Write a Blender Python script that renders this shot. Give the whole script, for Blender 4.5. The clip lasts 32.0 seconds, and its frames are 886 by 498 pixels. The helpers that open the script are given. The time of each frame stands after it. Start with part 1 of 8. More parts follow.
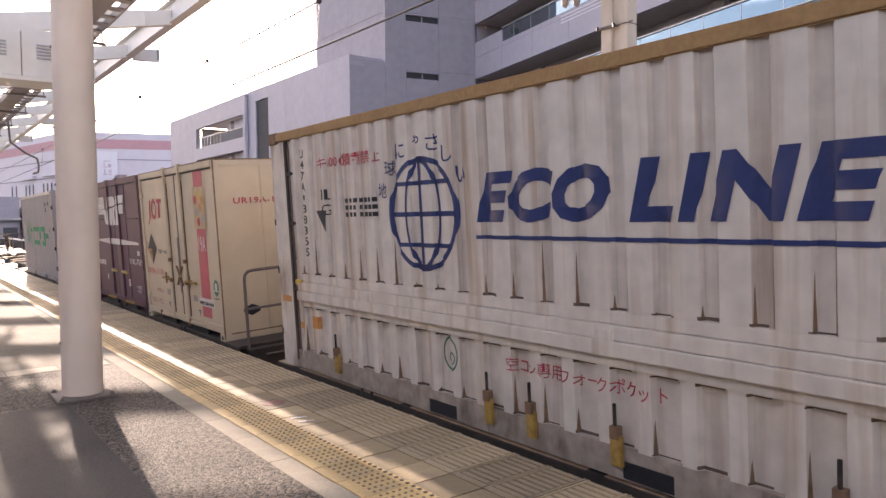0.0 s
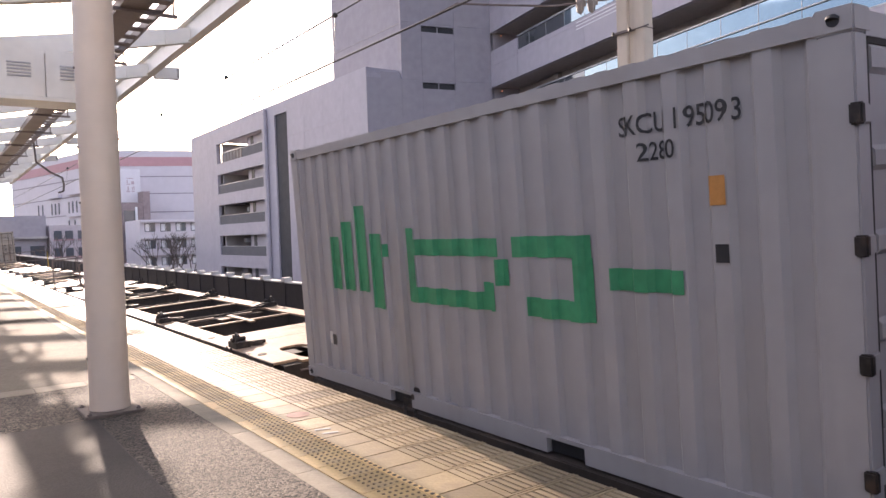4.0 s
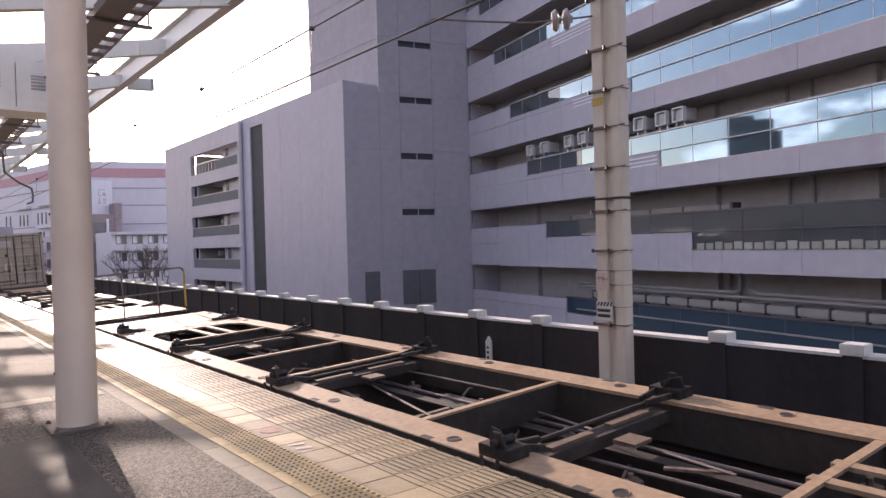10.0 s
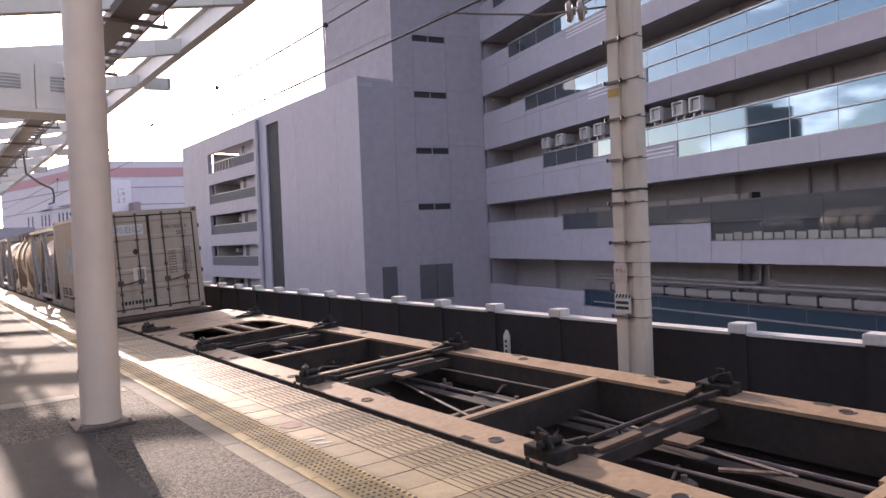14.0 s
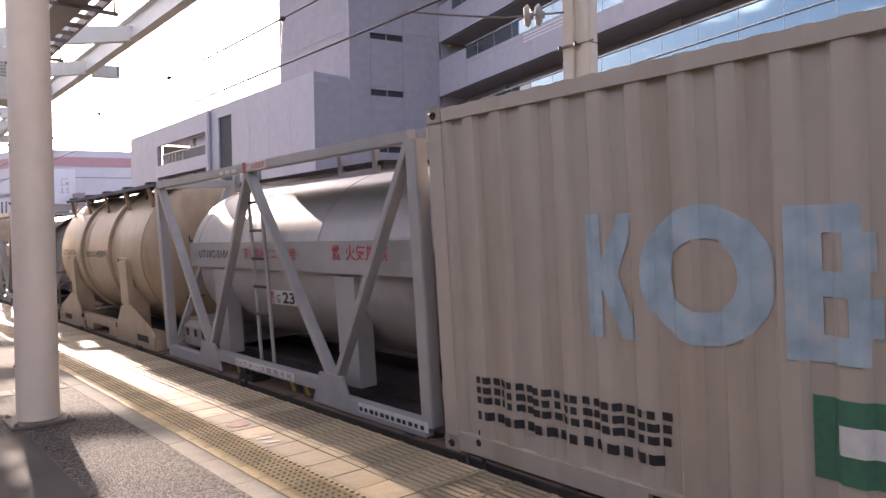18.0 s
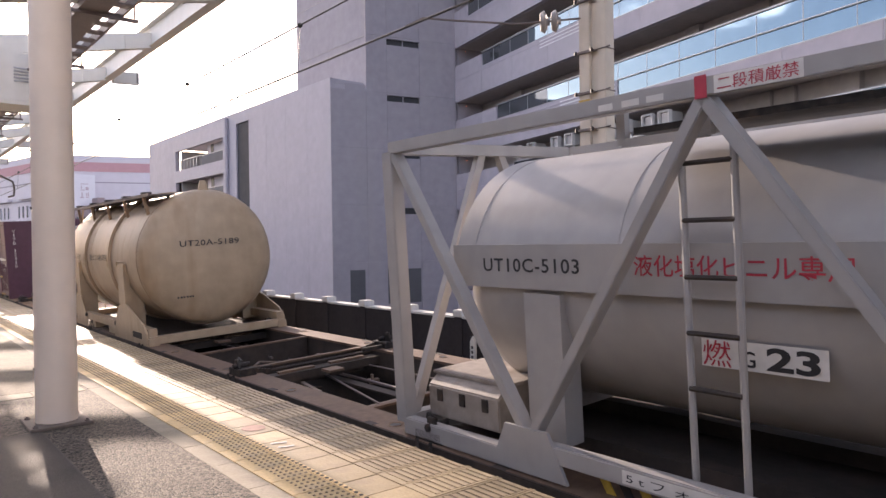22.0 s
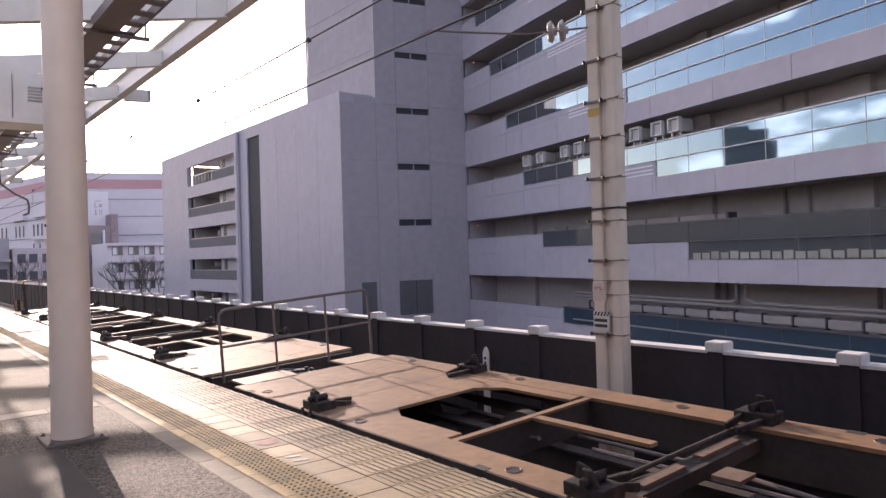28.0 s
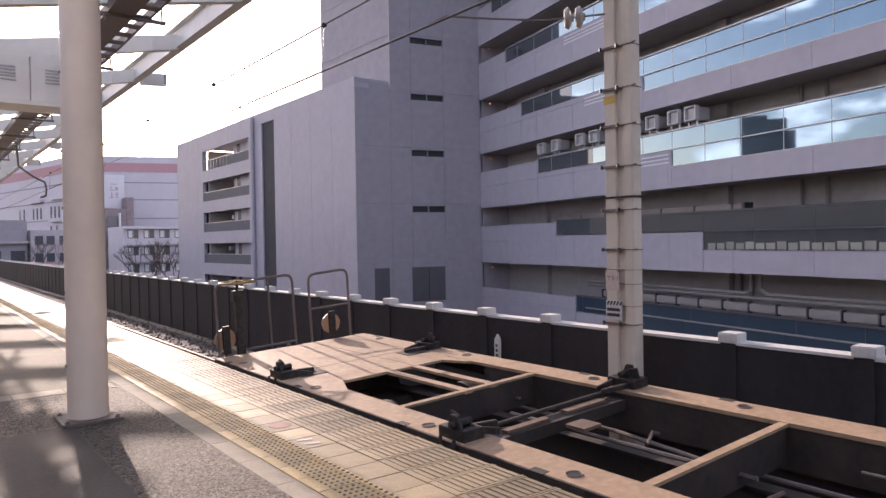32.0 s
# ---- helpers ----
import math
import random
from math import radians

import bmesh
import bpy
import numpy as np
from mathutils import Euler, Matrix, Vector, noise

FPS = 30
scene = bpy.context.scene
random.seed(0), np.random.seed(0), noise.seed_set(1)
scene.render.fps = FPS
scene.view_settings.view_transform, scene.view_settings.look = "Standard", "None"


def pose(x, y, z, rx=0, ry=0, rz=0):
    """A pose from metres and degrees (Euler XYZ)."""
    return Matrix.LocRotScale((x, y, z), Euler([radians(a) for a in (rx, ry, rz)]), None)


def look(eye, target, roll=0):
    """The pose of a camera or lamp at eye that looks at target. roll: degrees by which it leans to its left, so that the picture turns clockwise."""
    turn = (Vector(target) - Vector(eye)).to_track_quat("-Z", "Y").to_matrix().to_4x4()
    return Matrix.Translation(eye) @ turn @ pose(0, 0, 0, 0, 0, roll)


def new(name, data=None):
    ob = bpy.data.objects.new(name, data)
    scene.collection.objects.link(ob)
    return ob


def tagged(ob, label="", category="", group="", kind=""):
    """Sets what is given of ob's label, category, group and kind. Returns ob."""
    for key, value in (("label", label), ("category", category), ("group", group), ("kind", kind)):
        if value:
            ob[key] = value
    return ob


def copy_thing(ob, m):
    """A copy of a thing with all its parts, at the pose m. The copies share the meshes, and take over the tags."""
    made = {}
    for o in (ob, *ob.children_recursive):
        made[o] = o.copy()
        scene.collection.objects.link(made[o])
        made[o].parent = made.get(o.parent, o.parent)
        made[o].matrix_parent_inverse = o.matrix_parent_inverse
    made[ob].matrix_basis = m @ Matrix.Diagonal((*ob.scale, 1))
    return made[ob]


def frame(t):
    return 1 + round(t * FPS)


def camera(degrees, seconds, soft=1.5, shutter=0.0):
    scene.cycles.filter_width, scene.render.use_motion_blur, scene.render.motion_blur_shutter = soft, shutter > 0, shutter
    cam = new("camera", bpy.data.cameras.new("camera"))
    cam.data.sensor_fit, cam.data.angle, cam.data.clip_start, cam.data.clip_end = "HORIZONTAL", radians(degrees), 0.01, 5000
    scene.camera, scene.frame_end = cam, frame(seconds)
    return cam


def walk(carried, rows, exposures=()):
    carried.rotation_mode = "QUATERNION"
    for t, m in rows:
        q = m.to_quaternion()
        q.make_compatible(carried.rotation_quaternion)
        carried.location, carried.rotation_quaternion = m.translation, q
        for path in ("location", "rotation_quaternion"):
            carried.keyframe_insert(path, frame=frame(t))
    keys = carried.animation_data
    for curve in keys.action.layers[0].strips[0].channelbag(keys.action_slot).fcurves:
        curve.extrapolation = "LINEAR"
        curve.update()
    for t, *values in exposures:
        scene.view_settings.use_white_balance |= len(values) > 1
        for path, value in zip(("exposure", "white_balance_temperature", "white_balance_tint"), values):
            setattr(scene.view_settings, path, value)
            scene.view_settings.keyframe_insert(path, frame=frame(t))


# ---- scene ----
# Plan: x across the tracks (platform at the low side), y along them, z up; platform top is z = 0.
cam = camera(64.5, 32.0)
PATH = [
    (0.0, pose(0, 0, 1.55, 87.70, 0.55, -37.77)),
    (0.5, pose(0, 0, 1.55, 87.43, 0.89, -37.77)),
    (1.0, pose(0, 0, 1.55, 87.55, 1.17, -37.59)),
    (1.5, pose(0, 0, 1.55, 87.62, 1.38, -37.55)),
    (2.0, pose(0, 0, 1.55, 87.75, 1.30, -37.31)),
    (2.5, pose(0, 0, 1.55, 88.01, 1.27, -36.86)),
    (3.0, pose(0, 0, 1.55, 88.17, 1.30, -36.56)),
    (3.5, pose(0, 0, 1.55, 88.38, 1.60, -36.32)),
    (5.5, pose(0, 0, 1.55, 88.53, 2.20, -36.13)),
    (6.0, pose(0, 0, 1.55, 88.62, 2.31, -36.00)),
    (6.5, pose(0, 0, 1.55, 88.61, 2.52, -35.95)),
    (7.0, pose(0, 0, 1.55, 88.67, 2.46, -35.98)),
    (7.5, pose(0, 0, 1.55, 88.63, 2.41, -35.98)),
    (8.0, pose(0, 0, 1.55, 88.71, 2.60, -36.18)),
    (8.5, pose(0, 0, 1.55, 88.94, 2.54, -36.17)),
    (9.0, pose(0, 0, 1.55, 89.08, 2.47, -36.75)),
    (9.5, pose(0, 0, 1.55, 89.40, 1.84, -37.17)),
    (10.0, pose(0, 0, 1.55, 89.56, 1.52, -38.15)),
    (10.5, pose(0, 0, 1.55, 89.64, 1.19, -36.73)),
    (11.0, pose(0, 0, 1.55, 89.56, 1.09, -36.79)),
    (11.5, pose(0, 0, 1.55, 89.68, 1.28, -36.63)),
    (12.0, pose(0, 0, 1.55, 89.73, 1.26, -36.56)),
    (12.5, pose(0, 0, 1.55, 89.55, 1.35, -36.54)),
    (13.0, pose(0, 0, 1.55, 89.42, 1.62, -36.49)),
    (13.5, pose(0, 0, 1.55, 89.27, 2.09, -36.62)),
    (14.0, pose(0, 0, 1.55, 89.14, 2.31, -36.80)),
    (14.5, pose(0, 0, 1.55, 89.20, 2.12, -36.83)),
    (16.5, pose(0, 0, 1.55, 89.51, 1.86, -37.93)),
    (17.0, pose(0, 0, 1.55, 89.09, 1.58, -38.29)),
    (17.5, pose(0, 0, 1.55, 88.55, 1.18, -38.78)),
    (18.0, pose(0, 0, 1.55, 89.00, 1.00, -40.55)),
    (18.5, pose(0, 0, 1.55, 88.72, 1.48, -41.79)),
    (19.0, pose(0, 0, 1.55, 88.53, 1.64, -41.76)),
    (19.5, pose(0, 0, 1.55, 87.82, 1.30, -40.27)),
    (20.0, pose(0, 0, 1.55, 88.21, 0.76, -40.32)),
    (20.5, pose(0, 0, 1.55, 88.79, 1.05, -40.44)),
    (21.0, pose(0, 0, 1.55, 89.41, 0.90, -39.61)),
    (21.5, pose(0, 0, 1.55, 89.24, 0.76, -39.77)),
    (22.0, pose(0, 0, 1.55, 89.49, 0.77, -39.31)),
    (22.5, pose(0, 0, 1.55, 89.33, 0.96, -39.62)),
    (23.0, pose(0, 0, 1.55, 89.55, 0.83, -39.00)),
    (23.5, pose(0, 0, 1.55, 89.34, 0.86, -38.87)),
    (24.0, pose(0, 0, 1.55, 89.27, 1.00, -39.54)),
    (24.5, pose(0, 0, 1.55, 89.45, 1.38, -38.99)),
    (25.0, pose(0, 0, 1.55, 90.05, 1.58, -38.35)),
    (25.5, pose(0, 0, 1.55, 90.13, 2.02, -38.49)),
    (27.5, pose(0, 0, 1.55, 90.00, 1.60, -38.41)),
    (28.0, pose(0, 0, 1.55, 90.40, 1.67, -38.41)),
    (28.5, pose(0, 0, 1.55, 90.35, 1.69, -38.22)),
    (29.0, pose(0, 0, 1.55, 90.13, 1.85, -38.07)),
    (29.5, pose(0, 0, 1.55, 90.02, 1.59, -37.94)),
    (30.0, pose(0, 0, 1.55, 89.95, 1.30, -37.82)),
    (30.5, pose(0, 0, 1.55, 89.81, 1.22, -37.66)),
    (31.0, pose(0, 0, 1.55, 89.58, 1.16, -37.55)),
    (31.5, pose(0, 0, 1.55, 89.63, 1.21, -37.49)),
    (32.0, pose(0, 0, 1.55, 89.36, 0.96, -37.35)),
]
walk(cam, PATH, [(0, 1.27, 6450, 26), (2, 1.28, 6350, 26), (3, 1.42, 6400, 26), (3.5, 1.34, 6400, 26), (5.5, 0.78, 6180, 27), (7, 0.78, 6180, 27), (8, 0.72, 6180, 27), (9, 0.72, 6180, 28), (10, 0.82, 6180, 28), (11, 0.76, 6180, 28), (12, 0.76, 6180, 28), (13, 0.70, 6180, 28), (14, 0.86, 6180, 28), (14.5, 0.86, 6180, 28), (17, 1.2, 6150, 27), (18, 1.08, 6230, 27), (19, 1.3, 6280, 27),
                 (20.5, 1.2, 6340, 26), (22, 1.18, 6360, 25), (23, 1.14, 6260, 26), (24, 1.18, 6280, 26), (25.5, 1.24, 6220, 27), (28, 0.88, 6180, 28), (29, 0.84, 6180, 28), (30, 0.76, 6170, 28), (31, 0.82, 6170, 28), (32, 0.82, 6170, 28)])

# ---- light ----
SUN_AZ, SUN_EL = radians(6.6), radians(17.2)
world = bpy.data.worlds.new("sky")
scene.world = world
world.use_nodes = True
wn, wl = world.node_tree.nodes, world.node_tree.links
wn.clear()
sky = wn.new("ShaderNodeTexSky")
sky.sky_type, sky.sun_disc = "NISHITA", False
sky.sun_elevation, sky.sun_rotation = SUN_EL, SUN_AZ
sky.air_density, sky.dust_density, sky.altitude = 1.0, 2.0, 20
w_tc = wn.new("ShaderNodeTexCoord")
w_map = wn.new("ShaderNodeMapping")
w_map.inputs["Scale"].default_value = (1.6, 1.6, 4.2)
w_noise = wn.new("ShaderNodeTexNoise")
w_noise.inputs["Scale"].default_value, w_noise.inputs["Detail"].default_value = 5.5, 8
w_ramp = wn.new("ShaderNodeValToRGB")
w_ramp.color_ramp.elements[0].position, w_ramp.color_ramp.elements[1].position = 0.53, 0.62
w_mix = wn.new("ShaderNodeMixRGB")
w_mix.inputs[2].default_value = (14.0, 14.0, 13.6, 1)
w_bg, w_out = wn.new("ShaderNodeBackground"), wn.new("ShaderNodeOutputWorld")
w_bg.inputs["Strength"].default_value = 0.132
wl.new(w_tc.outputs["Generated"], w_map.inputs[0])
wl.new(w_map.outputs[0], w_noise.inputs["Vector"])
wl.new(w_noise.outputs["Fac"], w_ramp.inputs[0])
wl.new(w_ramp.outputs[0], w_mix.inputs[0])
wl.new(sky.outputs[0], w_mix.inputs[1])
wl.new(w_mix.outputs[0], w_bg.inputs[0])
wl.new(w_bg.outputs[0], w_out.inputs[0])
sun = new("sun", bpy.data.lights.new("sun", "SUN"))
sun.data.energy, sun.data.angle, sun.data.color = 4.2, radians(0.5), (1.0, 0.85, 0.64)
sun.matrix_world = look((0, 0, 50), (-50 * math.sin(SUN_AZ) / math.tan(SUN_EL), -50 * math.cos(SUN_AZ) / math.tan(SUN_EL), 0))


# ---- materials ----
def mat(name, color, rough=0.7, metal=0.0, grain=30.0, vary=0.12, stain=0.0, stain_color=(0.1, 0.08, 0.06), stain_scale=1.5,
        bump=0.15, bump_scale=None, rand=0.0, spec=0.5, streak=1.0):
    """Paint or stone: grain and cloudy wear at two scales, stains, a fine relief, and a shade of its own for each piece."""
    m = bpy.data.materials.new(name)
    m.use_nodes = True
    n, l = m.node_tree.nodes, m.node_tree.links
    p = n["Principled BSDF"]
    p.inputs["Roughness"].default_value, p.inputs["Metallic"].default_value = rough, metal
    p.inputs["Specular IOR Level"].default_value = spec
    tc = n.new("ShaderNodeTexCoord")
    mp = n.new("ShaderNodeMapping")
    mp.inputs["Scale"].default_value = (1, 1, streak)
    l.new(tc.outputs["Object"], mp.inputs[0])
    fine, broad = n.new("ShaderNodeTexNoise"), n.new("ShaderNodeTexNoise")
    fine.inputs["Scale"].default_value, fine.inputs["Detail"].default_value = grain, 4
    broad.inputs["Scale"].default_value, broad.inputs["Detail"].default_value = stain_scale, 6
    l.new(tc.outputs["Object"], fine.inputs["Vector"])
    l.new(mp.outputs[0], broad.inputs["Vector"])
    add = n.new("ShaderNodeMath")
    add.operation = "ADD"
    l.new(fine.outputs["Fac"], add.inputs[0])
    l.new(broad.outputs["Fac"], add.inputs[1])
    ramp = n.new("ShaderNodeMapRange")
    ramp.inputs["From Min"].default_value, ramp.inputs["From Max"].default_value = 0.7, 1.3
    ramp.inputs["To Min"].default_value, ramp.inputs["To Max"].default_value = 1 - vary, 1 + vary
    l.new(add.outputs[0], ramp.inputs["Value"])
    val = ramp.outputs[0]
    if rand:
        oi = n.new("ShaderNodeObjectInfo")
        rr = n.new("ShaderNodeMapRange")
        rr.inputs["To Min"].default_value, rr.inputs["To Max"].default_value = 1 - rand, 1 + rand
        l.new(oi.outputs["Random"], rr.inputs["Value"])
        mul = n.new("ShaderNodeMath")
        mul.operation = "MULTIPLY"
        l.new(val, mul.inputs[0])
        l.new(rr.outputs[0], mul.inputs[1])
        val = mul.outputs[0]
    sc = n.new("ShaderNodeVectorMath")
    sc.operation = "SCALE"
    sc.inputs[0].default_value = color
    l.new(val, sc.inputs["Scale"])
    col = sc.outputs[0]
    if stain:
        sr = n.new("ShaderNodeMapRange")
        sr.inputs["From Min"].default_value, sr.inputs["From Max"].default_value = 0.52, 0.72
        sr.inputs["To Max"].default_value = stain
        l.new(broad.outputs["Fac"], sr.inputs["Value"])
        mx = n.new("ShaderNodeMixRGB")
        mx.inputs[2].default_value = (*stain_color, 1)
        l.new(sr.outputs[0], mx.inputs[0])
        l.new(col, mx.inputs[1])
        col = mx.outputs[0]
    l.new(col, p.inputs["Base Color"])
    if bump:
        bp = n.new("ShaderNodeBump")
        bp.inputs["Strength"].default_value, bp.inputs["Distance"].default_value = bump, 0.01
        if bump_scale:
            bn = n.new("ShaderNodeTexNoise")
            bn.inputs["Scale"].default_value, bn.inputs["Detail"].default_value = bump_scale, 5
            l.new(tc.outputs["Object"], bn.inputs["Vector"])
            l.new(bn.outputs["Fac"], bp.inputs["Height"])
        else:
            l.new(fine.outputs["Fac"], bp.inputs["Height"])
        l.new(bp.outputs[0], p.inputs["Normal"])
    return m


def asphalt_mat():
    """Worn asphalt: pebbles in a dark binder, polished pale patches."""
    m = mat("asphalt", (0.05, 0.041, 0.032), 0.78, grain=28, vary=0.5, stain=0.5, stain_color=(0.066, 0.055, 0.043), stain_scale=1.1, bump=0, spec=0.3)
    n, l = m.node_tree.nodes, m.node_tree.links
    p = n["Principled BSDF"]
    tc = n.new("ShaderNodeTexCoord")
    vo = n.new("ShaderNodeTexVoronoi")
    vo.inputs["Scale"].default_value = 72
    l.new(tc.outputs["Object"], vo.inputs["Vector"])
    old = p.inputs["Base Color"].links[0].from_socket
    mr = n.new("ShaderNodeMapRange")
    mr.inputs["From Min"].default_value, mr.inputs["From Max"].default_value = 0.15, 0.75
    mr.inputs["To Min"].default_value, mr.inputs["To Max"].default_value = 0.1, 3.0
    sep = n.new("ShaderNodeSeparateColor")
    l.new(vo.outputs["Color"], sep.inputs[0])
    l.new(sep.outputs[0], mr.inputs["Value"])
    sc = n.new("ShaderNodeVectorMath")
    sc.operation = "SCALE"
    l.new(old, sc.inputs[0])
    l.new(mr.outputs[0], sc.inputs["Scale"])
    l.new(sc.outputs[0], p.inputs["Base Color"])
    bp = n.new("ShaderNodeBump")
    bp.invert = True
    bp.inputs["Strength"].default_value, bp.inputs["Distance"].default_value = 0.8, 0.007
    l.new(vo.outputs["Distance"], bp.inputs["Height"])
    l.new(bp.outputs[0], p.inputs["Normal"])
    return m


M_ASPHALT = asphalt_mat()
M_SLAB = mat("paving_slab", (0.345, 0.268, 0.155), 0.58, grain=40, vary=0.16, stain=0.7, stain_color=(0.2, 0.15, 0.105), stain_scale=3.4, rand=0.34, bump=0.4)
M_KERB = mat("concrete_strip", (0.275, 0.238, 0.178), 0.85, grain=35, vary=0.16, stain=0.6, stain_color=(0.16, 0.135, 0.11), stain_scale=3, bump=0.4, rand=0.16)
M_TACTILE = mat("yellow_tactile", (0.6, 0.425, 0.185), 0.55, grain=40, vary=0.18, stain=0.8, stain_color=(0.34, 0.265, 0.165), stain_scale=3.5, rand=0.24)
M_JOINT = mat("joint_dirt", (0.09, 0.08, 0.07), 0.95)
M_BALLAST = mat("ballast", (0.12, 0.1, 0.09), 0.95, grain=25, vary=0.4, bump=1.0, bump_scale=18)
M_RAIL = mat("rail_steel", (0.18, 0.12, 0.09), 0.55, 0.6)
M_WALL = mat("dark_wall", (0.02, 0.016, 0.018), 0.85, grain=12, vary=0.3, stain=0.4, stain_color=(0.032, 0.026, 0.026), streak=0.15)
M_CAP = mat("wall_cap", (0.55, 0.54, 0.52), 0.7, vary=0.12, stain=0.3, stain_color=(0.3, 0.28, 0.26))
M_WHITE = mat("white_steel_paint", (0.72, 0.7, 0.66), 0.5, grain=6, vary=0.05, stain=0.25, stain_color=(0.55, 0.48, 0.4), stain_scale=2.0, streak=0.25, bump=0.05)
M_MAST = mat("mast_paint", (0.6, 0.53, 0.44), 0.5, grain=6, vary=0.07, stain=0.5, stain_color=(0.36, 0.29, 0.22), stain_scale=3.0, streak=0.2, bump=0.05)
M_COLUMN = mat("column_paint", (0.74, 0.615, 0.505), 0.45, grain=5, vary=0.05, stain=0.3, stain_color=(0.55, 0.45, 0.38), stain_scale=2.2, streak=0.2, bump=0.05)
M_FACADE = mat("facade_panel", (0.405, 0.378, 0.425), 0.6, grain=2, vary=0.08, stain=0.45, stain_color=(0.35, 0.34, 0.365), stain_scale=0.5, streak=0.3, bump=0.04)
M_FACADE2 = mat("facade_wall", (0.335, 0.31, 0.342), 0.7, grain=2, vary=0.1, stain=0.45, stain_color=(0.3, 0.28, 0.28), stain_scale=0.4, streak=0.3, bump=0.04)
M_SOFFIT = mat("recess_wall", (0.42, 0.385, 0.37), 0.8, grain=3, vary=0.1, stain=0.4, stain_color=(0.3, 0.27, 0.26), stain_scale=0.7, streak=0.3)
M_DARK = mat("dark_opening", (0.03, 0.03, 0.035), 0.5)
M_DECK = mat("worn_tan_deck_paint", (0.35, 0.24, 0.15), 0.62, grain=16, vary=0.24, stain=0.85, stain_color=(0.19, 0.118, 0.07), stain_scale=1.9, rand=0.08, bump=0.3)
M_UNDER = mat("sooty_underframe", (0.035, 0.027, 0.023), 0.75, grain=15, vary=0.3, stain=0.4, stain_color=(0.09, 0.06, 0.045))
M_LOCK = mat("lock_casting", (0.03, 0.026, 0.025), 0.55, 0.3, vary=0.5, grain=18, stain=0.5, stain_color=(0.09, 0.05, 0.03), stain_scale=9, bump=0.5)
M_RUSTBAR = mat("railing_steel", (0.16, 0.13, 0.12), 0.55, 0.3, vary=0.2)


# ---- mesh helpers ----
def box(bm, x0, x1, y0, y1, z0, z1):
    v = [bm.verts.new(c) for c in ((x0, y0, z0), (x1, y0, z0), (x1, y1, z0), (x0, y1, z0), (x0, y0, z1), (x1, y0, z1), (x1, y1, z1), (x0, y1, z1))]
    for f in ((3, 2, 1, 0), (4, 5, 6, 7), (0, 1, 5, 4), (1, 2, 6, 5), (2, 3, 7, 6), (3, 0, 4, 7)):
        bm.faces.new([v[i] for i in f])


def rod(bm, a, b, r, n=8, r2=None):
    """A round bar from a to b."""
    a, b = Vector(a), Vector(b)
    q = (b - a).to_track_quat("Z", "Y").to_matrix()
    rings = []
    for p, rr in ((a, r), (b, r if r2 is None else r2)):
        rings.append([bm.verts.new(p + q @ Vector((rr * math.cos(2 * math.pi * i / n), rr * math.sin(2 * math.pi * i / n), 0))) for i in range(n)])
    for i in range(n):
        j = (i + 1) % n
        bm.faces.new((rings[0][i], rings[0][j], rings[1][j], rings[1][i]))
    bm.faces.new(rings[0][::-1])
    bm.faces.new(rings[1])


def beam(bm, a, b, w, h, up=(0, 0, 1)):
    """A square bar from a to b, w across and h along up."""
    a, b = Vector(a), Vector(b)
    d = (b - a).normalized()
    s = d.cross(Vector(up)).normalized()
    u = s.cross(d)
    v = []
    for p in (a, b):
        v += [bm.verts.new(p + s * (sx * w / 2) + u * (sy * h / 2)) for sx, sy in ((-1, -1), (1, -1), (1, 1), (-1, 1))]
    for f in ((3, 2, 1, 0), (4, 5, 6, 7), (0, 1, 5, 4), (1, 2, 6, 5), (2, 3, 7, 6), (3, 0, 4, 7)):
        bm.faces.new([v[i] for i in f])


def prism(bm, pts, axis, lo, hi):
    """A flat outline pushed along an axis: pts are the other two coordinates, in order x, y, z."""
    def at(p, w):
        c = list(p)
        c.insert(axis, w)
        return bm.verts.new(c)
    a, b = [at(p, lo) for p in pts], [at(p, hi) for p in pts]
    n = len(pts)
    for i in range(n):
        j = (i + 1) % n
        bm.faces.new((a[i], a[j], b[j], b[i]))
    bm.faces.new(a[::-1])
    bm.faces.new(b)


def tube(bm, pts, r, n=8):
    """A bent round bar through the points."""
    for p, q in zip(pts, pts[1:]):
        rod(bm, p, q, r, n)
    for p in pts[1:-1]:
        bmesh.ops.create_icosphere(bm, subdivisions=1, radius=r * 1.03, matrix=Matrix.Translation(p))


def mesh_of(name, bm, material, smooth=False, bevel=0.0):
    bmesh.ops.recalc_face_normals(bm, faces=bm.faces[:])
    if bevel:
        bmesh.ops.bevel(bm, geom=[e for e in bm.edges if len(e.link_faces) == 2 and e.calc_face_angle(0) > 0.5], offset=bevel, segments=2, affect="EDGES")
    me = bpy.data.meshes.new(name)
    bm.to_mesh(me)
    bm.free()
    me.materials.append(material)
    for p in me.polygons:
        p.use_smooth = bool(smooth)
    if smooth:
        me.set_sharp_from_angle(angle=0.6)
    return me


def part(name, bm, material, parent=None, label="", smooth=False, bevel=0.0):
    ob = new(name, mesh_of(name, bm, material, smooth, bevel))
    ob.parent = parent
    if label:
        ob["label"] = label
    return ob


def boxes(name, material, parent, *dims, label="", bevel=0.0):
    bm = bmesh.new()
    for d in dims:
        box(bm, *d)
    return part(name, bm, material, parent, label, bevel=bevel)


def thing(name, label, category, m=None, group="", kind=""):
    ob = tagged(new(name), label, category, group, kind)
    if m is not None:
        ob.matrix_basis = m
    return ob


def structure(name, bm, material, label="", category=""):
    return tagged(part(name, bm, material), label, category, kind="structure")


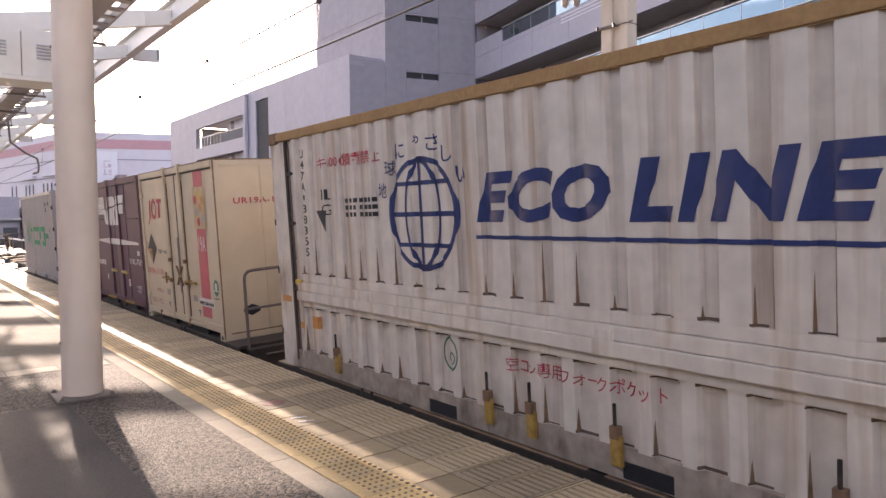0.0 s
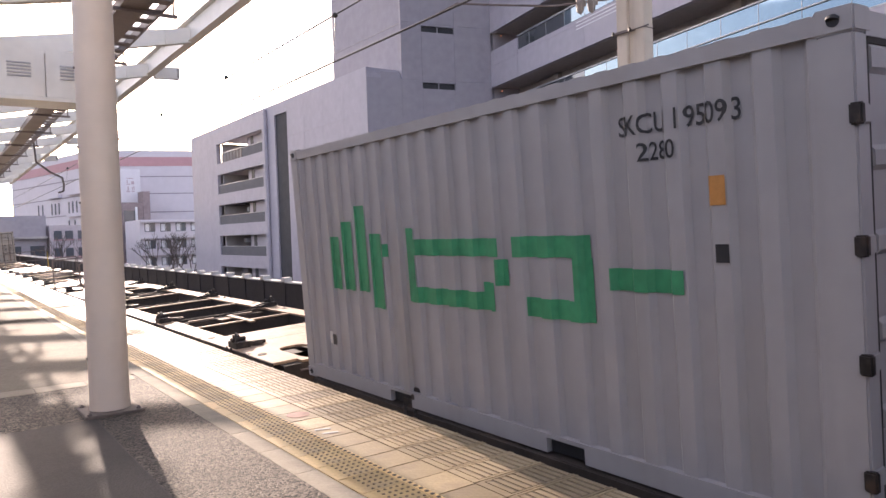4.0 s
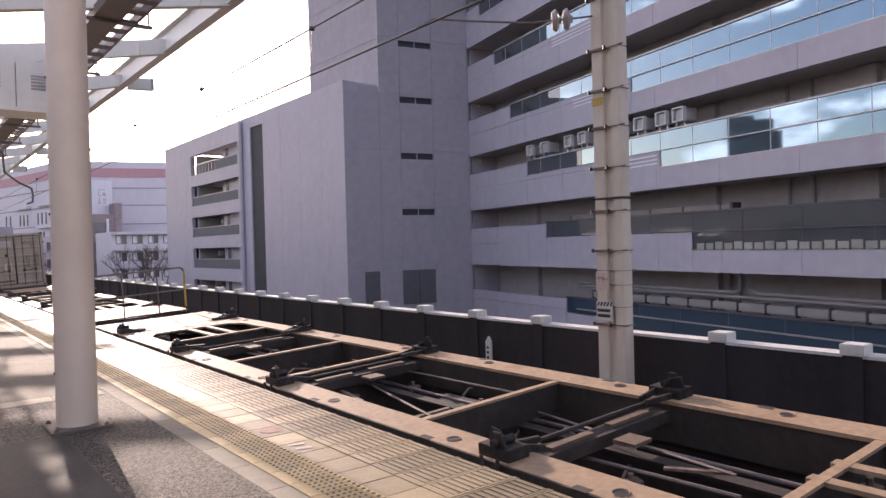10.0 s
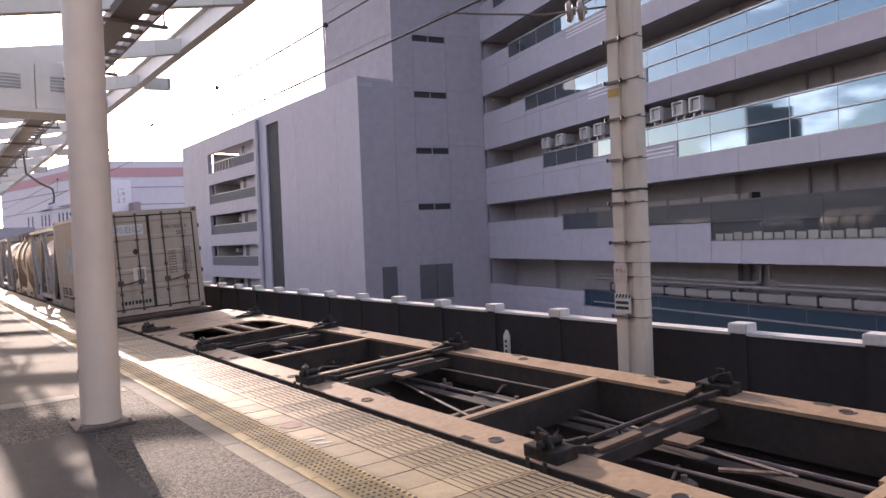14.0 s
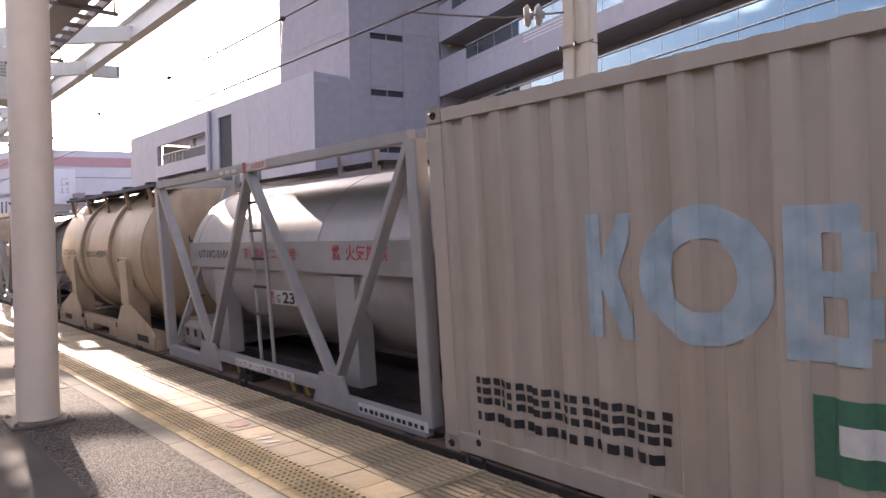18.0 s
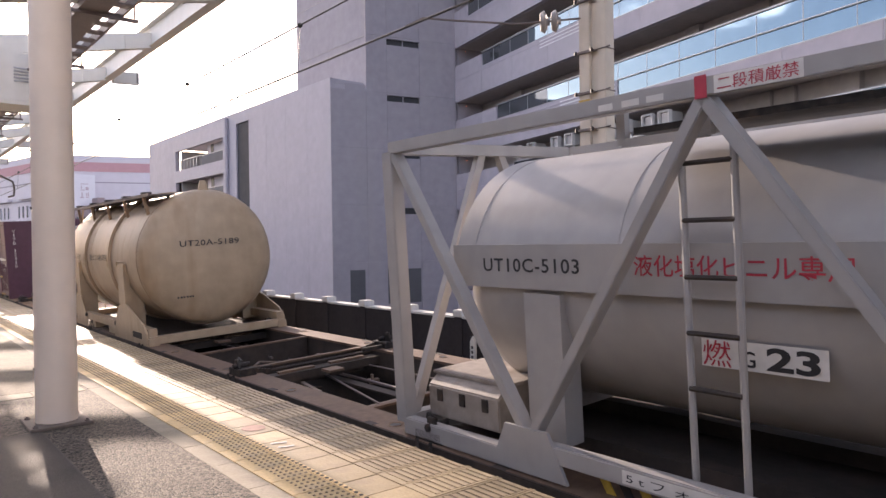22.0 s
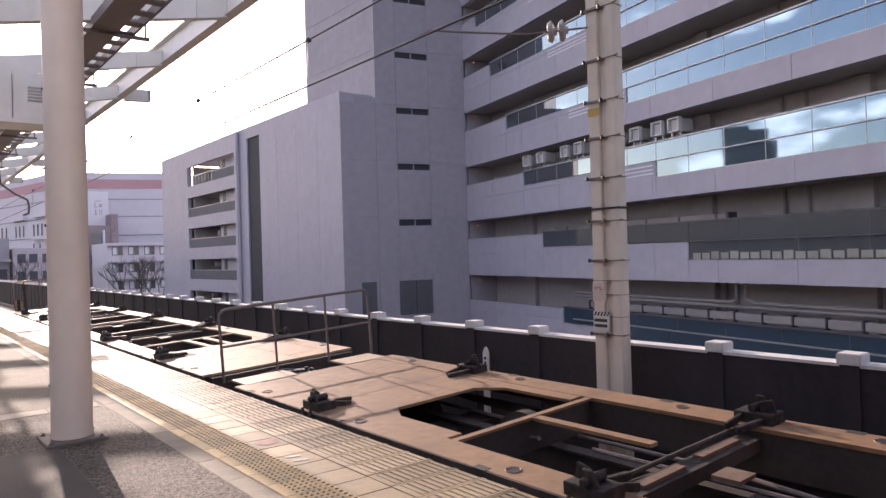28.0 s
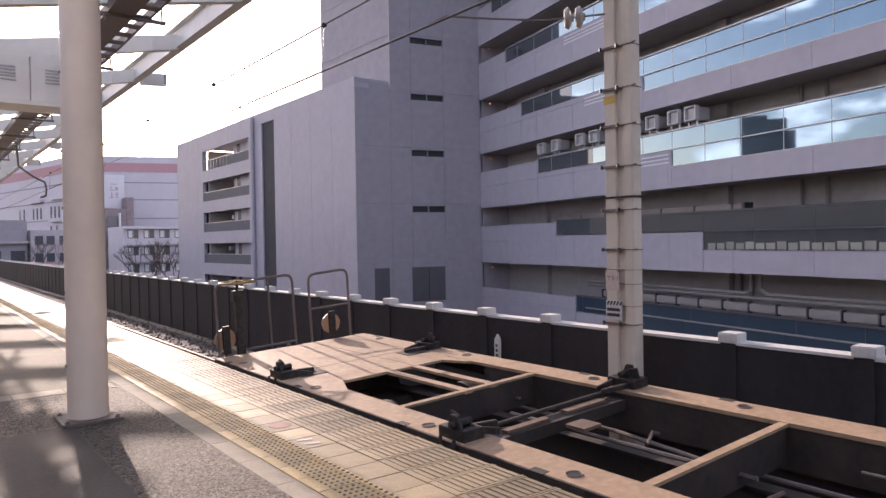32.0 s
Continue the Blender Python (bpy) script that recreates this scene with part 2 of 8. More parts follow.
# ---- ground, platform, track ----
def plane_sheet(name, material, x0, x1, y0, y1, z0, z1, label, category):
    bm = bmesh.new()
    box(bm, x0, x1, y0, y1, z0, z1)
    return structure(name, bm, material, label, category)


M_STREET = mat("street_asphalt", (0.1, 0.095, 0.09), 0.9, grain=4, vary=0.2)
plane_sheet("ground", M_STREET, -1500, 1500, -1500, 1500, -9.0, -8.0, "grey street level far below the railway viaduct", "ground")
plane_sheet("viaduct", mat("viaduct_concrete", (0.3, 0.29, 0.28), 0.85, grain=4, vary=0.12), -14.0, 7.05, -60.0, 170.0, -8.0, -1.45,
            "grey concrete railway viaduct under track and platform", "viaduct")
platform = plane_sheet("platform", M_ASPHALT, -9.0, 1.84, -40.0, 150.0, -1.4, 0.0, "dark worn asphalt station platform surface", "platform")
plane_sheet("platform_concrete", mat("worn_platform_concrete", (0.17, 0.145, 0.105), 0.85, grain=30, vary=0.3, stain=0.8, stain_color=(0.075, 0.064, 0.05), stain_scale=1.6, bump=0.6, spec=0.3), -9.0, 1.838, 8.66, 150.0, -0.02, 0.004,
            "pale worn concrete field of the platform surface", "platform")
plane_sheet("platform_smooth_asphalt", mat("smooth_asphalt", (0.055, 0.047, 0.04), 0.75, grain=70, vary=0.5, stain=0.7, stain_color=(0.045, 0.038, 0.033), stain_scale=1.2, bump=0.5, spec=0.35), -9.0, 1.1, -40.0, 6.72, -0.02, 0.004,
            "smooth grey repaired asphalt on the platform", "platform")
plane_sheet("platform_edge_wall", mat("edge_wall_concrete", (0.2, 0.18, 0.17), 0.85), 1.84, 3.13, -40.0, 150.0, -1.4, -0.055,
            "concrete wall under the paved platform edge", "platform edge")

# ballast bed: a rough sheet with stones
bm = bmesh.new()
nx, ny = 19, 330
grid = [[bm.verts.new((3.1 + 3.75 * i / (nx - 1), -20 + 0.28 * j, -1.17 + 0.02 * i / nx + 0.06 * noise.noise((i * 0.9, j * 0.7, 3)))) for j in range(ny)] for i in range(nx)]
for i in range(nx - 1):
    for j in range(ny - 1):
        bm.faces.new((grid[i][j], grid[i + 1][j], grid[i + 1][j + 1], grid[i][j + 1]))
tagged(part("ballast", bm, M_BALLAST), "brown-grey crushed stone ballast under the track", "ballast", kind="stuff")
bm = bmesh.new()
rng = random.Random(4)
for k in range(5200):
    x, y = 3.2 + 3.55 * rng.random(), -2 + 34 * rng.random() ** 1.4
    s = 0.022 + 0.03 * rng.random()
    m = Matrix.Translation((x, y, -1.14 + 0.03 * rng.random())) @ Euler((rng.random() * 3, rng.random() * 3, 0)).to_matrix().to_4x4()
    v = [bm.verts.new(m @ Vector(c) * 1.0) for c in ((s, 0, 0), (-s * 0.8, s * 0.6, 0), (-s * 0.7, -s * 0.9, 0), (0.1 * s, 0.1 * s, s))]
    for f in ((0, 1, 3), (1, 2, 3), (2, 0, 3), (0, 2, 1)):
        bm.faces.new([v[i] for i in f])
tagged(part("ballast_stones", bm, M_BALLAST), "loose crushed stones lying on the track bed", "ballast", kind="stuff")

CANT = pose(0, 0, 0, 0, -3.2, 0)
RAIL_C = Vector((4.776, 0, -1.01))
for side in (-1, 1):
    bm = bmesh.new()
    c = RAIL_C + CANT.to_3x3() @ Vector((side * 0.56, 0, 0))
    prof = [(-0.06, -0.15), (0.06, -0.15), (0.06, -0.135), (0.012, -0.11), (0.012, -0.045), (0.033, -0.035), (0.033, 0), (-0.033, 0), (-0.033, -0.035), (-0.012, -0.045), (-0.012, -0.11), (-0.06, -0.135)]
    prism(bm, [(c.x + px, c.z + pz) for px, pz in prof], 1, -40, 150)
    tagged(part("rail", bm, M_RAIL), "rusty steel running rail on concrete sleepers", "rail", "rails of the track")
bm = bmesh.new()
for k in range(180):
    y = -12 + 0.62 * k
    m = CANT
    beam(bm, RAIL_C + CANT.to_3x3() @ Vector((-1.0, y, -0.2)), RAIL_C + CANT.to_3x3() @ Vector((1.0, y, -0.2)), 0.22, 0.1)
tagged(part("sleepers", bm, mat("sleeper_concrete", (0.22, 0.2, 0.18), 0.9, vary=0.2)), "weathered concrete sleepers half buried in ballast", "sleeper", kind="stuff")

# ---- parapet wall on the far side of the track ----
wall = thing("parapet_wall", "sooty dark parapet wall with pale concrete caps beside the track", "wall", kind="structure")
boxes("wall_body", M_WALL, wall, (6.8, 7.0, -20, 150, -1.6, 0.42))
boxes("coping", M_CAP, wall, (6.785, 7.01, -20, 150, 0.42, 0.45))
boxes("kerb", M_KERB, wall, (6.55, 6.8, -20, 150, -1.6, -1.12))
cap_me = None
for k in range(80):
    y = 2.71 + 1.31 * (k - 8)
    if abs(y - 5.33) < 0.3:
        continue
    if cap_me is None:
        bm = bmesh.new()
        box(bm, -0.1, 0.11, -0.105, 0.105, 0.0, 0.105)
        cap_me = mesh_of("cap", bm, M_CAP, bevel=0.01)
        bm = bmesh.new()
        box(bm, -0.08, 0.08, -0.085, 0.085, -1.6, 0.0)
        post_me = mesh_of("post", bm, M_WALL)
    for nm, me in (("cap", cap_me), ("post", post_me)):
        ob = new(nm, me)
        ob.parent = wall
        ob.location = (6.86, y, 0.44)

# ---- office building ----
BLD = pose(31.43, 36.83, 0, 0, 0, -13)
office = thing("office_building", "pale grey office building with stepped glass balconies along each floor", "building", BLD)
GROUND = -8.0


def glass_mat(name, color, rough=0.03, metal=0.85, spec=0.5):
    return mat(name, color, rough, metal, grain=0.6, vary=0.04, bump=0.0, spec=spec)


M_GLASS = glass_mat("mirror_glass", (0.245, 0.33, 0.38))
M_GLASS_DARK = glass_mat("tinted_glass", (0.15, 0.165, 0.18), 0.03, 0.65, 0.5)
M_BLUEGLASS = glass_mat("blue_glazing", (0.05, 0.09, 0.14), 0.08, 0.5)
M_FRAME_DARK = mat("dark_bronze_frame", (0.09, 0.09, 0.1), 0.5, 0.4, vary=0.1)
M_WHITE_RAIL = mat("white_louvre_rail", (0.72, 0.72, 0.74), 0.5, vary=0.06)
M_FRAME = mat("aluminium_frame", (0.45, 0.45, 0.46), 0.45, 0.5, vary=0.05)
Y_END = -56.0
PITCH = 3.7
# inner wall set back behind the galleries, floor slabs and the wall behind
boxes("corner_wall", M_FACADE2, office, (0.23, 2.2, 0.02, 0.255, GROUND, 42))
boxes("inner_wall", M_SOFFIT, office, (2.2, 2.6, Y_END, 0.2, GROUND, 42))
for k in range(-2, 9):
    zb = 0.06 + PITCH * k
    boxes("floor_slab", M_SOFFIT, office, (0.22, 2.2, Y_END, 0.0, zb + 0.05, zb + 0.35))
    gs = -9.2 + 1.83 * k        # where the glass begins
    gd = -20.35 + 1.83 * k      # where it grows to two rows
    drop = 0.46 if k == -1 else 0.0
    ztop, zmid, zlow = zb + 2.55 - drop, zb + 1.72 - drop, zb + 0.93 - drop
    # spandrel panels
    edges = [0.0]
    while edges[-1] > Y_END:
        edges.append(edges[-1] - 3.66)
    for a, b in zip(edges, edges[1:]):
        # split where the glass steps
        cuts = [a] + [c for c in (gs, gd) if b < c < a] + [b]
        for a2, b2 in zip(cuts, cuts[1:]):
            mid = (a2 + b2) / 2
            top = ztop - 0.1 if mid > gs else (zmid - 0.03 if mid > gd else zlow)
            lift = zb + 1.42
            boxes("panel", M_FACADE, office, (0.0, 0.22, b2 + 0.008, a2 - 0.008, zb, min(top, lift - 0.008)))
            if top > lift + 0.1:
                boxes("panel", M_FACADE, office, (0.0, 0.22, b2 + 0.008, a2 - 0.008, lift + 0.008, top))
    fr = M_FRAME_DARK if k < 1 else M_FRAME
    boxes("coping", fr, office, (-0.02, 0.24, Y_END, gs, ztop - 0.02, ztop + 0.04))
    boxes("coping", fr, office, (-0.02, 0.24, Y_END, gd, zmid - 0.02, zmid + 0.02))
    boxes("coping", fr, office, (-0.02, 0.24, Y_END, gd, zlow - 0.0, zlow + 0.05))
    if k >= 1:
        # three bars whose sun glint is put into the white paint
        for dz in (0.2, 0.38, 0.56):
            boxes("louvre_rail", M_WHITE_RAIL, office, (-0.015, -0.002, gd + 0.15, gd + 4.6, zmid - dz - 0.03, zmid - dz + 0.03))
    pw = 1.95 if k >= 1 else 2.64
    y = gs
    while y > Y_END:
        y2 = gd + pw * (math.ceil((y - gd) / pw - 0.05) - 1)
        # the first panes' darker reflection is put into their glass colour
        dark = y > gs - 4.2
        boxes("pane", M_BLUEGLASS if k < 0 else M_GLASS_DARK if dark or k < 1 else M_GLASS, office, (0.06, 0.1, y2 + 0.012, y - 0.012, zmid + 0.02, ztop - 0.02))
        boxes("mullion", fr, office, (0.05, 0.108, y2 - 0.012, y2 + 0.012, zmid, ztop))
        y = y2
    y = gd
    while y > Y_END:
        y2 = y - pw
        boxes("pane", M_BLUEGLASS if k < 0 else M_GLASS_DARK if k < 1 else M_GLASS, office, (0.06, 0.1, y2 + 0.012, y - 0.012, zlow + 0.05, zmid - 0.02))
        boxes("mullion", fr, office, (0.05, 0.108, y - 0.012, y + 0.012, zlow + 0.05, zmid - 0.02))
        y = y2
# end face panels with vent slots
ze = [-8.0] + [0.35 + 3.7 * i for i in range(0, 11)]
xe = [-8.9, -6.5, -5.05, -2.7, 0.0]
for i, (xa, xb) in enumerate(zip(xe, xe[1:])):
    for za, zb2 in zip(ze, ze[1:]):
        if xa < -6.6 and za > 11.4:
            continue
        if i == 2 and za > 0:
            # the vent slot is left open
            boxes("panel", M_FACADE2, office, (xa + 0.006, xb - 0.006, 0, 0.25, za + 0.006, za + 3.14))
            boxes("panel", M_FACADE2, office, (xa + 0.006, xb - 0.006, 0, 0.25, za + 3.55, zb2 - 0.006))
            boxes("vent", M_DARK, office, (xa, xb, 0.16, 0.2, za + 3.1, za + 3.6))
            boxes("vent_bar", M_FACADE2, office, (xa + 1.15, xa + 1.2, 0.06, 0.16, za + 3.14, za + 3.55))
        else:
            boxes("panel", M_FACADE2, office, (xa + 0.006, xb - 0.006, 0, 0.25, za + 0.006, zb2 - 0.006))
for xa, xb in ((-7.75, -6.74), (-5.15, -2.78)):
    boxes("door_panel", mat("dark_louvre_door", (0.1, 0.1, 0.11), 0.6), office, (xa, xb, -0.03, 0.02, -2.4, -0.14))
boxes("door_panel", M_DARK, office, (-3.98, -3.93, -0.035, 0.0, -2.4, -0.14))
# body behind the end face, and the tower over it
boxes("body", M_FACADE2, office, (-8.85, 2.2, 0.26, 3.0, GROUND, 11.9))
bm = bmesh.new()
prism(bm, [(-6.45, 0.26), (2.2, 0.26), (2.2, 9.3), (-8.54, 9.3)], 2, 11.9, 42)
part("tower", bm, M_FACADE2, office)
for z in range(6):
    bm = bmesh.new()
    beam(bm, (-6.47, 0.3, 15.1 + 3.7 * z), (-8.54, 9.28, 15.1 + 3.7 * z), 0.03, 0.03)
    part("joint", bm, M_SOFFIT, office)

annex = thing("annex_block", "pale concrete annex with open balconies and a dark louvre strip", "building")
X, YA, YB, ZT = 22.76, 38.85, 75.7, 12.1
WIN = [(10.5 - 2.93 * i, 8.65 - 2.93 * i) for i in range(5)]
rows_z = [ZT] + [z for w in WIN for z in w] + [GROUND]
W0, W1 = 56.3, 67.8
for i in range(4):
    for z1, z0 in zip((ZT, 9.2, 6.3, 3.4, 0.5, -2.4), (9.2, 6.3, 3.4, 0.5, -2.4, GROUND)):
        ya = YA + (51.2 - YA) / 4 * i
        boxes("panel", M_FACADE, annex, (X, X + 0.3, ya + 0.008, ya + (51.2 - YA) / 4 - 0.008, z0 + 0.008, z1 - (0.008 if z1 < ZT else 0)))
boxes("panel_joint", M_SOFFIT, annex, (X + 0.012, X + 0.28, YA + 0.01, 51.19, GROUND, ZT - 0.02))
for y0, y1, z0 in ((53.6, W0, GROUND), (W1, YB, GROUND), (51.2, 53.6, 11.2)):
    boxes("wall", M_FACADE, annex, (X, X + 0.3, y0, y1, z0, ZT))
for i in range(0, len(rows_z) - 1, 2):
    boxes("spandrel", M_FACADE, annex, (X, X + 0.3, W0, W1, rows_z[i + 1], rows_z[i]))
boxes("louvre_strip", mat("louvre_grey", (0.06, 0.06, 0.065), 0.7, vary=0.2, spec=0.2), annex, (X + 0.12, X + 0.2, 51.2, 53.6, GROUND, 11.2))
M_BALCONY = mat("balcony_panel", (0.13, 0.13, 0.14), 0.7, vary=0.1, spec=0.2)
for i, (z0, z1) in enumerate(WIN):
    bp = boxes("balcony_panel", M_BALCONY, annex, (X + 0.1, X + 0.16, W0, 61.4 if i == 0 else W1, z1, z1 + 0.82))
    boxes("rail", M_FRAME, bp, (X + 0.08, X + 0.18, W0, 61.4 if i == 0 else W1, z1 + 0.82, z1 + 0.87))
    boxes("pier", M_FACADE, annex, (X + 0.7, X + 0.9, W0 + 0.85, 61.5, z1, z0))
    boxes("pier_window", M_DARK, annex, (X + 0.68, X + 0.7, 60.0, 60.7, z1 + 0.5, z0 - 0.05))
    boxes("pier_window", M_BALCONY, annex, (X + 0.75, X + 0.8, W0, W0 + 0.85, z1, z0))
    boxes("gallery_floor", M_SOFFIT, annex, (X + 0.3, X + 3.0, W0, W1, z1 - 0.3, z1 - 0.004))
    boxes("gallery_end", M_SOFFIT, annex, (X + 0.3, X + 3.0, 66.9, 67.1, z1, z0))
    if i:
        # doors and a pale service box in the back of the gallery
        boxes("gallery_door", M_BALCONY, annex, (X + 2.94, X + 3.0, 62.2 + 0.7 * (i % 2), 64.6, z1, z0 - 0.1))
        boxes("service_box", M_WHITE_RAIL, annex, (X + 1.6, X + 2.0, 62.0 + i, 62.6 + i, z0 - 0.7, z0 - 0.3))
for k in range(7):
    boxes("baluster", M_FRAME, annex, (X + 0.11, X + 0.15, 61.7 + 0.82 * k, 61.8 + 0.82 * k, 8.65, 9.55))
boxes("rail", M_FRAME, annex, (X + 0.1, X + 0.16, 61.4, W1, 9.55, 9.62))
boxes("core", M_SOFFIT, annex, (X + 3.0, X + 12, YA + 0.3, YB, GROUND, 8.5), (X + 3.0, X + 12, YA + 0.3, 60, 8.5, ZT - 0.3))
bm = bmesh.new()
rod(bm, (X + 0.2, 58.4, ZT), (X + 0.2, 58.4, ZT + 1.35), 0.045, 6)
rod(bm, (X + 0.2, 57.8, ZT + 1.1), (X + 0.2, 59.0, ZT + 1.15), 0.03, 6)
rod(bm, (X + 0.2, 58.05, ZT + 1.1), (X + 0.2, 58.05, ZT + 1.4), 0.03, 6)
part("aerial", bm, M_FRAME, annex)
boxes("roof", M_FACADE, annex, (X + 0.305, X + 12, YA + 0.004, YB - 0.004, ZT - 0.28, ZT - 0.02))
for y0 in (YB - 0.3, YA):
    boxes("end_wall", M_FACADE, annex, (X + 0.3, X + 3.0, y0, y0 + 0.3, GROUND, ZT - 0.3))
bm = bmesh.new()
rod(bm, (X - 0.15, 55.2, GROUND), (X - 0.15, 55.2, 11.9), 0.16, 10)
part("drain_pipe", bm, M_FACADE, annex)

# ---- platform canopy column ----
column = thing("canopy_column", "round cream-painted steel canopy column on the platform", "column", pose(1.27, 6.98, 0))
bm = bmesh.new()
rod(bm, (0, 0, 0.03), (0, 0, 4.62), 0.168, 40)
part("shaft", bm, M_COLUMN, column, smooth=True)
boxes("base_plate", mat("dirty_base_plate", (0.15, 0.12, 0.1), 0.7, vary=0.2, stain=0.5, stain_color=(0.2, 0.16, 0.13), stain_scale=6), column, (-0.245, 0.245, -0.245, 0.245, 0.0, 0.025), bevel=0.006)
for sx in (-1, 1):
    for sy in (-1, 1):
        bm = bmesh.new()
        rod(bm, (sx * 0.2, sy * 0.2, 0.025), (sx * 0.2, sy * 0.2, 0.04), 0.022, 6)
        rod(bm, (sx * 0.2, sy * 0.2, 0.04), (sx * 0.2, sy * 0.2, 0.052), 0.011, 8)
        part("anchor_bolt", bm, M_RUSTBAR, column)
for z in (2.27, 2.62):
    bm = bmesh.new()
    rod(bm, (0, 0, z), (0, 0, z + 0.008), 0.1695, 40)
    part("paint_seam", bm, M_COLUMN, column, smooth=True)
for z in (0.5, 1.15, 1.9, 2.4, 3.1):
    bm = bmesh.new()
    rod(bm, (-0.165, 0.0, z), (-0.178, 0.0, z), 0.012, 8)
    part("stud", bm, M_RUSTBAR, column)

# ---- catenary mast ----
mast = thing("catenary_mast", "cream steel catenary mast with steel bands beside the parapet", "mast", pose(6.5, 5.1, 0))


# ---- platform edge paving ----
def place_piece(name, me, parent, loc, rz=0.0):
    ob = new(name, me)
    ob.parent, ob.location = parent, loc
    ob.rotation_euler = (0, 0, rz)
    return ob


paving = thing("platform_edge_paving", "worn paving slabs, grooved edge stones and yellow tactile tiles", "paving", kind="structure")
bm = bmesh.new()
box(bm, -0.147, 0.147, -0.1455, 0.1455, -0.05, 0.004)
for i in range(5):
    for j in range(5):
        cx, cy = -0.05 + 0.043 * i, -0.116 + 0.058 * j
        rod(bm, (cx, cy, 0.003), (cx, cy, 0.009), 0.0115, 7, 0.008)
tile_me = mesh_of("tactile_tile", bm, M_TACTILE)
tile_me.materials.append(mat("worn_tactile_dots", (0.2, 0.15, 0.095), 0.7, vary=0.3, rand=0.2))
for p in tile_me.polygons:
    if p.center.z > 0.0046:
        p.material_index = 1
bm = bmesh.new()
box(bm, -0.134, 0.134, -0.1435, 0.1435, -0.05, 0.0)
slab_me = mesh_of("slab", bm, M_SLAB)
M_GROOVED = mat("grooved_slab", (0.17, 0.135, 0.095), 0.6, grain=40, vary=0.18, stain=0.65, stain_color=(0.17, 0.14, 0.11), stain_scale=2.6, rand=0.28, bump=0.4)
# polished ribs, the sun's glint on their tops put into a paler colour
M_RIB = mat("polished_slab_rib", (0.36, 0.285, 0.175), 0.48, grain=40, vary=0.16, stain=0.5, stain_color=(0.25, 0.2, 0.15), stain_scale=4, rand=0.26, bump=0.2)
bm = bmesh.new()
box(bm, -0.283, 0.283, -0.1435, 0.1435, -0.05, 0.0)
for i in range(9):
    cx = -0.205 + 0.057 * i
    box(bm, cx - 0.018, cx + 0.018, -0.118, 0.118, -0.001, 0.0065)
for a, b, c, d in ((-0.283, 0.283, -0.1435, -0.128), (-0.283, 0.283, 0.128, 0.1435), (-0.283, -0.232, -0.128, 0.128)):
    box(bm, a, b, c, d, -0.001, 0.0065)
groove_me = mesh_of("grooved_slab", bm, M_GROOVED)
groove_me.materials.append(M_RIB)
for p in groove_me.polygons:
    if p.center.z > 0.0005:
        p.material_index = 1
bm = bmesh.new()
box(bm, -0.078, 0.078, -0.297, 0.297, -0.05, 0.001)
strip_me = mesh_of("kerb_slab", bm, M_KERB)
Y_FIRST = 3.94 - 0.3 * 12 - 0.15
rng = random.Random(9)
for k in range(88):
    y = Y_FIRST + 0.3 * k
    dz = 0.003 * rng.random()
    place_piece("tactile_tile", tile_me, paving, (2.15, y, dz * 0.5))
    place_piece("slab", slab_me, paving, (2.487, y, dz - 0.002), rng.choice((0, math.pi)))
    place_piece("grooved_slab", groove_me, paving, (2.907, y, -0.003 + 0.003 * rng.random()))
    if k % 2 == 0:
        place_piece("kerb_slab", strip_me, paving, (1.921, y + 0.15, dz - 0.002))
yf = Y_FIRST + 0.3 * 88 - 0.15
for y0, y1, nm in ((yf, 150.0, "far_paving"), (-40.0, Y_FIRST - 0.15, "near_paving")):
    boxes(nm, M_SLAB, paving, (2.35, 3.19, y0, y1, -0.05, 0.0))
    boxes(nm, M_TACTILE, paving, (2.0, 2.3, y0, y1, -0.05, 0.004))
    boxes(nm, M_KERB, paving, (1.84, 2.0, y0, y1, -0.05, 0.0))
boxes("edge_line", M_TACTILE, paving, (2.304, 2.348, -40, 150, -0.052, 0.003))
bm = bmesh.new()
for k in range(5):
    rod(bm, (0, -0.12 + 0.06 * k, 0.0), (0, -0.12 + 0.06 * k, 0.003), 0.015, 6)
line_me = mesh_of("line_dots", bm, M_JOINT)
for k in range(60):
    place_piece("line_dots", line_me, paving, (2.327, Y_FIRST + 0.3 * k, 0.003))
boxes("edge_nosing", M_KERB, paving, (3.13, 3.192, -40, 150, -0.35, -0.052))
# a faded round sticker and worn paint strokes on the slabs
bm = bmesh.new()
rod(bm, (2.5, 5.62, 0.0025), (2.5, 5.62, 0.004), 0.1, 24)
part("faded_sticker", bm, mat("faded_red_sticker", (0.27, 0.14, 0.11), 0.7, vary=0.3, grain=14), paving)
for ya in (4.95, 5.08):
    bm = bmesh.new()
    beam(bm, (2.4, ya, 0.003), (2.52, ya - 0.03, 0.003), 0.03, 0.002)
    part("paint_stroke", bm, M_CAP, paving)
# a cable trench cover and joints in the asphalt
for y, wdt in ((8.35, 0.3), (16.2, 0.3)):
    for k in range(9):
        bm = bmesh.new()
        box(bm, -2.6 + 0.49 * k, -2.6 + 0.49 * k + 0.48, y, y + wdt, -0.02, 0.004)
        part("trench_cover", bm, M_KERB, paving)
for xa, ya, xb, yb in ((1.105, 6.72, 1.105, 1.0), (1.84, 3.6, -1.0, 3.55), (1.1, 6.73, -5.0, 6.73)):
    bm = bmesh.new()
    beam(bm, (xa, ya, 0.0), (xb, yb, 0.0), 0.012, 0.004)
    part("asphalt_joint", bm, M_JOINT, paving)

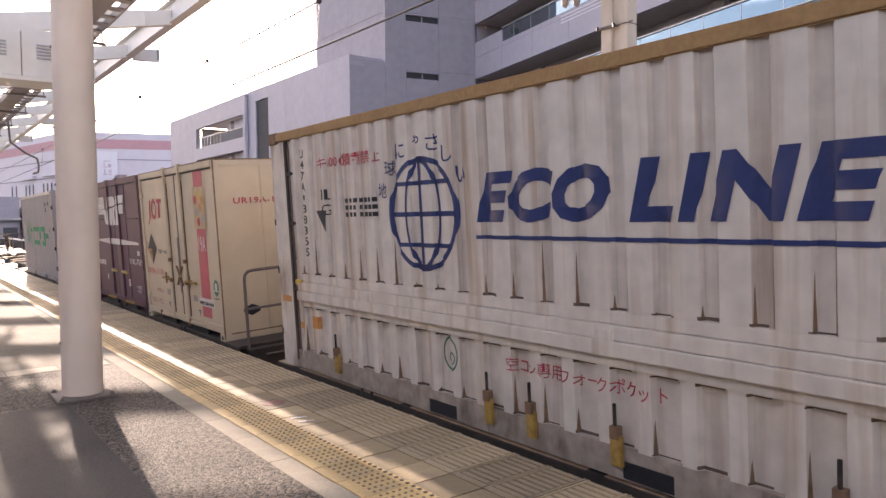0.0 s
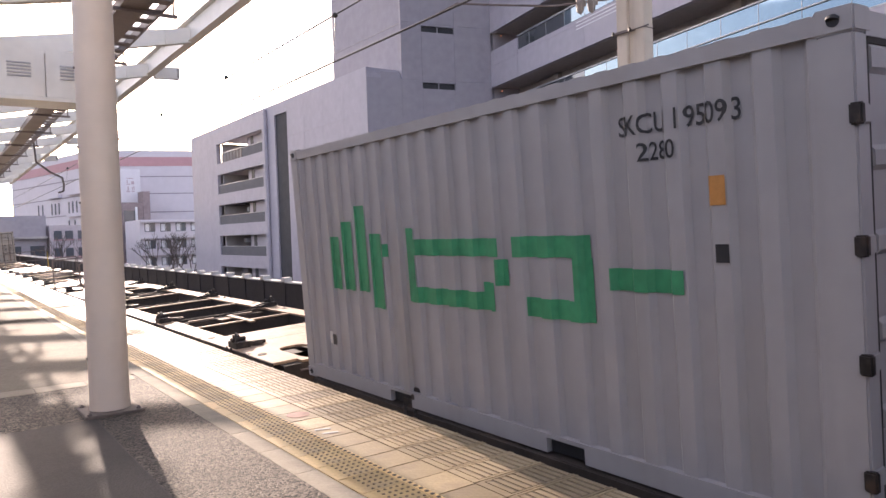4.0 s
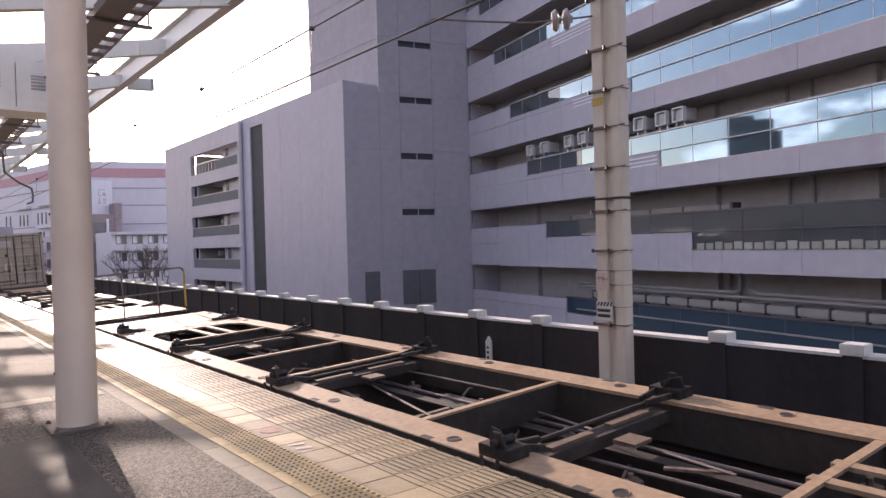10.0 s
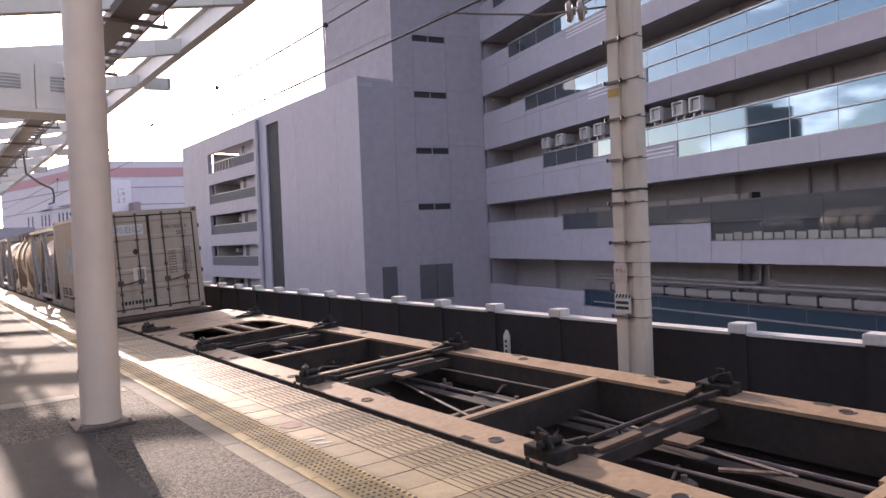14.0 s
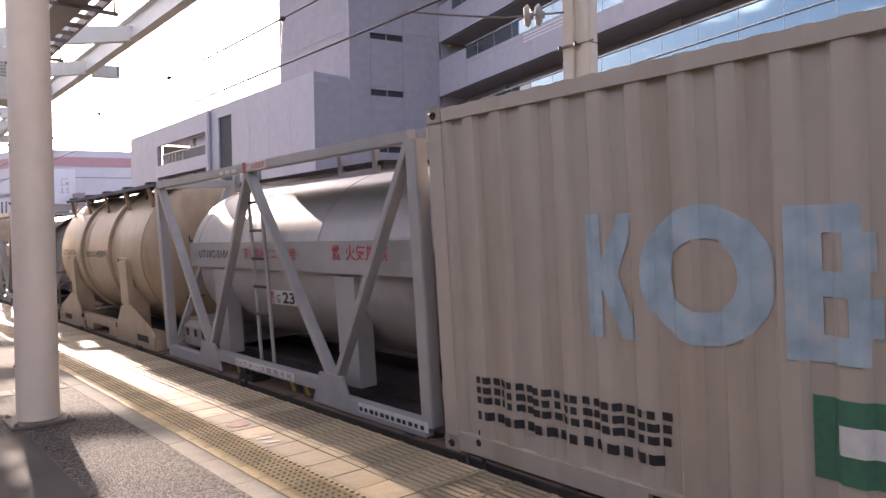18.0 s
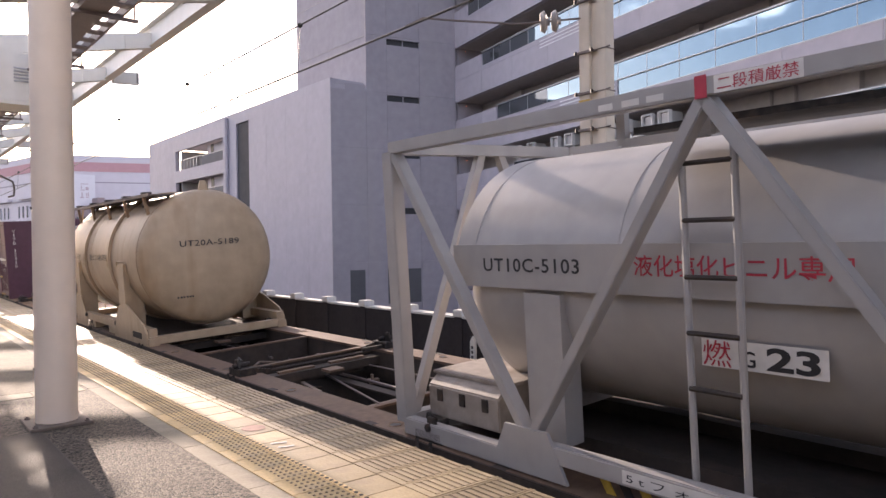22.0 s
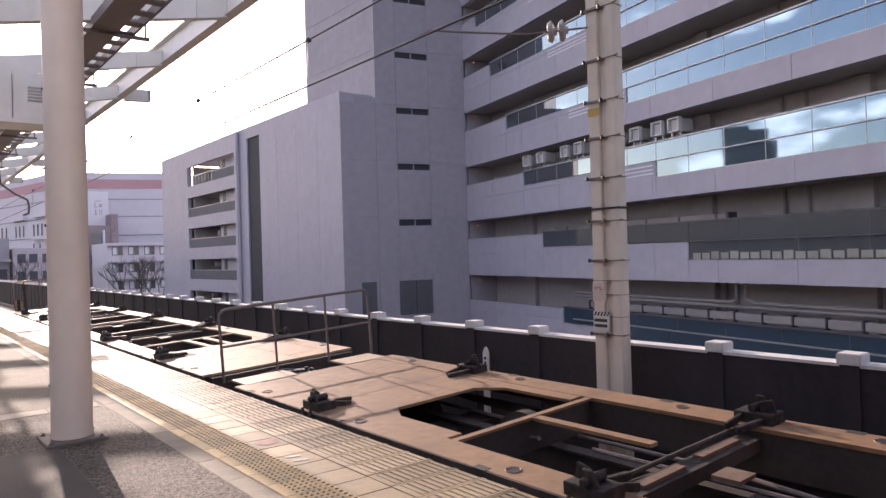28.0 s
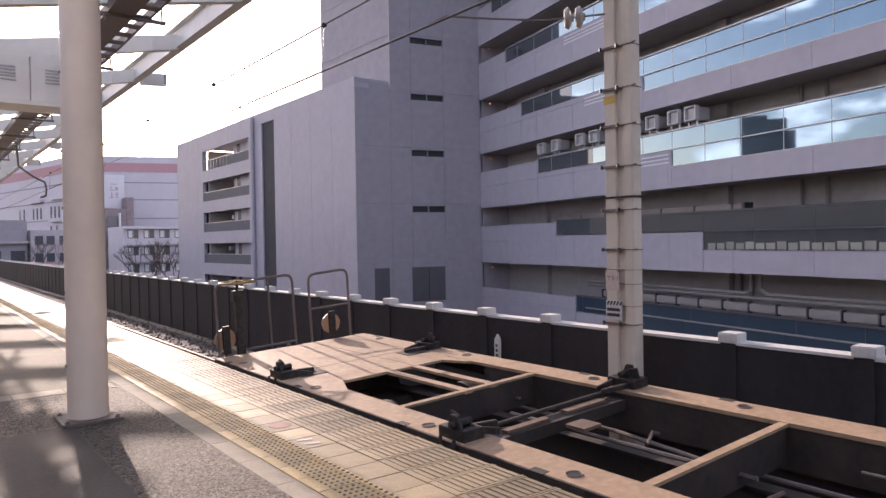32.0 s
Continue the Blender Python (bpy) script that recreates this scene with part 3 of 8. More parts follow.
# ---- platform canopy ----
canopy = thing("platform_canopy", "white steel canopy frame of tapered cross beams and an edge girder", "canopy")
boxes("edge_girder", M_WHITE, canopy, (4.2, 4.28, -8, 52.0, 5.35, 5.7), bevel=0.008)
boxes("girder_flange", M_WHITE, canopy, (4.15, 4.33, -8, 52.0, 5.325, 5.35))
boxes("girder_flange", M_WHITE, canopy, (4.12, 4.36, -8, 52.0, 5.7, 5.72))
for k in range(-5, 13):
    y = 10.56 + 3.24 * k
    bm = bmesh.new()
    prism(bm, [(-5.0, 3.42), (4.195, 5.3), (4.195, 5.58), (-5.0, 3.86)], 1, y - 0.075, y + 0.075)
    cb = part("cross_beam", bm, M_WHITE, canopy)
    boxes("stiffener", M_WHITE, cb, (3.72, 3.75, y - 0.11, y + 0.11, 5.2, 5.47))
    bm = bmesh.new()
    rod(bm, (3.34, y, 5.36), (3.34, y, 5.58), 0.022, 6)
    box(bm, 3.2, 3.48, y - 0.03, y + 0.03, 5.4, 5.43)
    rod(bm, (3.46, y + 0.04, 5.4), (3.46, y + 0.04, 5.49), 0.016, 6)
    part("roof_clip", bm, M_RUSTBAR, cb)
    if k in (2, 6, 8):
        # this beam reaches out past the girder, with a row of bolt slots in its end plate
        bm = bmesh.new()
        prism(bm, [(4.345, 5.27), (4.9, 5.3), (4.9, 5.56), (4.345, 5.53)], 1, y - 0.075, y + 0.075)
        be = part("beam_end", bm, M_WHITE, canopy)
        for i in range(5):
            boxes("slot", M_LOCK, be, (4.84, 4.88, y - 0.079, y - 0.075, 5.335 + 0.046 * i, 5.36 + 0.046 * i))
for x in (-4.9, 0.84):
    zc = 3.86 + 0.18 * (x + 5.0)
    boxes("purlin", M_WHITE, canopy, (x - 0.07, x + 0.07, -8, 52.0, zc + 0.01, zc + 0.24))
# unseen roof strip, added to cut the skylight reaching train and platform
bm = bmesh.new()
for k in range(17):
    x = -9.0 + 0.27 * k
    z = 3.92 + 0.18 * (x + 5.0) + 0.27
    prism(bm, [(x, z), (x + 0.27, z + 0.049), (x + 0.27, z + 0.06), (x + 0.2, z + 0.085), (x, z + 0.02)], 1, -30, 52)
part("roof_sheet", bm, M_WHITE, canopy)
# cable tray
tray = thing("cable_tray", "dark steel ladder tray with cables under the canopy", "cable tray")
for x in (2.28, 2.83):
    boxes("side_rail", M_RUSTBAR, tray, (x - 0.018, x + 0.018, -6, 52, 4.8, 4.94))
boxes("bottom_plate", M_RUSTBAR, tray, (2.3, 2.62, -6, 52, 4.8, 4.812))
bm = bmesh.new()
box(bm, 2.625, 2.81, -0.09, 0.09, -0.012, 0.012)
rung_me = mesh_of("rung", bm, M_RUSTBAR)
for k in range(116):
    ob = new("rung", rung_me)
    ob.parent, ob.location = tray, (0, -5.9 + 0.5 * k, 4.82)
for x in (2.37, 2.46, 2.54, 2.6):
    bm = bmesh.new()
    rod(bm, (x, -6, 4.855), (x, 52, 4.855), 0.034, 6)
    part("cable", bm, M_LOCK, tray)
for k in range(18):
    y = -5.64 + 3.24 * k
    boxes("hanger", M_RUSTBAR, tray, (2.1, 3.05, y - 0.03, y + 0.03, 4.755, 4.8))
    bm = bmesh.new()
    rod(bm, (3.0, y, 4.76), (3.0, y, 5.1), 0.014, 6)
    part("hanger_rod", bm, M_RUSTBAR, tray)
# cabinet hung under the beams
cab = thing("hanging_cabinet", "cream sheet metal duct cabinet with louvred vents under the canopy", "cabinet")
for i in range(8):
    x1 = 2.5 - 0.79 * i
    bm = bmesh.new()
    box(bm, x1 - 0.778, x1, 13.7, 14.35, 4.04, 4.85 - 0.02 * i)
    pn = part("panel", bm, M_WHITE, cab, bevel=0.012)
    for k in range(5):
        bm = bmesh.new()
        z = 4.36 + 0.055 * k
        prism(bm, [(13.7, z), (13.68, z + 0.006), (13.7, z + 0.03)], 0, x1 - 0.56, x1 - 0.21)
        part("louvre", bm, M_FRAME, pn)
boxes("ledge", M_WHITE, cab, (-3.9, 2.52, 13.64, 14.42, 3.97, 4.035))

# a bent bracket hung from the tray
hook = thing("hanging_bracket", "bent dark steel pipe bracket hung under the canopy", "bracket")
bm = bmesh.new()
tube(bm, [(2.83, 26, 4.8), (2.87, 26, 4.17), (3.27, 26, 3.85), (3.6, 26, 3.68), (3.64, 26, 3.46), (3.62, 26, 3.24), (3.46, 26, 3.18)], 0.03, 8)
part("pipe", bm, M_RUSTBAR, hook)

# ---- catenary mast fittings and wires ----
# two channels side by side with a shadow gap
boxes("channel", M_MAST, mast, (-0.1, 0.06, 0.035, 0.19, -1.5, 9.5), bevel=0.008)
boxes("channel", M_MAST, mast, (-0.1, 0.06, -0.19, -0.07, -1.5, 9.5), bevel=0.008)
boxes("web", M_MAST, mast, (-0.06, 0.04, -0.07, 0.035, -1.5, 9.5))
for z in (3.71, 3.24, 2.82, 2.36, 1.87, 1.42, 0.58, 4.3, 4.8):
    bm = bmesh.new()
    box(bm, -0.128, -0.1, -0.03, 0.215, z - 0.014, z + 0.014)
    box(bm, -0.11, 0.075, -0.196, 0.196, z - 0.005, z + 0.005)
    rod(bm, (-0.114, 0.18, z), (-0.114, 0.245, z), 0.011, 6)
    rod(bm, (-0.1, -0.19, z), (-0.1, -0.25, z + 0.006), 0.009, 6)
    bd = part("band", bm, M_RUSTBAR, mast)
    for q in (0.21, -0.02):
        bm = bmesh.new()
        rod(bm, (-0.135, q, z - 0.02), (-0.135, q, z + 0.024), 0.014, 6)
        part("bolt", bm, M_LOCK, bd)
boxes("band", M_LOCK, mast, (-0.11, 0.07, -0.2, 0.2, 2.0, 2.025))
for z in (1.19, 1.03, 0.78):
    boxes("wire_band", M_RUSTBAR, mast, (-0.104, 0.064, -0.194, 0.194, z, z + 0.006))
M_TAPE = mat("yellow_tape", (0.5, 0.33, 0.08), 0.5, vary=0.15)
M_SIGN = mat("pink_number_plate", (0.56, 0.47, 0.41), 0.6, vary=0.1)
M_PALE = mat("pale_plate", (0.6, 0.58, 0.54), 0.6, vary=0.1)
M_INK = mat("black_ink", (0.03, 0.03, 0.03), 0.6)
M_INKRED = mat("dark_red_ink", (0.25, 0.05, 0.06), 0.6)
boxes("tape", M_TAPE, mast, (-0.106, -0.102, 0.03, 0.195, 3.08, 3.17))
sg = boxes("number_sign", M_SIGN, mast, (-0.109, -0.102, 0.01, 0.195, 0.96, 1.17))
wsg = boxes("warning_sign", M_PALE, mast, (-0.109, -0.102, -0.03, 0.195, 0.62, 0.84))
for k in range(5):
    bm = bmesh.new()
    y = 0.185 - 0.045 * k
    prism(bm, [(y, 0.79), (y - 0.022, 0.79), (y - 0.045, 0.835), (y - 0.023, 0.835)], 0, -0.113, -0.11)
    part("stripe", bm, M_INK, wsg)
for k in range(2):
    boxes("print_line", M_INK, wsg, (-0.113, -0.11, 0.0, 0.18, 0.66 + 0.06 * k, 0.695 + 0.06 * k))
boxes("base", M_CAP, mast, (-0.3, 0.25, -0.35, 0.35, -1.5, -1.05))
arm = thing("pull_off_arm", "thin steel pull-off arm with two porcelain insulators", "catenary arm")
bm = bmesh.new()
tube(bm, [(6.42, 5.25, 4.12), (5.9, 5.75, 4.08), (5.3, 6.2, 4.12), (4.95, 6.35, 4.12), (4.8, 6.5, 4.03)], 0.012, 6)
part("rod", bm, M_RUSTBAR, arm)
for i, f in enumerate((0.0, 0.13)):
    bm = bmesh.new()
    d = Vector((-0.52, 0.5, -0.04)).normalized()
    p = Vector((6.22, 5.44, 4.1)) + d * f
    rod(bm, p, p + d * 0.03, 0.085, 22, 0.13)
    rod(bm, p + d * 0.03, p + d * 0.075, 0.13, 22, 0.1)
    rod(bm, p - d * 0.03, p + d * 0.08, 0.045, 12)
    part("insulator", bm, mat("grey_porcelain", (0.3, 0.27, 0.25), 0.25, vary=0.1), arm, smooth=True)
wires = thing("overhead_wires", "thin contact wire and messenger wire above the track", "wire")
M_WIRE = mat("wire_metal", (0.06, 0.055, 0.05), 0.5, 0.5)
for x, z, r in ((4.8, 4.02, 0.013), (4.85, 4.66, 0.0115)):
    bm = bmesh.new()
    rings = []
    for y in range(-20, 130, 10):
        zz = z + 0.0001 * (y - 30) ** 2 * (1 if z > 4.3 else 0)
        rings.append([bm.verts.new((x + r * math.cos(a), y, zz + r * math.sin(a))) for a in (0, 1.05, 2.09, 3.14, 4.19, 5.24)])
    for ra, rb in zip(rings, rings[1:]):
        for q in range(6):
            bm.faces.new((ra[q], ra[(q + 1) % 6], rb[(q + 1) % 6], rb[q]))
    part("wire", bm, M_WIRE, wires)
for y in (4.0, 9.1, 13.7, 18.5, 23.5, 28.5, 33.5):
    bm = bmesh.new()
    rod(bm, (4.85, y, 4.7), (4.8, y, 4.02), 0.005, 5)
    part("dropper", bm, M_WIRE, wires)
    bm = bmesh.new()
    bmesh.ops.create_icosphere(bm, subdivisions=1, radius=0.045, matrix=Matrix.Translation((4.85, y, 4.7)))
    part("clamp", bm, M_WIRE, wires)

# small white kilometre post on the wall
post = thing("marker_post", "small white marker post with pointed top beside the wall", "marker", pose(6.72, 7.55, 0))
bm = bmesh.new()
prism(bm, [(-0.05, -1.2), (0.05, -1.2), (0.05, 0.12), (0.0, 0.2), (-0.05, 0.12)], 0, -0.02, 0.02)
part("board", bm, M_PALE, post)
for k in range(3):
    boxes("print_mark", M_INK, post, (-0.024, -0.021, -0.022, 0.022, -0.12 + 0.07 * k, -0.08 + 0.07 * k))

# ---- office building: fittings of the galleries ----
M_AC = mat("air_conditioner_casing", (0.42, 0.4, 0.39), 0.5, vary=0.08)
bm = bmesh.new()
box(bm, -0.2, 0.45, -0.34, 0.34, 0.0, 0.7)
bmesh.ops.scale(bm, vec=(1.25, 0.84, 0.84), verts=bm.verts)
ac_body = mesh_of("casing", bm, M_AC, bevel=0.06)
bm = bmesh.new()
for a, b, c, d in ((-0.4, -0.34, 0.0, 0.74), (0.34, 0.4, 0.0, 0.74), (-0.34, 0.34, 0.0, 0.06), (-0.34, 0.34, 0.68, 0.74)):
    box(bm, -0.42, -0.19, a, b, c, d)
bmesh.ops.scale(bm, vec=(0.9, 0.84, 0.84), verts=bm.verts)
ac_hood = mesh_of("hood", bm, mat("pale_hood_paint", (0.58, 0.56, 0.54), 0.5, vary=0.08))
bm = bmesh.new()
box(bm, -0.215, -0.205, -0.335, 0.335, 0.065, 0.675)
bmesh.ops.scale(bm, vec=(1.0, 0.84, 0.84), verts=bm.verts)
ac_grille = mesh_of("grille", bm, M_DARK)
bm = bmesh.new()
box(bm, -0.2, -0.12, -0.04, 0.04, -0.3, 0.0)
ac_leg = mesh_of("stand", bm, M_FRAME)
for y in (-7.7, -9.2, -11.55, -12.8, -14.6, -16.0, -17.2, -18.65, -19.7):
    a = thing("air_conditioner", "grey fan unit with a square hood on the gallery parapet", "air conditioner", BLD @ pose(0.35, y, 6.58), "air conditioners")
    for nm, me in (("casing", ac_body), ("hood", ac_hood), ("grille", ac_grille), ("stand", ac_leg), ("stand", ac_leg)):
        ob = new(nm, me)
        ob.parent = a
        if nm == "stand":
            ob.location = (0, -0.24 + 0.48 * (ob.name != nm and ob.name[-1] in "13579"), 0)
M_PIPE = mat("grey_pipe", (0.26, 0.24, 0.23), 0.5, vary=0.1)
for k in range(-1, 6):
    zb = 0.06 + PITCH * k
    for j, y in enumerate((-5.0, -12.3, -19.6, -26.9, -34.2)):
        boxes("pilaster", M_SOFFIT, office, (1.9, 2.2, y - 0.35, y + 0.35, zb + 0.35, zb + PITCH))
    for y in (-20.4, -20.95) if k < 0 else (-23.5, -24.6):
        bm = bmesh.new()
        rod(bm, (2.1, y, zb + 2.4), (2.1, y, zb + PITCH), 0.07, 8)
        part("pipe", bm, M_PIPE, office)
    boxes("soffit_line", M_FRAME, office, (0.3, 0.36, Y_END, 0, zb + PITCH + 0.02, zb + PITCH + 0.05))
M_CRATE = mat("grey_green_bin", (0.3, 0.3, 0.26), 0.6, vary=0.12, rand=0.15)
for j in range(62):
    y = -20.85 - 0.49 * j
    boxes("bin_panel", M_CRATE, office, (-0.02, 0.0, y - 0.2, y + 0.2, 0.99, 1.28 + 0.05 * ((j * 7) % 5 > 2)))
    boxes("bin_post", M_FRAME_DARK, office, (-0.03, 0.0, y - 0.26, y - 0.22, 0.99, 1.33))
duct = boxes("duct", mat("brown_duct", (0.2, 0.17, 0.15), 0.5, 0.2, vary=0.15), office, (0.5, 0.9, -22.0, -9.8, 2.68, 2.88))
boxes("duct_end", M_DARK, office, (0.46, 0.94, -22.15, -22.0, 2.64, 2.92))
for k in range(6):
    boxes("duct_bracket", M_FRAME_DARK, office, (0.46, 0.94, -11.0 - 2.1 * k, -10.9 - 2.1 * k, 2.62, 2.9))
for pts in ([(0.9, -11.0, -0.8), (0.9, -21.8, -0.8), (0.9, -22.05, -0.65), (0.9, -22.05, 0.05)], [(0.9, -44.0, -0.8), (0.9, -22.9, -0.8), (0.9, -22.5, -0.62), (0.9, -22.5, 0.05)], [(0.9, -11.0, -0.98), (0.9, -44.0, -0.98)]):
    bm = bmesh.new()
    tube(bm, pts, 0.075, 8)
    part("gallery_pipe", bm, M_PIPE, office)
for k in range(20):
    y = -12.9 - 1.35 * k
    boxes("duct_panel", M_PIPE, office, (0.42, 0.6, y - 1.26, y, -1.48, -1.16), bevel=0.02)
    boxes("duct_strap", M_FRAME_DARK, office, (0.38, 0.64, y + 0.02, y + 0.07, -1.6, -1.1))
for k in range(0, 5):
    bm = bmesh.new()
    bmesh.ops.create_icosphere(bm, subdivisions=1, radius=0.03, matrix=Matrix.Translation((0.35, -0.9, 0.06 + PITCH * k - 0.35)))
    lm = bpy.data.materials.get("red_lamp")
    if lm is None:
        lm = bpy.data.materials.new("red_lamp")
        lm.use_nodes = True
        lm.node_tree.nodes["Principled BSDF"].inputs["Base Color"].default_value = (0.5, 0.1, 0.03, 1)
        lm.node_tree.nodes["Principled BSDF"].inputs["Emission Color"].default_value = (1.0, 0.3, 0.08, 1)
        lm.node_tree.nodes["Principled BSDF"].inputs["Emission Strength"].default_value = 1.5
    part("warning_lamp", bm, lm, office)
# low wing with blue glazing below the galleries
for j in range(16):
    boxes("blue_pane", M_BLUEGLASS, office, (-0.05, 0.0, -14 - 2.6 * (j + 1) + 0.008, -14 - 2.6 * j - 0.008, -3.6, -2.15))
boxes("wing_sill", M_PIPE, office, (-0.08, 0.3, -58, -12, -2.15, -2.1))

# ---- far street side ----
M_STORE = mat("store_wall", (0.62, 0.58, 0.62), 0.7, grain=1, vary=0.05, stain=0.2, stain_color=(0.5, 0.46, 0.5), stain_scale=0.15)
M_STOREPINK = mat("store_pink_band", (0.5, 0.28, 0.3), 0.7, vary=0.06)
M_GLAZE = glass_mat("far_window_glass", (0.12, 0.13, 0.15), 0.15, 0.3)
store = thing("department_store", "large pale store building with a pink band under its roof", "building")
SA, SB, SC = (21.0, 122.5), (38.5, 116.8), (13.2, 158.0)


def store_band(z0, z1, out):
    """Outline of the two street faces, pushed out a little."""
    bm = bmesh.new()
    a = (SA[0] - out, SA[1] - out)
    prism(bm, [a, (SB[0] + out, SB[1] - out), (45.0, 150.0), (SC[0] - out, SC[1])], 2, z0, z1)
    return bm


part("wall", store_band(GROUND, 16.0, 0.0), M_STORE, store)
part("band", store_band(13.48, 14.93, 0.08), M_STOREPINK, store)
M_STOREJOINT = mat("store_joint", (0.3, 0.27, 0.3), 0.7)
for z in (11.7, 8.95, 5.95):
    part("floor_line", store_band(z, z + 0.16, 0.05), M_STOREJOINT, store)
boxes("roof_house", M_STORE, store, (22.5, 25.4, 123.5, 130, 16.0, 18.4))
fx, fy = (SC[0] - SA[0]) / 36.4, (SC[1] - SA[1]) / 36.4
for d, z0, z1 in ((6.0, 6.4, 8.3), (7.6, 6.4, 8.3), (9.2, 6.4, 8.3), (13.5, 6.4, 8.3), (15.1, 6.4, 8.3), (16.7, 6.4, 8.3), (21, 6.4, 8.3), (23, 6.4, 8.3), (7.0, 3.5, 5.2), (9.4, 3.5, 5.2)):
    bm = bmesh.new()
    beam(bm, (SA[0] + fx * d, SA[1] + fy * d, z0), (SA[0] + fx * d, SA[1] + fy * d, z1), 0.5, 0.2, up=(1, 0, 0))
    part("slit_window", bm, M_GLAZE, store)
for d0, d1, z in ((2.0, 8.5, 9.6), (12.0, 17.0, 9.4), (2.0, 9.0, 6.0)):
    bm = bmesh.new()
    beam(bm, (SA[0] + fx * d0 - 0.3, SA[1] + fy * d0, z), (SA[0] + fx * d1 - 0.3, SA[1] + fy * d1, z), 0.6, 0.5)
    part("ledge", bm, M_STORE, store)
sign = boxes("sign_board", mat("pale_sign_board", (0.68, 0.66, 0.7), 0.5, vary=0.05), store, (23.9, 27.2, 117.6, 117.9, 7.5, 12.7))
M_SIGNMARK = mat("faded_sign_mark", (0.46, 0.36, 0.39), 0.6, vary=0.15)
for k, (dx, dz, w, h) in enumerate(((0, 0, 0.5, 0.16), (0.17, 0.2, 0.16, 0.7), (0.75, 0.05, 0.45, 0.14), (0.8, 0.3, 0.12, 0.5), (1.05, 0.3, 0.12, 0.6), (0.05, 1.15, 0.55, 0.14), (0.1, 1.4, 0.13, 0.5), (0.75, 1.2, 0.4, 0.5), (0.1, 2.1, 1.0, 0.1))):
    boxes("sign_mark", M_SIGNMARK, sign, (25.1 + dx, 25.1 + dx + w, 117.56, 117.6, 9.1 + dz, 9.1 + dz + h))
brown = thing("brown_corner_building", "narrow brown street building with dark windows", "building")
M_BROWNWALL = mat("brown_wall", (0.27, 0.21, 0.21), 0.7, grain=2, vary=0.12)
boxes("wall", M_BROWNWALL, brown, (23.4, 27.3, 114.0, 117.4, GROUND, 7.3), (26.6, 27.6, 113.8, 117.0, GROUND, 9.0))
for z in (4.4, 1.4, -1.6):
    boxes("window", M_GLAZE, brown, (23.8, 25.6, 113.94, 114.0, z, z + 1.7))
bm = bmesh.new()
rod(bm, (25.55, 113.7, -6), (25.55, 113.7, 6.6), 0.18, 8)
part("drain_pipe", bm, M_WHITE_RAIL, brown)
flats = thing("low_apartment_block", "low cream apartment block with rows of windows and balconies", "building", pose(23.5, 103, 0))
boxes("wall", M_STORE, flats, (0, 13, 0, 9, GROUND, 4.35))
boxes("roof_edge", M_STORE, flats, (-0.15, 13.1, -0.9, 0.0, 3.95, 4.3))
for z in (2.65, 0.3, -2.1):
    boxes("balcony", M_STORE, flats, (-0.1, 13.1, -1.0, 0, z - 0.95, z - 0.08))
    for i in range(6):
        win = boxes("window", M_GLAZE, flats, (0.6 + 2.1 * i, 2.0 + 2.1 * i, -0.06, 0.0, z, z + 1.2))
        boxes("window_frame", M_FRAME, win, (1.27 + 2.1 * i, 1.33 + 2.1 * i, -0.1, -0.06, z, z + 1.2))
        boxes("curtain", M_WHITE_RAIL, win, (0.7 + 2.1 * i, 1.2 + 2.1 * i, -0.075, -0.06, z + 0.1, z + 1.1))
grey_house = thing("street_house", "grey street house with a dark shop front beyond the viaduct", "house", group="street houses")
boxes("wall", M_FACADE2, grey_house, (7.5, 13.2, 112.0, 120.0, GROUND, 5.4))
boxes("awning", M_SOFFIT, grey_house, (7.5, 13.3, 111.2, 112.0, 2.2, 2.5))
for x in (8.4, 11.2):
    boxes("window", M_GLAZE, grey_house, (x, x + 1.7, 111.94, 112.0, -0.6, 1.2))
pink_house = thing("street_house", "pale pink street house with paired windows beyond the viaduct", "house", group="street houses")
boxes("wall", mat("pale_pink_plaster", (0.5, 0.44, 0.46), 0.8, grain=2, vary=0.1), pink_house, (13.5, 18.3, 111.0, 119.0, GROUND, 4.0))
for z in (2.0, -0.4, -2.6):
    for x in (14.0, 15.4, 17.0):
        win = boxes("window", M_GLAZE, pink_house, (x, x + 1.0, 110.94, 111.0, z, z + 1.2))
        boxes("sill", M_STOREPINK, win, (x - 0.1, x + 1.1, 110.85, 110.94, z - 0.15, z))

# bare street trees
M_BARK = mat("bare_bark", (0.1, 0.08, 0.07), 0.9, vary=0.3)


def bare_tree(name, loc, h, seed):
    t = thing(name, "leafless street tree with upright grey branches", "tree", pose(*loc), "bare street trees")
    rr = random.Random(seed)
    bm = bmesh.new()
    rod(bm, (0, 0, 0), (0, 0, h * 0.4), 0.2, 8, 0.14)
    part("trunk", bm, M_BARK, t)
    bm = bmesh.new()

    def grow(p, d, ln, r, n):
        q = p + d * ln
        rod(bm, p, q, r, 5, r * 0.65)
        if n:
            for _ in range(3):
                grow(q, (d + Vector((rr.uniform(-0.6, 0.6), rr.uniform(-0.6, 0.6), rr.uniform(-0.05, 0.4)))).normalized(), ln * rr.uniform(0.55, 0.8), r * 0.6, n - 1)
    for _ in range(5):
        grow(Vector((0, 0, h * 0.38)), Vector((rr.uniform(-0.8, 0.8), rr.uniform(-0.8, 0.8), 1)).normalized(), h * 0.24, 0.09, 3)
    part("crown", bm, M_BARK, t)["kind"] = "stuff"


bare_tree("bare_tree", (24.5, 96.0, GROUND), 10.6, 3)
bare_tree("bare_tree", (26.6, 98.0, GROUND), 10.8, 5)
bare_tree("bare_tree", (14.6, 104.0, GROUND), 11.0, 8)
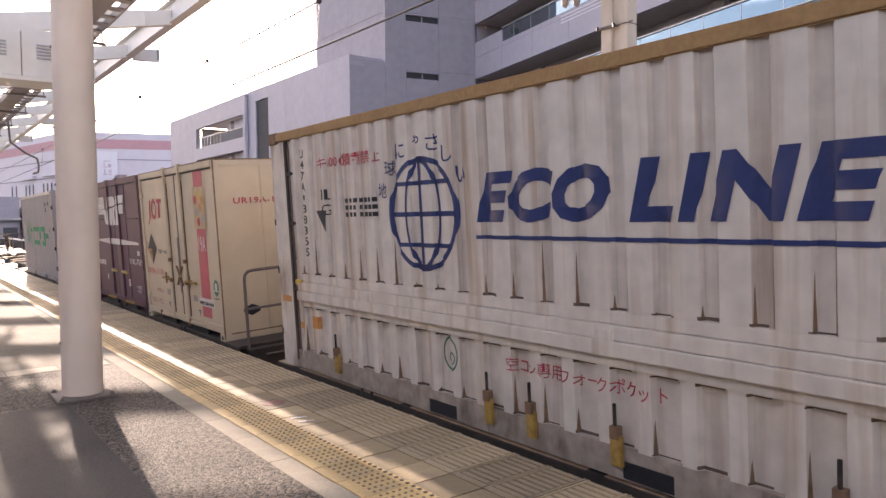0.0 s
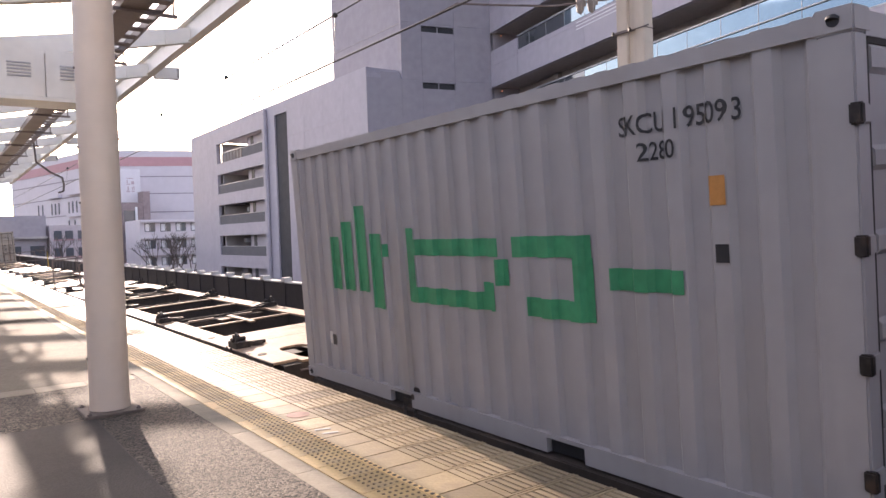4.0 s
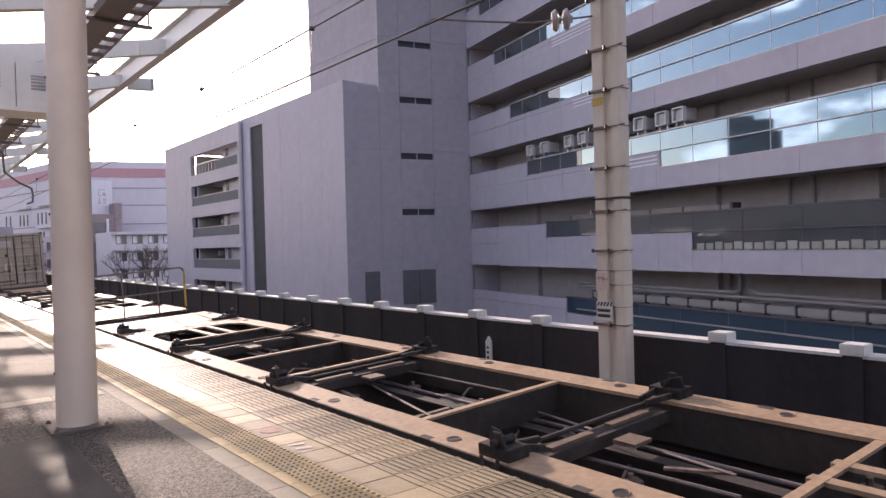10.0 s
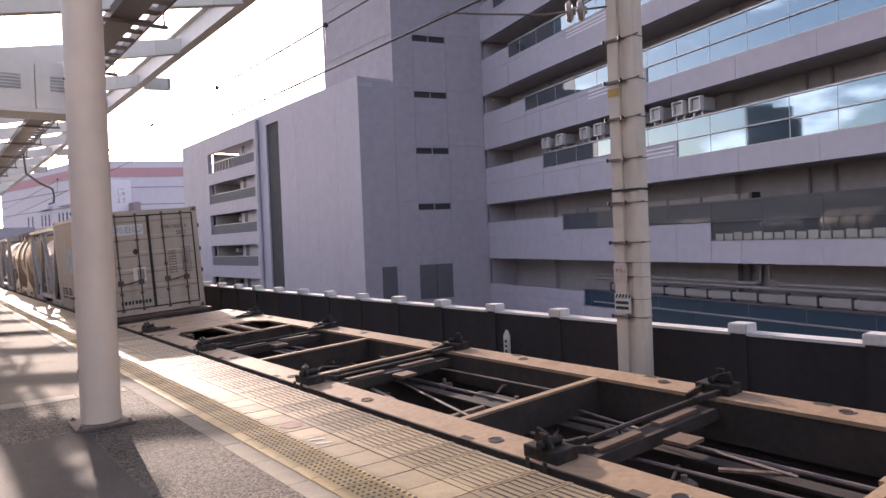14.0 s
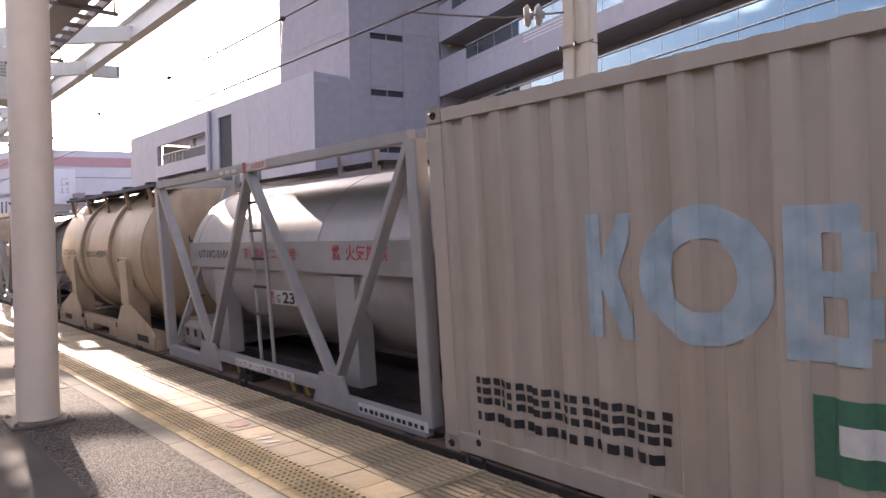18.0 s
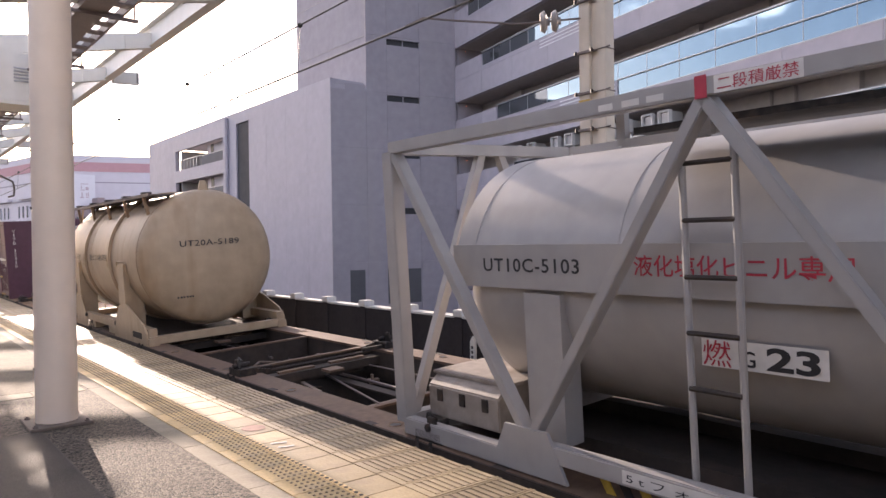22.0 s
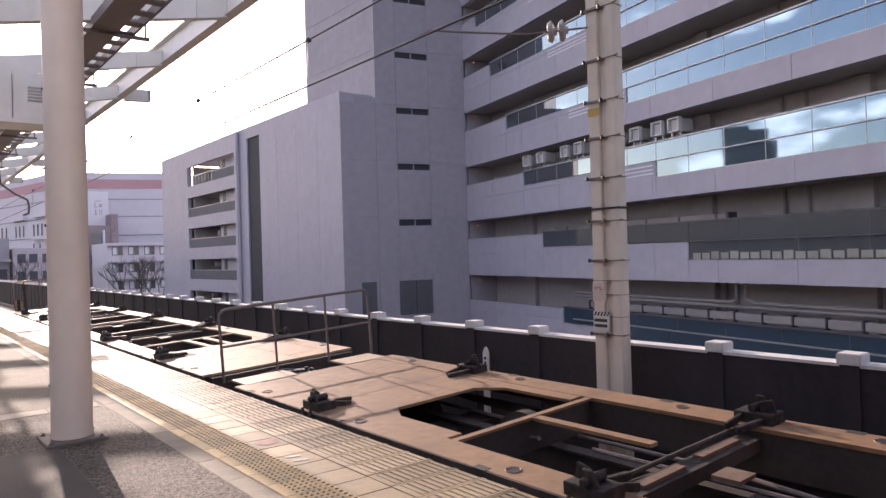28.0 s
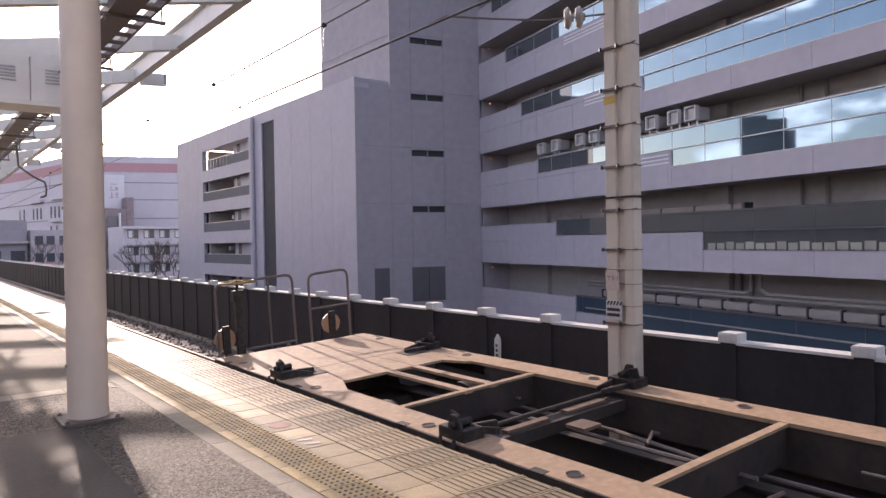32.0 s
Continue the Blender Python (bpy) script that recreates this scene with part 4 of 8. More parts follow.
bare_tree("bare_tree", (29.2, 99.0, GROUND), 10.2, 11)

# ---- the side behind the camera: unseen block for dark reflections, and towers mirrored in the glass ----
M_STATION = mat("station_wall", (0.16, 0.15, 0.15), 0.8, grain=1, vary=0.1, stain=0.3, stain_color=(0.25, 0.23, 0.22), stain_scale=0.2)
station = thing("station_building", "grey unseen block behind the platform, added for dark glass reflections", "building")
# long unseen block, added to keep reflections in the lower panes dark
boxes("wall", M_STATION, station, (-46, -24, -90, 320, GROUND, 6.5))
for i in range(52):
    boxes("window", M_GLAZE, station, (-24.0, -23.95, -70 + 4 * i, -68 + 4 * i, 1.2, 2.8))
tower = thing("apartment_tower", "dark grey apartment tower across the town", "building", pose(-74.6, 151.4, 0, 0, 0, 36))
M_TOWER = mat("tower_wall", (0.09, 0.09, 0.1), 0.7, vary=0.1)
boxes("wall", M_TOWER, tower, (0, 6.3, -5, 5, GROUND, 32))
boxes("wing", M_TOWER, tower, (-4.5, 0, -4, 5, GROUND, 31))
boxes("wing", M_TOWER, tower, (-6.5, -4.5, -3, 5, GROUND, 28))
for z in range(0, 9):
    boxes("window_row", M_GLAZE, tower, (0.6, 5.7, -5.08, -5.0, 3 + 3 * z, 4.3 + 3 * z))
boxes("podium", M_TOWER, tower, (-22, 12, -2, 12, GROUND, 22))


# ---- freight train ----
GAP0, UNIT = 8.3, 20.4
TRAVEL = [(0, 0), (1, 5.24), (2, 10.5), (3, 15.6), (8, 41.7), (12, 62.05), (14, 72.55), (16.5, 85.5), (17.5, 90.45), (18.5, 95.25),
          (19.5, 100.13), (20.5, 105.08), (23, 117.35), (25.5, 129.5), (28, 141.7), (29.5, 148.95), (32, 160.9)]
MOVING = []


def place(ob, u):
    """Put a thing on the train: u is its middle along the train at the start."""
    MOVING.append((ob, u))
    ob.matrix_basis = pose(4.72, u, -0.012, 0, -3.2, 0)
    return ob


M_CREAM = mat("cream_container_paint", (0.44, 0.375, 0.305), 0.5, grain=5, vary=0.06, stain=0.55, stain_color=(0.32, 0.235, 0.165), stain_scale=3.5, streak=0.08, bump=0.04)
M_ECO = mat("white_wing_container_paint", (0.64, 0.585, 0.515), 0.5, grain=7, vary=0.12, stain=0.85, stain_color=(0.31, 0.205, 0.12), stain_scale=6.0, streak=0.06, bump=0.04)
M_MAROON = mat("maroon_container_paint", (0.098, 0.036, 0.064), 0.5, grain=5, vary=0.16, stain=0.6, stain_color=(0.062, 0.024, 0.04), stain_scale=1.6, streak=0.2, bump=0.04)
M_GREY = mat("grey_container_paint", (0.34, 0.33, 0.34), 0.5, grain=5, vary=0.06, stain=0.5, stain_color=(0.22, 0.2, 0.18), stain_scale=1.8, streak=0.12, bump=0.04)
M_TAN = mat("tan_tank_paint", (0.415, 0.316, 0.213), 0.42, grain=5, vary=0.12, stain=0.5, stain_color=(0.23, 0.14, 0.07), stain_scale=3.0, streak=0.13, bump=0.04)
M_TANK = mat("white_tank_paint", (0.335, 0.322, 0.315), 0.38, grain=6, vary=0.08, stain=0.55, stain_color=(0.35, 0.32, 0.29), stain_scale=2.6, streak=0.25, bump=0.03)
M_NAVY = mat("navy_paint", (0.02, 0.035, 0.13), 0.5, vary=0.15, grain=20)
M_RED = mat("red_paint", (0.42, 0.035, 0.06), 0.5, vary=0.15, grain=20)
M_PINK = mat("faded_red_stripe", (0.5, 0.1, 0.12), 0.5, vary=0.12, grain=9)
M_BLACK = mat("black_paint", (0.02, 0.02, 0.024), 0.55, vary=0.2)
M_MARK = mat("white_marking", (0.62, 0.6, 0.57), 0.5, vary=0.1, grain=14)
M_GREEN = mat("green_paint", (0.03, 0.26, 0.12), 0.5, vary=0.18, grain=12)
M_DGREEN = mat("dark_green_paint", (0.05, 0.16, 0.1), 0.5, vary=0.15)
M_SKYBLUE = mat("faded_blue_paint", (0.36, 0.45, 0.5), 0.55, vary=0.2, grain=6, stain=0.7, stain_color=(0.52, 0.47, 0.41), stain_scale=5)
M_ORANGE = mat("orange_sticker", (0.5, 0.23, 0.06), 0.5, vary=0.15)
M_YELLOW = mat("yellow_handle_paint", (0.55, 0.38, 0.06), 0.5, vary=0.18)
M_OCHRE = mat("ochre_top_rail", (0.34, 0.2, 0.075), 0.6, vary=0.2, stain=0.6, stain_color=(0.2, 0.1, 0.04), stain_scale=4)
M_RODS = mat("galvanised_bar", (0.34, 0.32, 0.31), 0.45, 0.4, vary=0.2)
M_GASKET_SHADE = mat("black_rubber_gasket", (0.025, 0.022, 0.022), 0.7)
M_WALK = mat("dark_blue_walkway", (0.05, 0.06, 0.1), 0.6, 0.2, vary=0.25)


M_TANSEAM_ECO = mat("rusty_casting", (0.2, 0.12, 0.07), 0.75, vary=0.4, grain=14, stain=0.6, stain_color=(0.08, 0.05, 0.035), stain_scale=8)
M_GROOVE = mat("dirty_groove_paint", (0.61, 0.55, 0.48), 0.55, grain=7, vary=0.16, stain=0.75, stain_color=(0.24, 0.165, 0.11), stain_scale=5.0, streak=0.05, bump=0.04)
M_GRIME = mat("grimy_white_sill", (0.36, 0.3, 0.245), 0.65, grain=9, vary=0.3, stain=0.9, stain_color=(0.09, 0.062, 0.045), stain_scale=5, streak=0.5, bump=0.1)
M_LATCH = mat("rusty_yellow_latch", (0.4, 0.25, 0.06), 0.6, grain=16, vary=0.3, stain=0.9, stain_color=(0.13, 0.07, 0.035), stain_scale=11)
M_STICKER = mat("pale_green_sticker", (0.5, 0.56, 0.42), 0.5, vary=0.12)
M_SMEAR = mat("rib_foot_dirt", (0.12, 0.085, 0.06), 0.8, vary=0.4, grain=25)
M_SEAL_SHADE = mat("stained_rubber_seal", (0.06, 0.045, 0.038), 0.8, vary=0.4, grain=10, stain=0.5, stain_color=(0.16, 0.1, 0.07), stain_scale=3, streak=0.2)
M_REEFER = mat("cream_reefer_paint", (0.58, 0.485, 0.345), 0.45, grain=4, vary=0.07, stain=0.6, stain_color=(0.42, 0.29, 0.17), stain_scale=2.6, streak=0.12, bump=0.03)


class Wave:
    """Corrugated sheet: depth of the outline at y, and the breaks in it."""

    def __init__(self, lo, hi, pitch, depth, out=0.36, slope=0.12):
        self.n = max(1, round((hi - lo) / pitch))
        self.lo, self.hi, self.p, self.d, self.out, self.slope = lo, hi, (hi - lo) / self.n, depth, out, slope

    def at(self, y):
        if y <= self.lo or y >= self.hi:
            return 0.0
        f = ((y - self.lo) / self.p) % 1.0
        a, s = self.out / 2, self.slope
        f = min(f, 1 - f)
        if f < a:
            return 0.0
        return self.d * min(1.0, (f - a) / s)

    def breaks(self):
        a, s = self.out / 2, self.slope
        r = [self.lo]
        for i in range(self.n):
            y = self.lo + i * self.p
            r += [y + k * self.p for k in (a, a + s, 1 - a - s, 1 - a)]
        return r + [self.hi]


def wave_wall(wave, x, z0, z1, sign=-1, thick=0.03):
    """A corrugated side wall; sign -1 faces the platform."""
    bm = bmesh.new()
    ys = wave.breaks()
    prev = None
    for y in ys:
        d = x - sign * wave.at(y)
        cur = [bm.verts.new((d, y, z0)), bm.verts.new((d, y, z1)), bm.verts.new((d - sign * thick, y, z1)), bm.verts.new((d - sign * thick, y, z0))]
        if prev:
            for i in range(4):
                j = (i + 1) % 4
                bm.faces.new((prev[i], prev[j], cur[j], cur[i]))
        else:
            bm.faces.new(cur)
        prev = cur
    bm.faces.new(prev[::-1])
    return bm


def flat_mesh(bm, face, x, y, z, wave=None, cyl=None):
    """Lay a flat outline drawn in x, y on a side (face 'side') or on an end (face 'end'): its origin goes to y, z or x, z."""
    if wave:
        lo, hi = min(v.co.x for v in bm.verts), max(v.co.x for v in bm.verts)
        for b in wave.breaks():
            c = y - b
            if lo < c < hi:
                bmesh.ops.bisect_plane(bm, geom=bm.verts[:] + bm.edges[:] + bm.faces[:], plane_co=(c, 0, 0), plane_no=(1, 0, 0))
    for v in bm.verts:
        tx, ty = v.co.x, v.co.y
        if face == "side":
            yy, zz = y - tx, z + ty
            dx = wave.at(yy) if wave else 0.0
            if cyl:
                zc, r = cyl
                v.co = (-math.sqrt(max(0.01, (r + 0.006) ** 2 - (zz - zc) ** 2)), yy, zz)
            else:
                v.co = (x + dx, yy, zz)
        else:
            v.co = (x + tx, y, z + ty)
    for f in bm.faces:
        f.normal_update()
        want = Vector((-1, 0, 0)) if face == "side" else Vector((0, -1, 0))
        if f.normal.dot(want) < 0:
            f.normal_flip()


def decal(name, bm, material, parent, face, x, y, z, wave=None, cyl=None):
    flat_mesh(bm, face, x, y, z, wave, cyl)
    me = bpy.data.meshes.new(name)
    bm.to_mesh(me)
    bm.free()
    me.materials.append(material)
    ob = new(name, me)
    ob.parent = parent
    return ob


def lettering(parent, body, w, h, material, face, x, y, z, wave=None, cyl=None, bold=0.0, slant=0.0, name="lettering", spacing=1.0):
    """Words of that width and height, set with their lower left corner at the place given."""
    cu = bpy.data.curves.new("words", "FONT")
    cu.body, cu.offset, cu.shear = body, bold, slant
    cu.resolution_u, cu.space_character = 3, spacing
    ob = bpy.data.objects.new("words", cu)
    scene.collection.objects.link(ob)
    me = bpy.data.meshes.new_from_object(ob.evaluated_get(bpy.context.evaluated_depsgraph_get()))
    bpy.data.objects.remove(ob)
    bm = bmesh.new()
    bm.from_mesh(me)
    xs, ys = [v.co.x for v in bm.verts], [v.co.y for v in bm.verts]
    sx, sy = w / (max(xs) - min(xs)), h / (max(ys) - min(ys))
    for v in bm.verts:
        v.co = ((v.co.x - min(xs)) * sx, (v.co.y - min(ys)) * sy, 0)
    return decal(name, bm, material, parent, face, x, y, z, wave, cyl)


def shape(parent, polys, material, face, x, y, z, wave=None, name="marking", cyl=None):
    bm = bmesh.new()
    for p in polys:
        bm.faces.new([bm.verts.new((*q, 0)) for q in p])
    return decal(name, bm, material, parent, face, x, y, z, wave, cyl)


def bar(x0, y0, x1, y1, slant=0.0):
    return [(x0 + slant * y0, y0), (x1 + slant * y0, y0), (x1 + slant * y1, y1), (x0 + slant * y1, y1)]


def ring(cx, cy, r0, r1, n=28, sy=1.0, a0=0.0, a1=2 * math.pi):
    out = []
    for i in range(n):
        a, b = a0 + (a1 - a0) * i / n, a0 + (a1 - a0) * (i + 1) / n
        out.append([(cx + r0 * math.cos(a), cy + sy * r0 * math.sin(a)), (cx + r1 * math.cos(a), cy + sy * r1 * math.sin(a)),
                    (cx + r1 * math.cos(b), cy + sy * r1 * math.sin(b)), (cx + r0 * math.cos(b), cy + sy * r0 * math.sin(b))])
    return out


def scribble(w, h, n, rows=1, seed=1, fill=0.62):
    """Small unreadable print as plain bars."""
    rr = random.Random(seed)
    out = []
    for r in range(rows):
        x = 0.0
        for i in range(n):
            ww = w / n * (0.55 + 0.3 * rr.random())
            out.append(bar(x, r * h / rows, x + ww, r * h / rows + h / rows * fill))
            x += w / n
    return out


# -- wagon --
M_COUPLER = mat("greasy_cast_steel", (0.085, 0.08, 0.075), 0.45, 0.5, vary=0.4, grain=12, stain=0.6, stain_color=(0.035, 0.028, 0.024), stain_scale=6, bump=0.3)
M_SEAM = mat("weld_seam", (0.2, 0.13, 0.085), 0.7, vary=0.3)
M_CHEQUER = mat("chequer_plate", (0.4, 0.3, 0.21), 0.55, 0.15, grain=60, vary=0.3, bump=0.6)
M_DECK_SOOTSHADE = mat("sooty_deck_paint", (0.135, 0.086, 0.058), 0.7, grain=14, vary=0.25, stain=0.7, stain_color=(0.06, 0.042, 0.034), stain_scale=2.5, bump=0.25)
# brown deck paint with the shadow of its container put into the colour
M_DECK_SHADED = mat("old_brown_deck_paint", (0.225, 0.133, 0.068), 0.62, grain=8, vary=0.24, stain=0.8, stain_color=(0.1, 0.058, 0.035), stain_scale=1.0, bump=0.2)
M_RIG = mat("dusty_brake_gear", (0.2, 0.15, 0.115), 0.6, 0.2, grain=12, vary=0.4, stain=0.6, stain_color=(0.07, 0.05, 0.04), stain_scale=5)

def lock_casting(sx):
    """A container lock: cheek plates, a hooked lever and its arm across the frame."""
    bm = bmesh.new()
    box(bm, -0.1, 0.12, -0.17, 0.17, -0.1, 0.09)
    prism(bm, [(-0.17, 0.0), (-0.06, 0.2), (0.02, 0.2), (0.05, 0.0)], 0, -0.08, -0.05)
    prism(bm, [(0.0, 0.0), (0.02, 0.17), (0.13, 0.2), (0.18, 0.0)], 0, 0.0, 0.035)
    rod(bm, (-0.12, -0.02, 0.12), (0.1, -0.02, 0.12), 0.035, 8)
    beam(bm, (0.1, 0.08, 0.03), (0.42, 0.02, 0.02), 0.05, 0.05)
    beam(bm, (0.1, -0.1, 0.05), (0.32, -0.13, 0.0), 0.03, 0.06)
    rod(bm, (-0.15, -0.1, 0.03), (-0.19, -0.14, -0.2), 0.018, 6)
    rod(bm, (-0.15, 0.08, 0.03), (-0.19, 0.02, -0.2), 0.018, 6)
    if sx > 0:
        for v in bm.verts:
            v.co.x, v.co.y = -v.co.x, -v.co.y
    return mesh_of("lock", bm, M_LOCK, bevel=0.006)


def wagon(M_DECK=M_DECK, holed=False, plates=False):
    w = thing("flat_wagon", "tan steel container flat wagon with open frame deck and black locks", "wagon", group="flat wagons of the train")
    for sx in (-1, 1):
        a, b = sorted((sx * 0.9, sx * 1.23))
        bm = bmesh.new()
        box(bm, a, b, -9.6, 9.6, -0.035, 0)
        part("side_sill", bm, M_DECK, w)
        bm = bmesh.new()
        box(bm, sx * 1.239 - 0.008, sx * 1.239 + 0.008, -9.6, 9.6, -0.26, -0.004)
        prism(bm, [(-9.0, -0.28), (9.0, -0.28), (5.5, -0.5), (-5.5, -0.5)], 0, sx * 1.05 - 0.01, sx * 1.05 + 0.01)
        part("side_web", bm, M_UNDER, w, "sooty black side web")
        bm = bmesh.new()
        box(bm, sx * 0.93 - 0.012, sx * 0.93 + 0.012, -6.2, 6.2, -0.4, -0.035)
        part("inner_web", bm, M_UNDER, w)
        for y in (-8.9, -6.75, -4.6, -2.9, -0.9, 0.9, 2.9, 4.6, 6.75, 8.9):
            bm = bmesh.new()
            rod(bm, (sx * 1.1, y, -0.001), (sx * 1.1, y, 0.003), 0.055, 14)
            lh = part("lashing_hole", bm, M_BLACK, w)
            bm = bmesh.new()
            for q in range(14):
                a0, a1 = 2 * math.pi * q / 14, 2 * math.pi * (q + 1) / 14
                rod(bm, (sx * 1.1 + 0.06 * math.cos(a0), y + 0.06 * math.sin(a0), 0.002), (sx * 1.1 + 0.06 * math.cos(a1), y + 0.06 * math.sin(a1), 0.002), 0.007, 4)
            part("rim", bm, M_SEAM, lh)
            boxes("edge_notch", M_UNDER, w, (*sorted((sx * 1.175, sx * 1.249)), y + 0.16, y + 0.3, -0.03, 0.002))
            bm = bmesh.new()
            box(bm, sx * 1.235 - 0.015, sx * 1.235 + 0.015, y - 0.22, y + 0.22, -0.13, -0.02)
            part("bracket", bm, M_UNDER, w)
    for s in (-1, 1):
        bm = bmesh.new()
        pts = [(-0.9, 9.6), (0.9, 9.6), (0.9, 6.38), (0.72, 6.8), (-0.72, 6.8), (-0.9, 6.38)]
        if holed and s > 0:
            prism(bm, [(-0.9, 9.6), (0.9, 9.6), (0.9, 5.65), (0.72, 5.65), (0.72, 6.6), (0.5, 6.9), (-0.55, 6.9), (-0.72, 6.6), (-0.72, 5.65), (-0.9, 5.65)], 2, -0.035, -0.004)
        elif holed:
            # two openings close to the end, and a plain plate behind them
            for a, b, c0, c1 in ((-0.9, 0.9, -8.62, -6.78), (-0.9, -0.8, -9.66, -8.62), (-0.36, 0.38, -9.66, -8.62), (0.84, 0.9, -9.66, -8.62), (-0.9, 0.9, -9.75, -9.66)):
                box(bm, a, b, c0, c1, -0.035, -0.004)
            for hx0, hx1 in ((-0.8, -0.36), (0.38, 0.84)):
                for cx, cy, ex, ey in ((hx0, -8.62, 0.14, -0.2), (hx1, -8.62, -0.14, -0.2), (hx0, -9.66, 0.1, 0.14), (hx1, -9.66, -0.1, 0.14)):
                    prism(bm, [(cx, cy), (cx + ex, cy), (cx + ex * 0.3, cy + ey * 0.3), (cx, cy + ey)], 2, -0.034, -0.0042)
        else:
            prism(bm, [(px, s * py) for px, py in pts], 2, -0.035, -0.004)
        part("end_deck", bm, M_DECK, w)
        boxes("deck_seam", M_SEAM, w, (0.3, 0.308, *sorted((s * 6.8, s * 8.6 if holed and s < 0 else s * 9.58)), -0.004, -0.002))
        boxes("deck_seam", M_SEAM, w, (-0.9, 0.9, *sorted((s * 7.75, s * 7.758)), -0.004, -0.002))
        bm = bmesh.new()
        box(bm, -1.15, 1.15, *sorted((s * 9.6, s * 9.75)), -0.42, -0.04)
        part("end_beam", bm, M_UNDER, w)
        if plates and s > 0:
            for a, b in ((-1.1, -0.35), (0.42, 1.08)):
                boxes("step_plate", M_CHEQUER, w, (a, b, 9.55, 10.05, -0.02, 0.004))
        bm = bmesh.new()
        for px in (0.08,) if holed else (-0.06, 0.3):
            box(bm, px - 0.05, px + 0.05, *sorted((s * 4.2, s * 5.5) if holed else (s * 5.3, s * 6.82)), -0.04, -0.008)
        part("stringer", bm, M_DECK, w)
        # coupler
        bm = bmesh.new()
        box(bm, -0.09, 0.09, *sorted((s * 9.7, s * 10.05)), -0.36, -0.16)
        prism(bm, [(-0.13, s * 9.92), (0.1, s * 9.92), (0.19, s * 10.02), (0.2, s * 10.17), (0.11, s * 10.19), (0.05, s * 10.07), (-0.04, s * 10.07), (-0.19, s * 10.16), (-0.2, s * 10.04)], 2, -0.4, -0.1)
        rod(bm, (0.14, s * 10.12, -0.44), (0.14, s * 10.12, -0.06), 0.035, 10)
        cp = part("coupler", bm, M_COUPLER, w, bevel=0.01)
        bm = bmesh.new()
        tube(bm, [(0.34, s * 9.72, -0.2), (0.36, s * 9.86, -0.17), (0.37, s * 9.98, -0.26), (0.34, s * 10.1, -0.44), (0.3, s * 10.19, -0.48)], 0.026)
        part("air_hose", bm, M_GASKET_SHADE, cp)
        bm = bmesh.new()
        tube(bm, [(-0.5, s * 9.8, -0.12), (-0.28, s * 9.86, -0.08), (-0.1, s * 9.97, -0.07), (0.0, s * 10.0, -0.09)], 0.014)
        rod(bm, (-0.95, s * 9.8, -0.12), (-0.5, s * 9.8, -0.12), 0.014, 6)
        part("release_lever", bm, M_RUSTBAR, cp)
        # bogie
        bog = part("bogie", bmesh.new(), M_UNDER, w)
        bm = bmesh.new()
        for sx in (-1, 1):
            box(bm, sx * 0.78 - 0.07, sx * 0.78 + 0.07, s * 7.1 - 1.2, s * 7.1 + 1.2, -0.72, -0.52)
        box(bm, -0.85, 0.85, s * 7.1 - 0.2, s * 7.1 + 0.2, -0.7, -0.4)
        bm.to_mesh(bog.data)
        bm.free()
        for dy in (-0.95, 0.95):
            bm = bmesh.new()
            for sx in (-1, 1):
                rod(bm, (sx * 0.5, s * 7.1 + dy, -0.57), (sx * 0.63, s * 7.1 + dy, -0.57), 0.41, 28)
            rod(bm, (-0.7, s * 7.1 + dy, -0.57), (0.7, s * 7.1 + dy, -0.57), 0.07, 10)
            part("wheelset", bm, M_UNDER, bog, smooth=True)
    for y in (-5.25, -2.3, -0.55, 2.25, 5.55) if holed else (-5.38, -2.2, 0.76, 2.45, 5.34):
        bm = bmesh.new()
        box(bm, -0.9, 0.9, y - 0.038, y + 0.038, -0.03, -0.005)
        part("crossbeam", bm, M_DECK, w)
        bm = bmesh.new()
        box(bm, -0.9, 0.9, y - 0.012, y + 0.012, -0.34, -0.03)
        part("crossbeam_web", bm, M_UNDER, w)
    locks = (-3.8, -0.05, 3.85) if holed else (-3.5, 0.42, 4.15)
    for y in locks:
        bm = bmesh.new()
        box(bm, -1.0, 1.0, y - 0.1, y + 0.1, -0.2, -0.09)
        rod(bm, (-1.0, y + 0.15, -0.05), (1.0, y + 0.13, -0.05), 0.02, 6)
        rod(bm, (-0.6, y + 0.1, -0.08), (0.3, y + 0.42, -0.3), 0.014, 6)
        part("lock_beam", bm, M_UNDER, w)
        bm = bmesh.new()
        box(bm, -0.62, -0.1, y - 0.05, y + 0.03, -0.088, -0.06)
        box(bm, 0.16, 0.7, y - 0.03, y + 0.06, -0.088, -0.06)
        part("wear_strip", bm, M_DECK_SOOTSHADE, w)
        bm = bmesh.new()
        box(bm, -0.12, 0.1, y - 0.48, y - 0.26, -0.1, -0.07)
        part("valve_box", bm, M_DECK_SOOTSHADE, w)
    for y in (-8.0 if holed else -7.35, *locks, 7.6):
        for sx in (-1, 1):
            me = LOCK_ME[sx]
            ob = new("lock", me)
            ob.parent, ob.location = w, (sx * 1.1, y, 0.0)
            if abs(y) > 7 and not holed:
                # flat dark plate drawn in place of the open recess by the lock
                boxes("wear_plate", M_UNDER, w, (*sorted((sx * 0.6, sx * 0.97)), y - 0.22, y + 0.1, -0.003, 0.003))
    for px in (-0.32, 0.32):
        bm = bmesh.new()
        prism(bm, [(px + a, b) for a, b in ((-0.07, -0.65), (0.07, -0.65), (0.07, -0.62), (0.012, -0.62), (0.012, -0.36), (0.07, -0.36), (0.07, -0.33), (-0.07, -0.33), (-0.07, -0.36), (-0.012, -0.36), (-0.012, -0.62), (-0.07, -0.62))], 1, -9.4, 9.4)
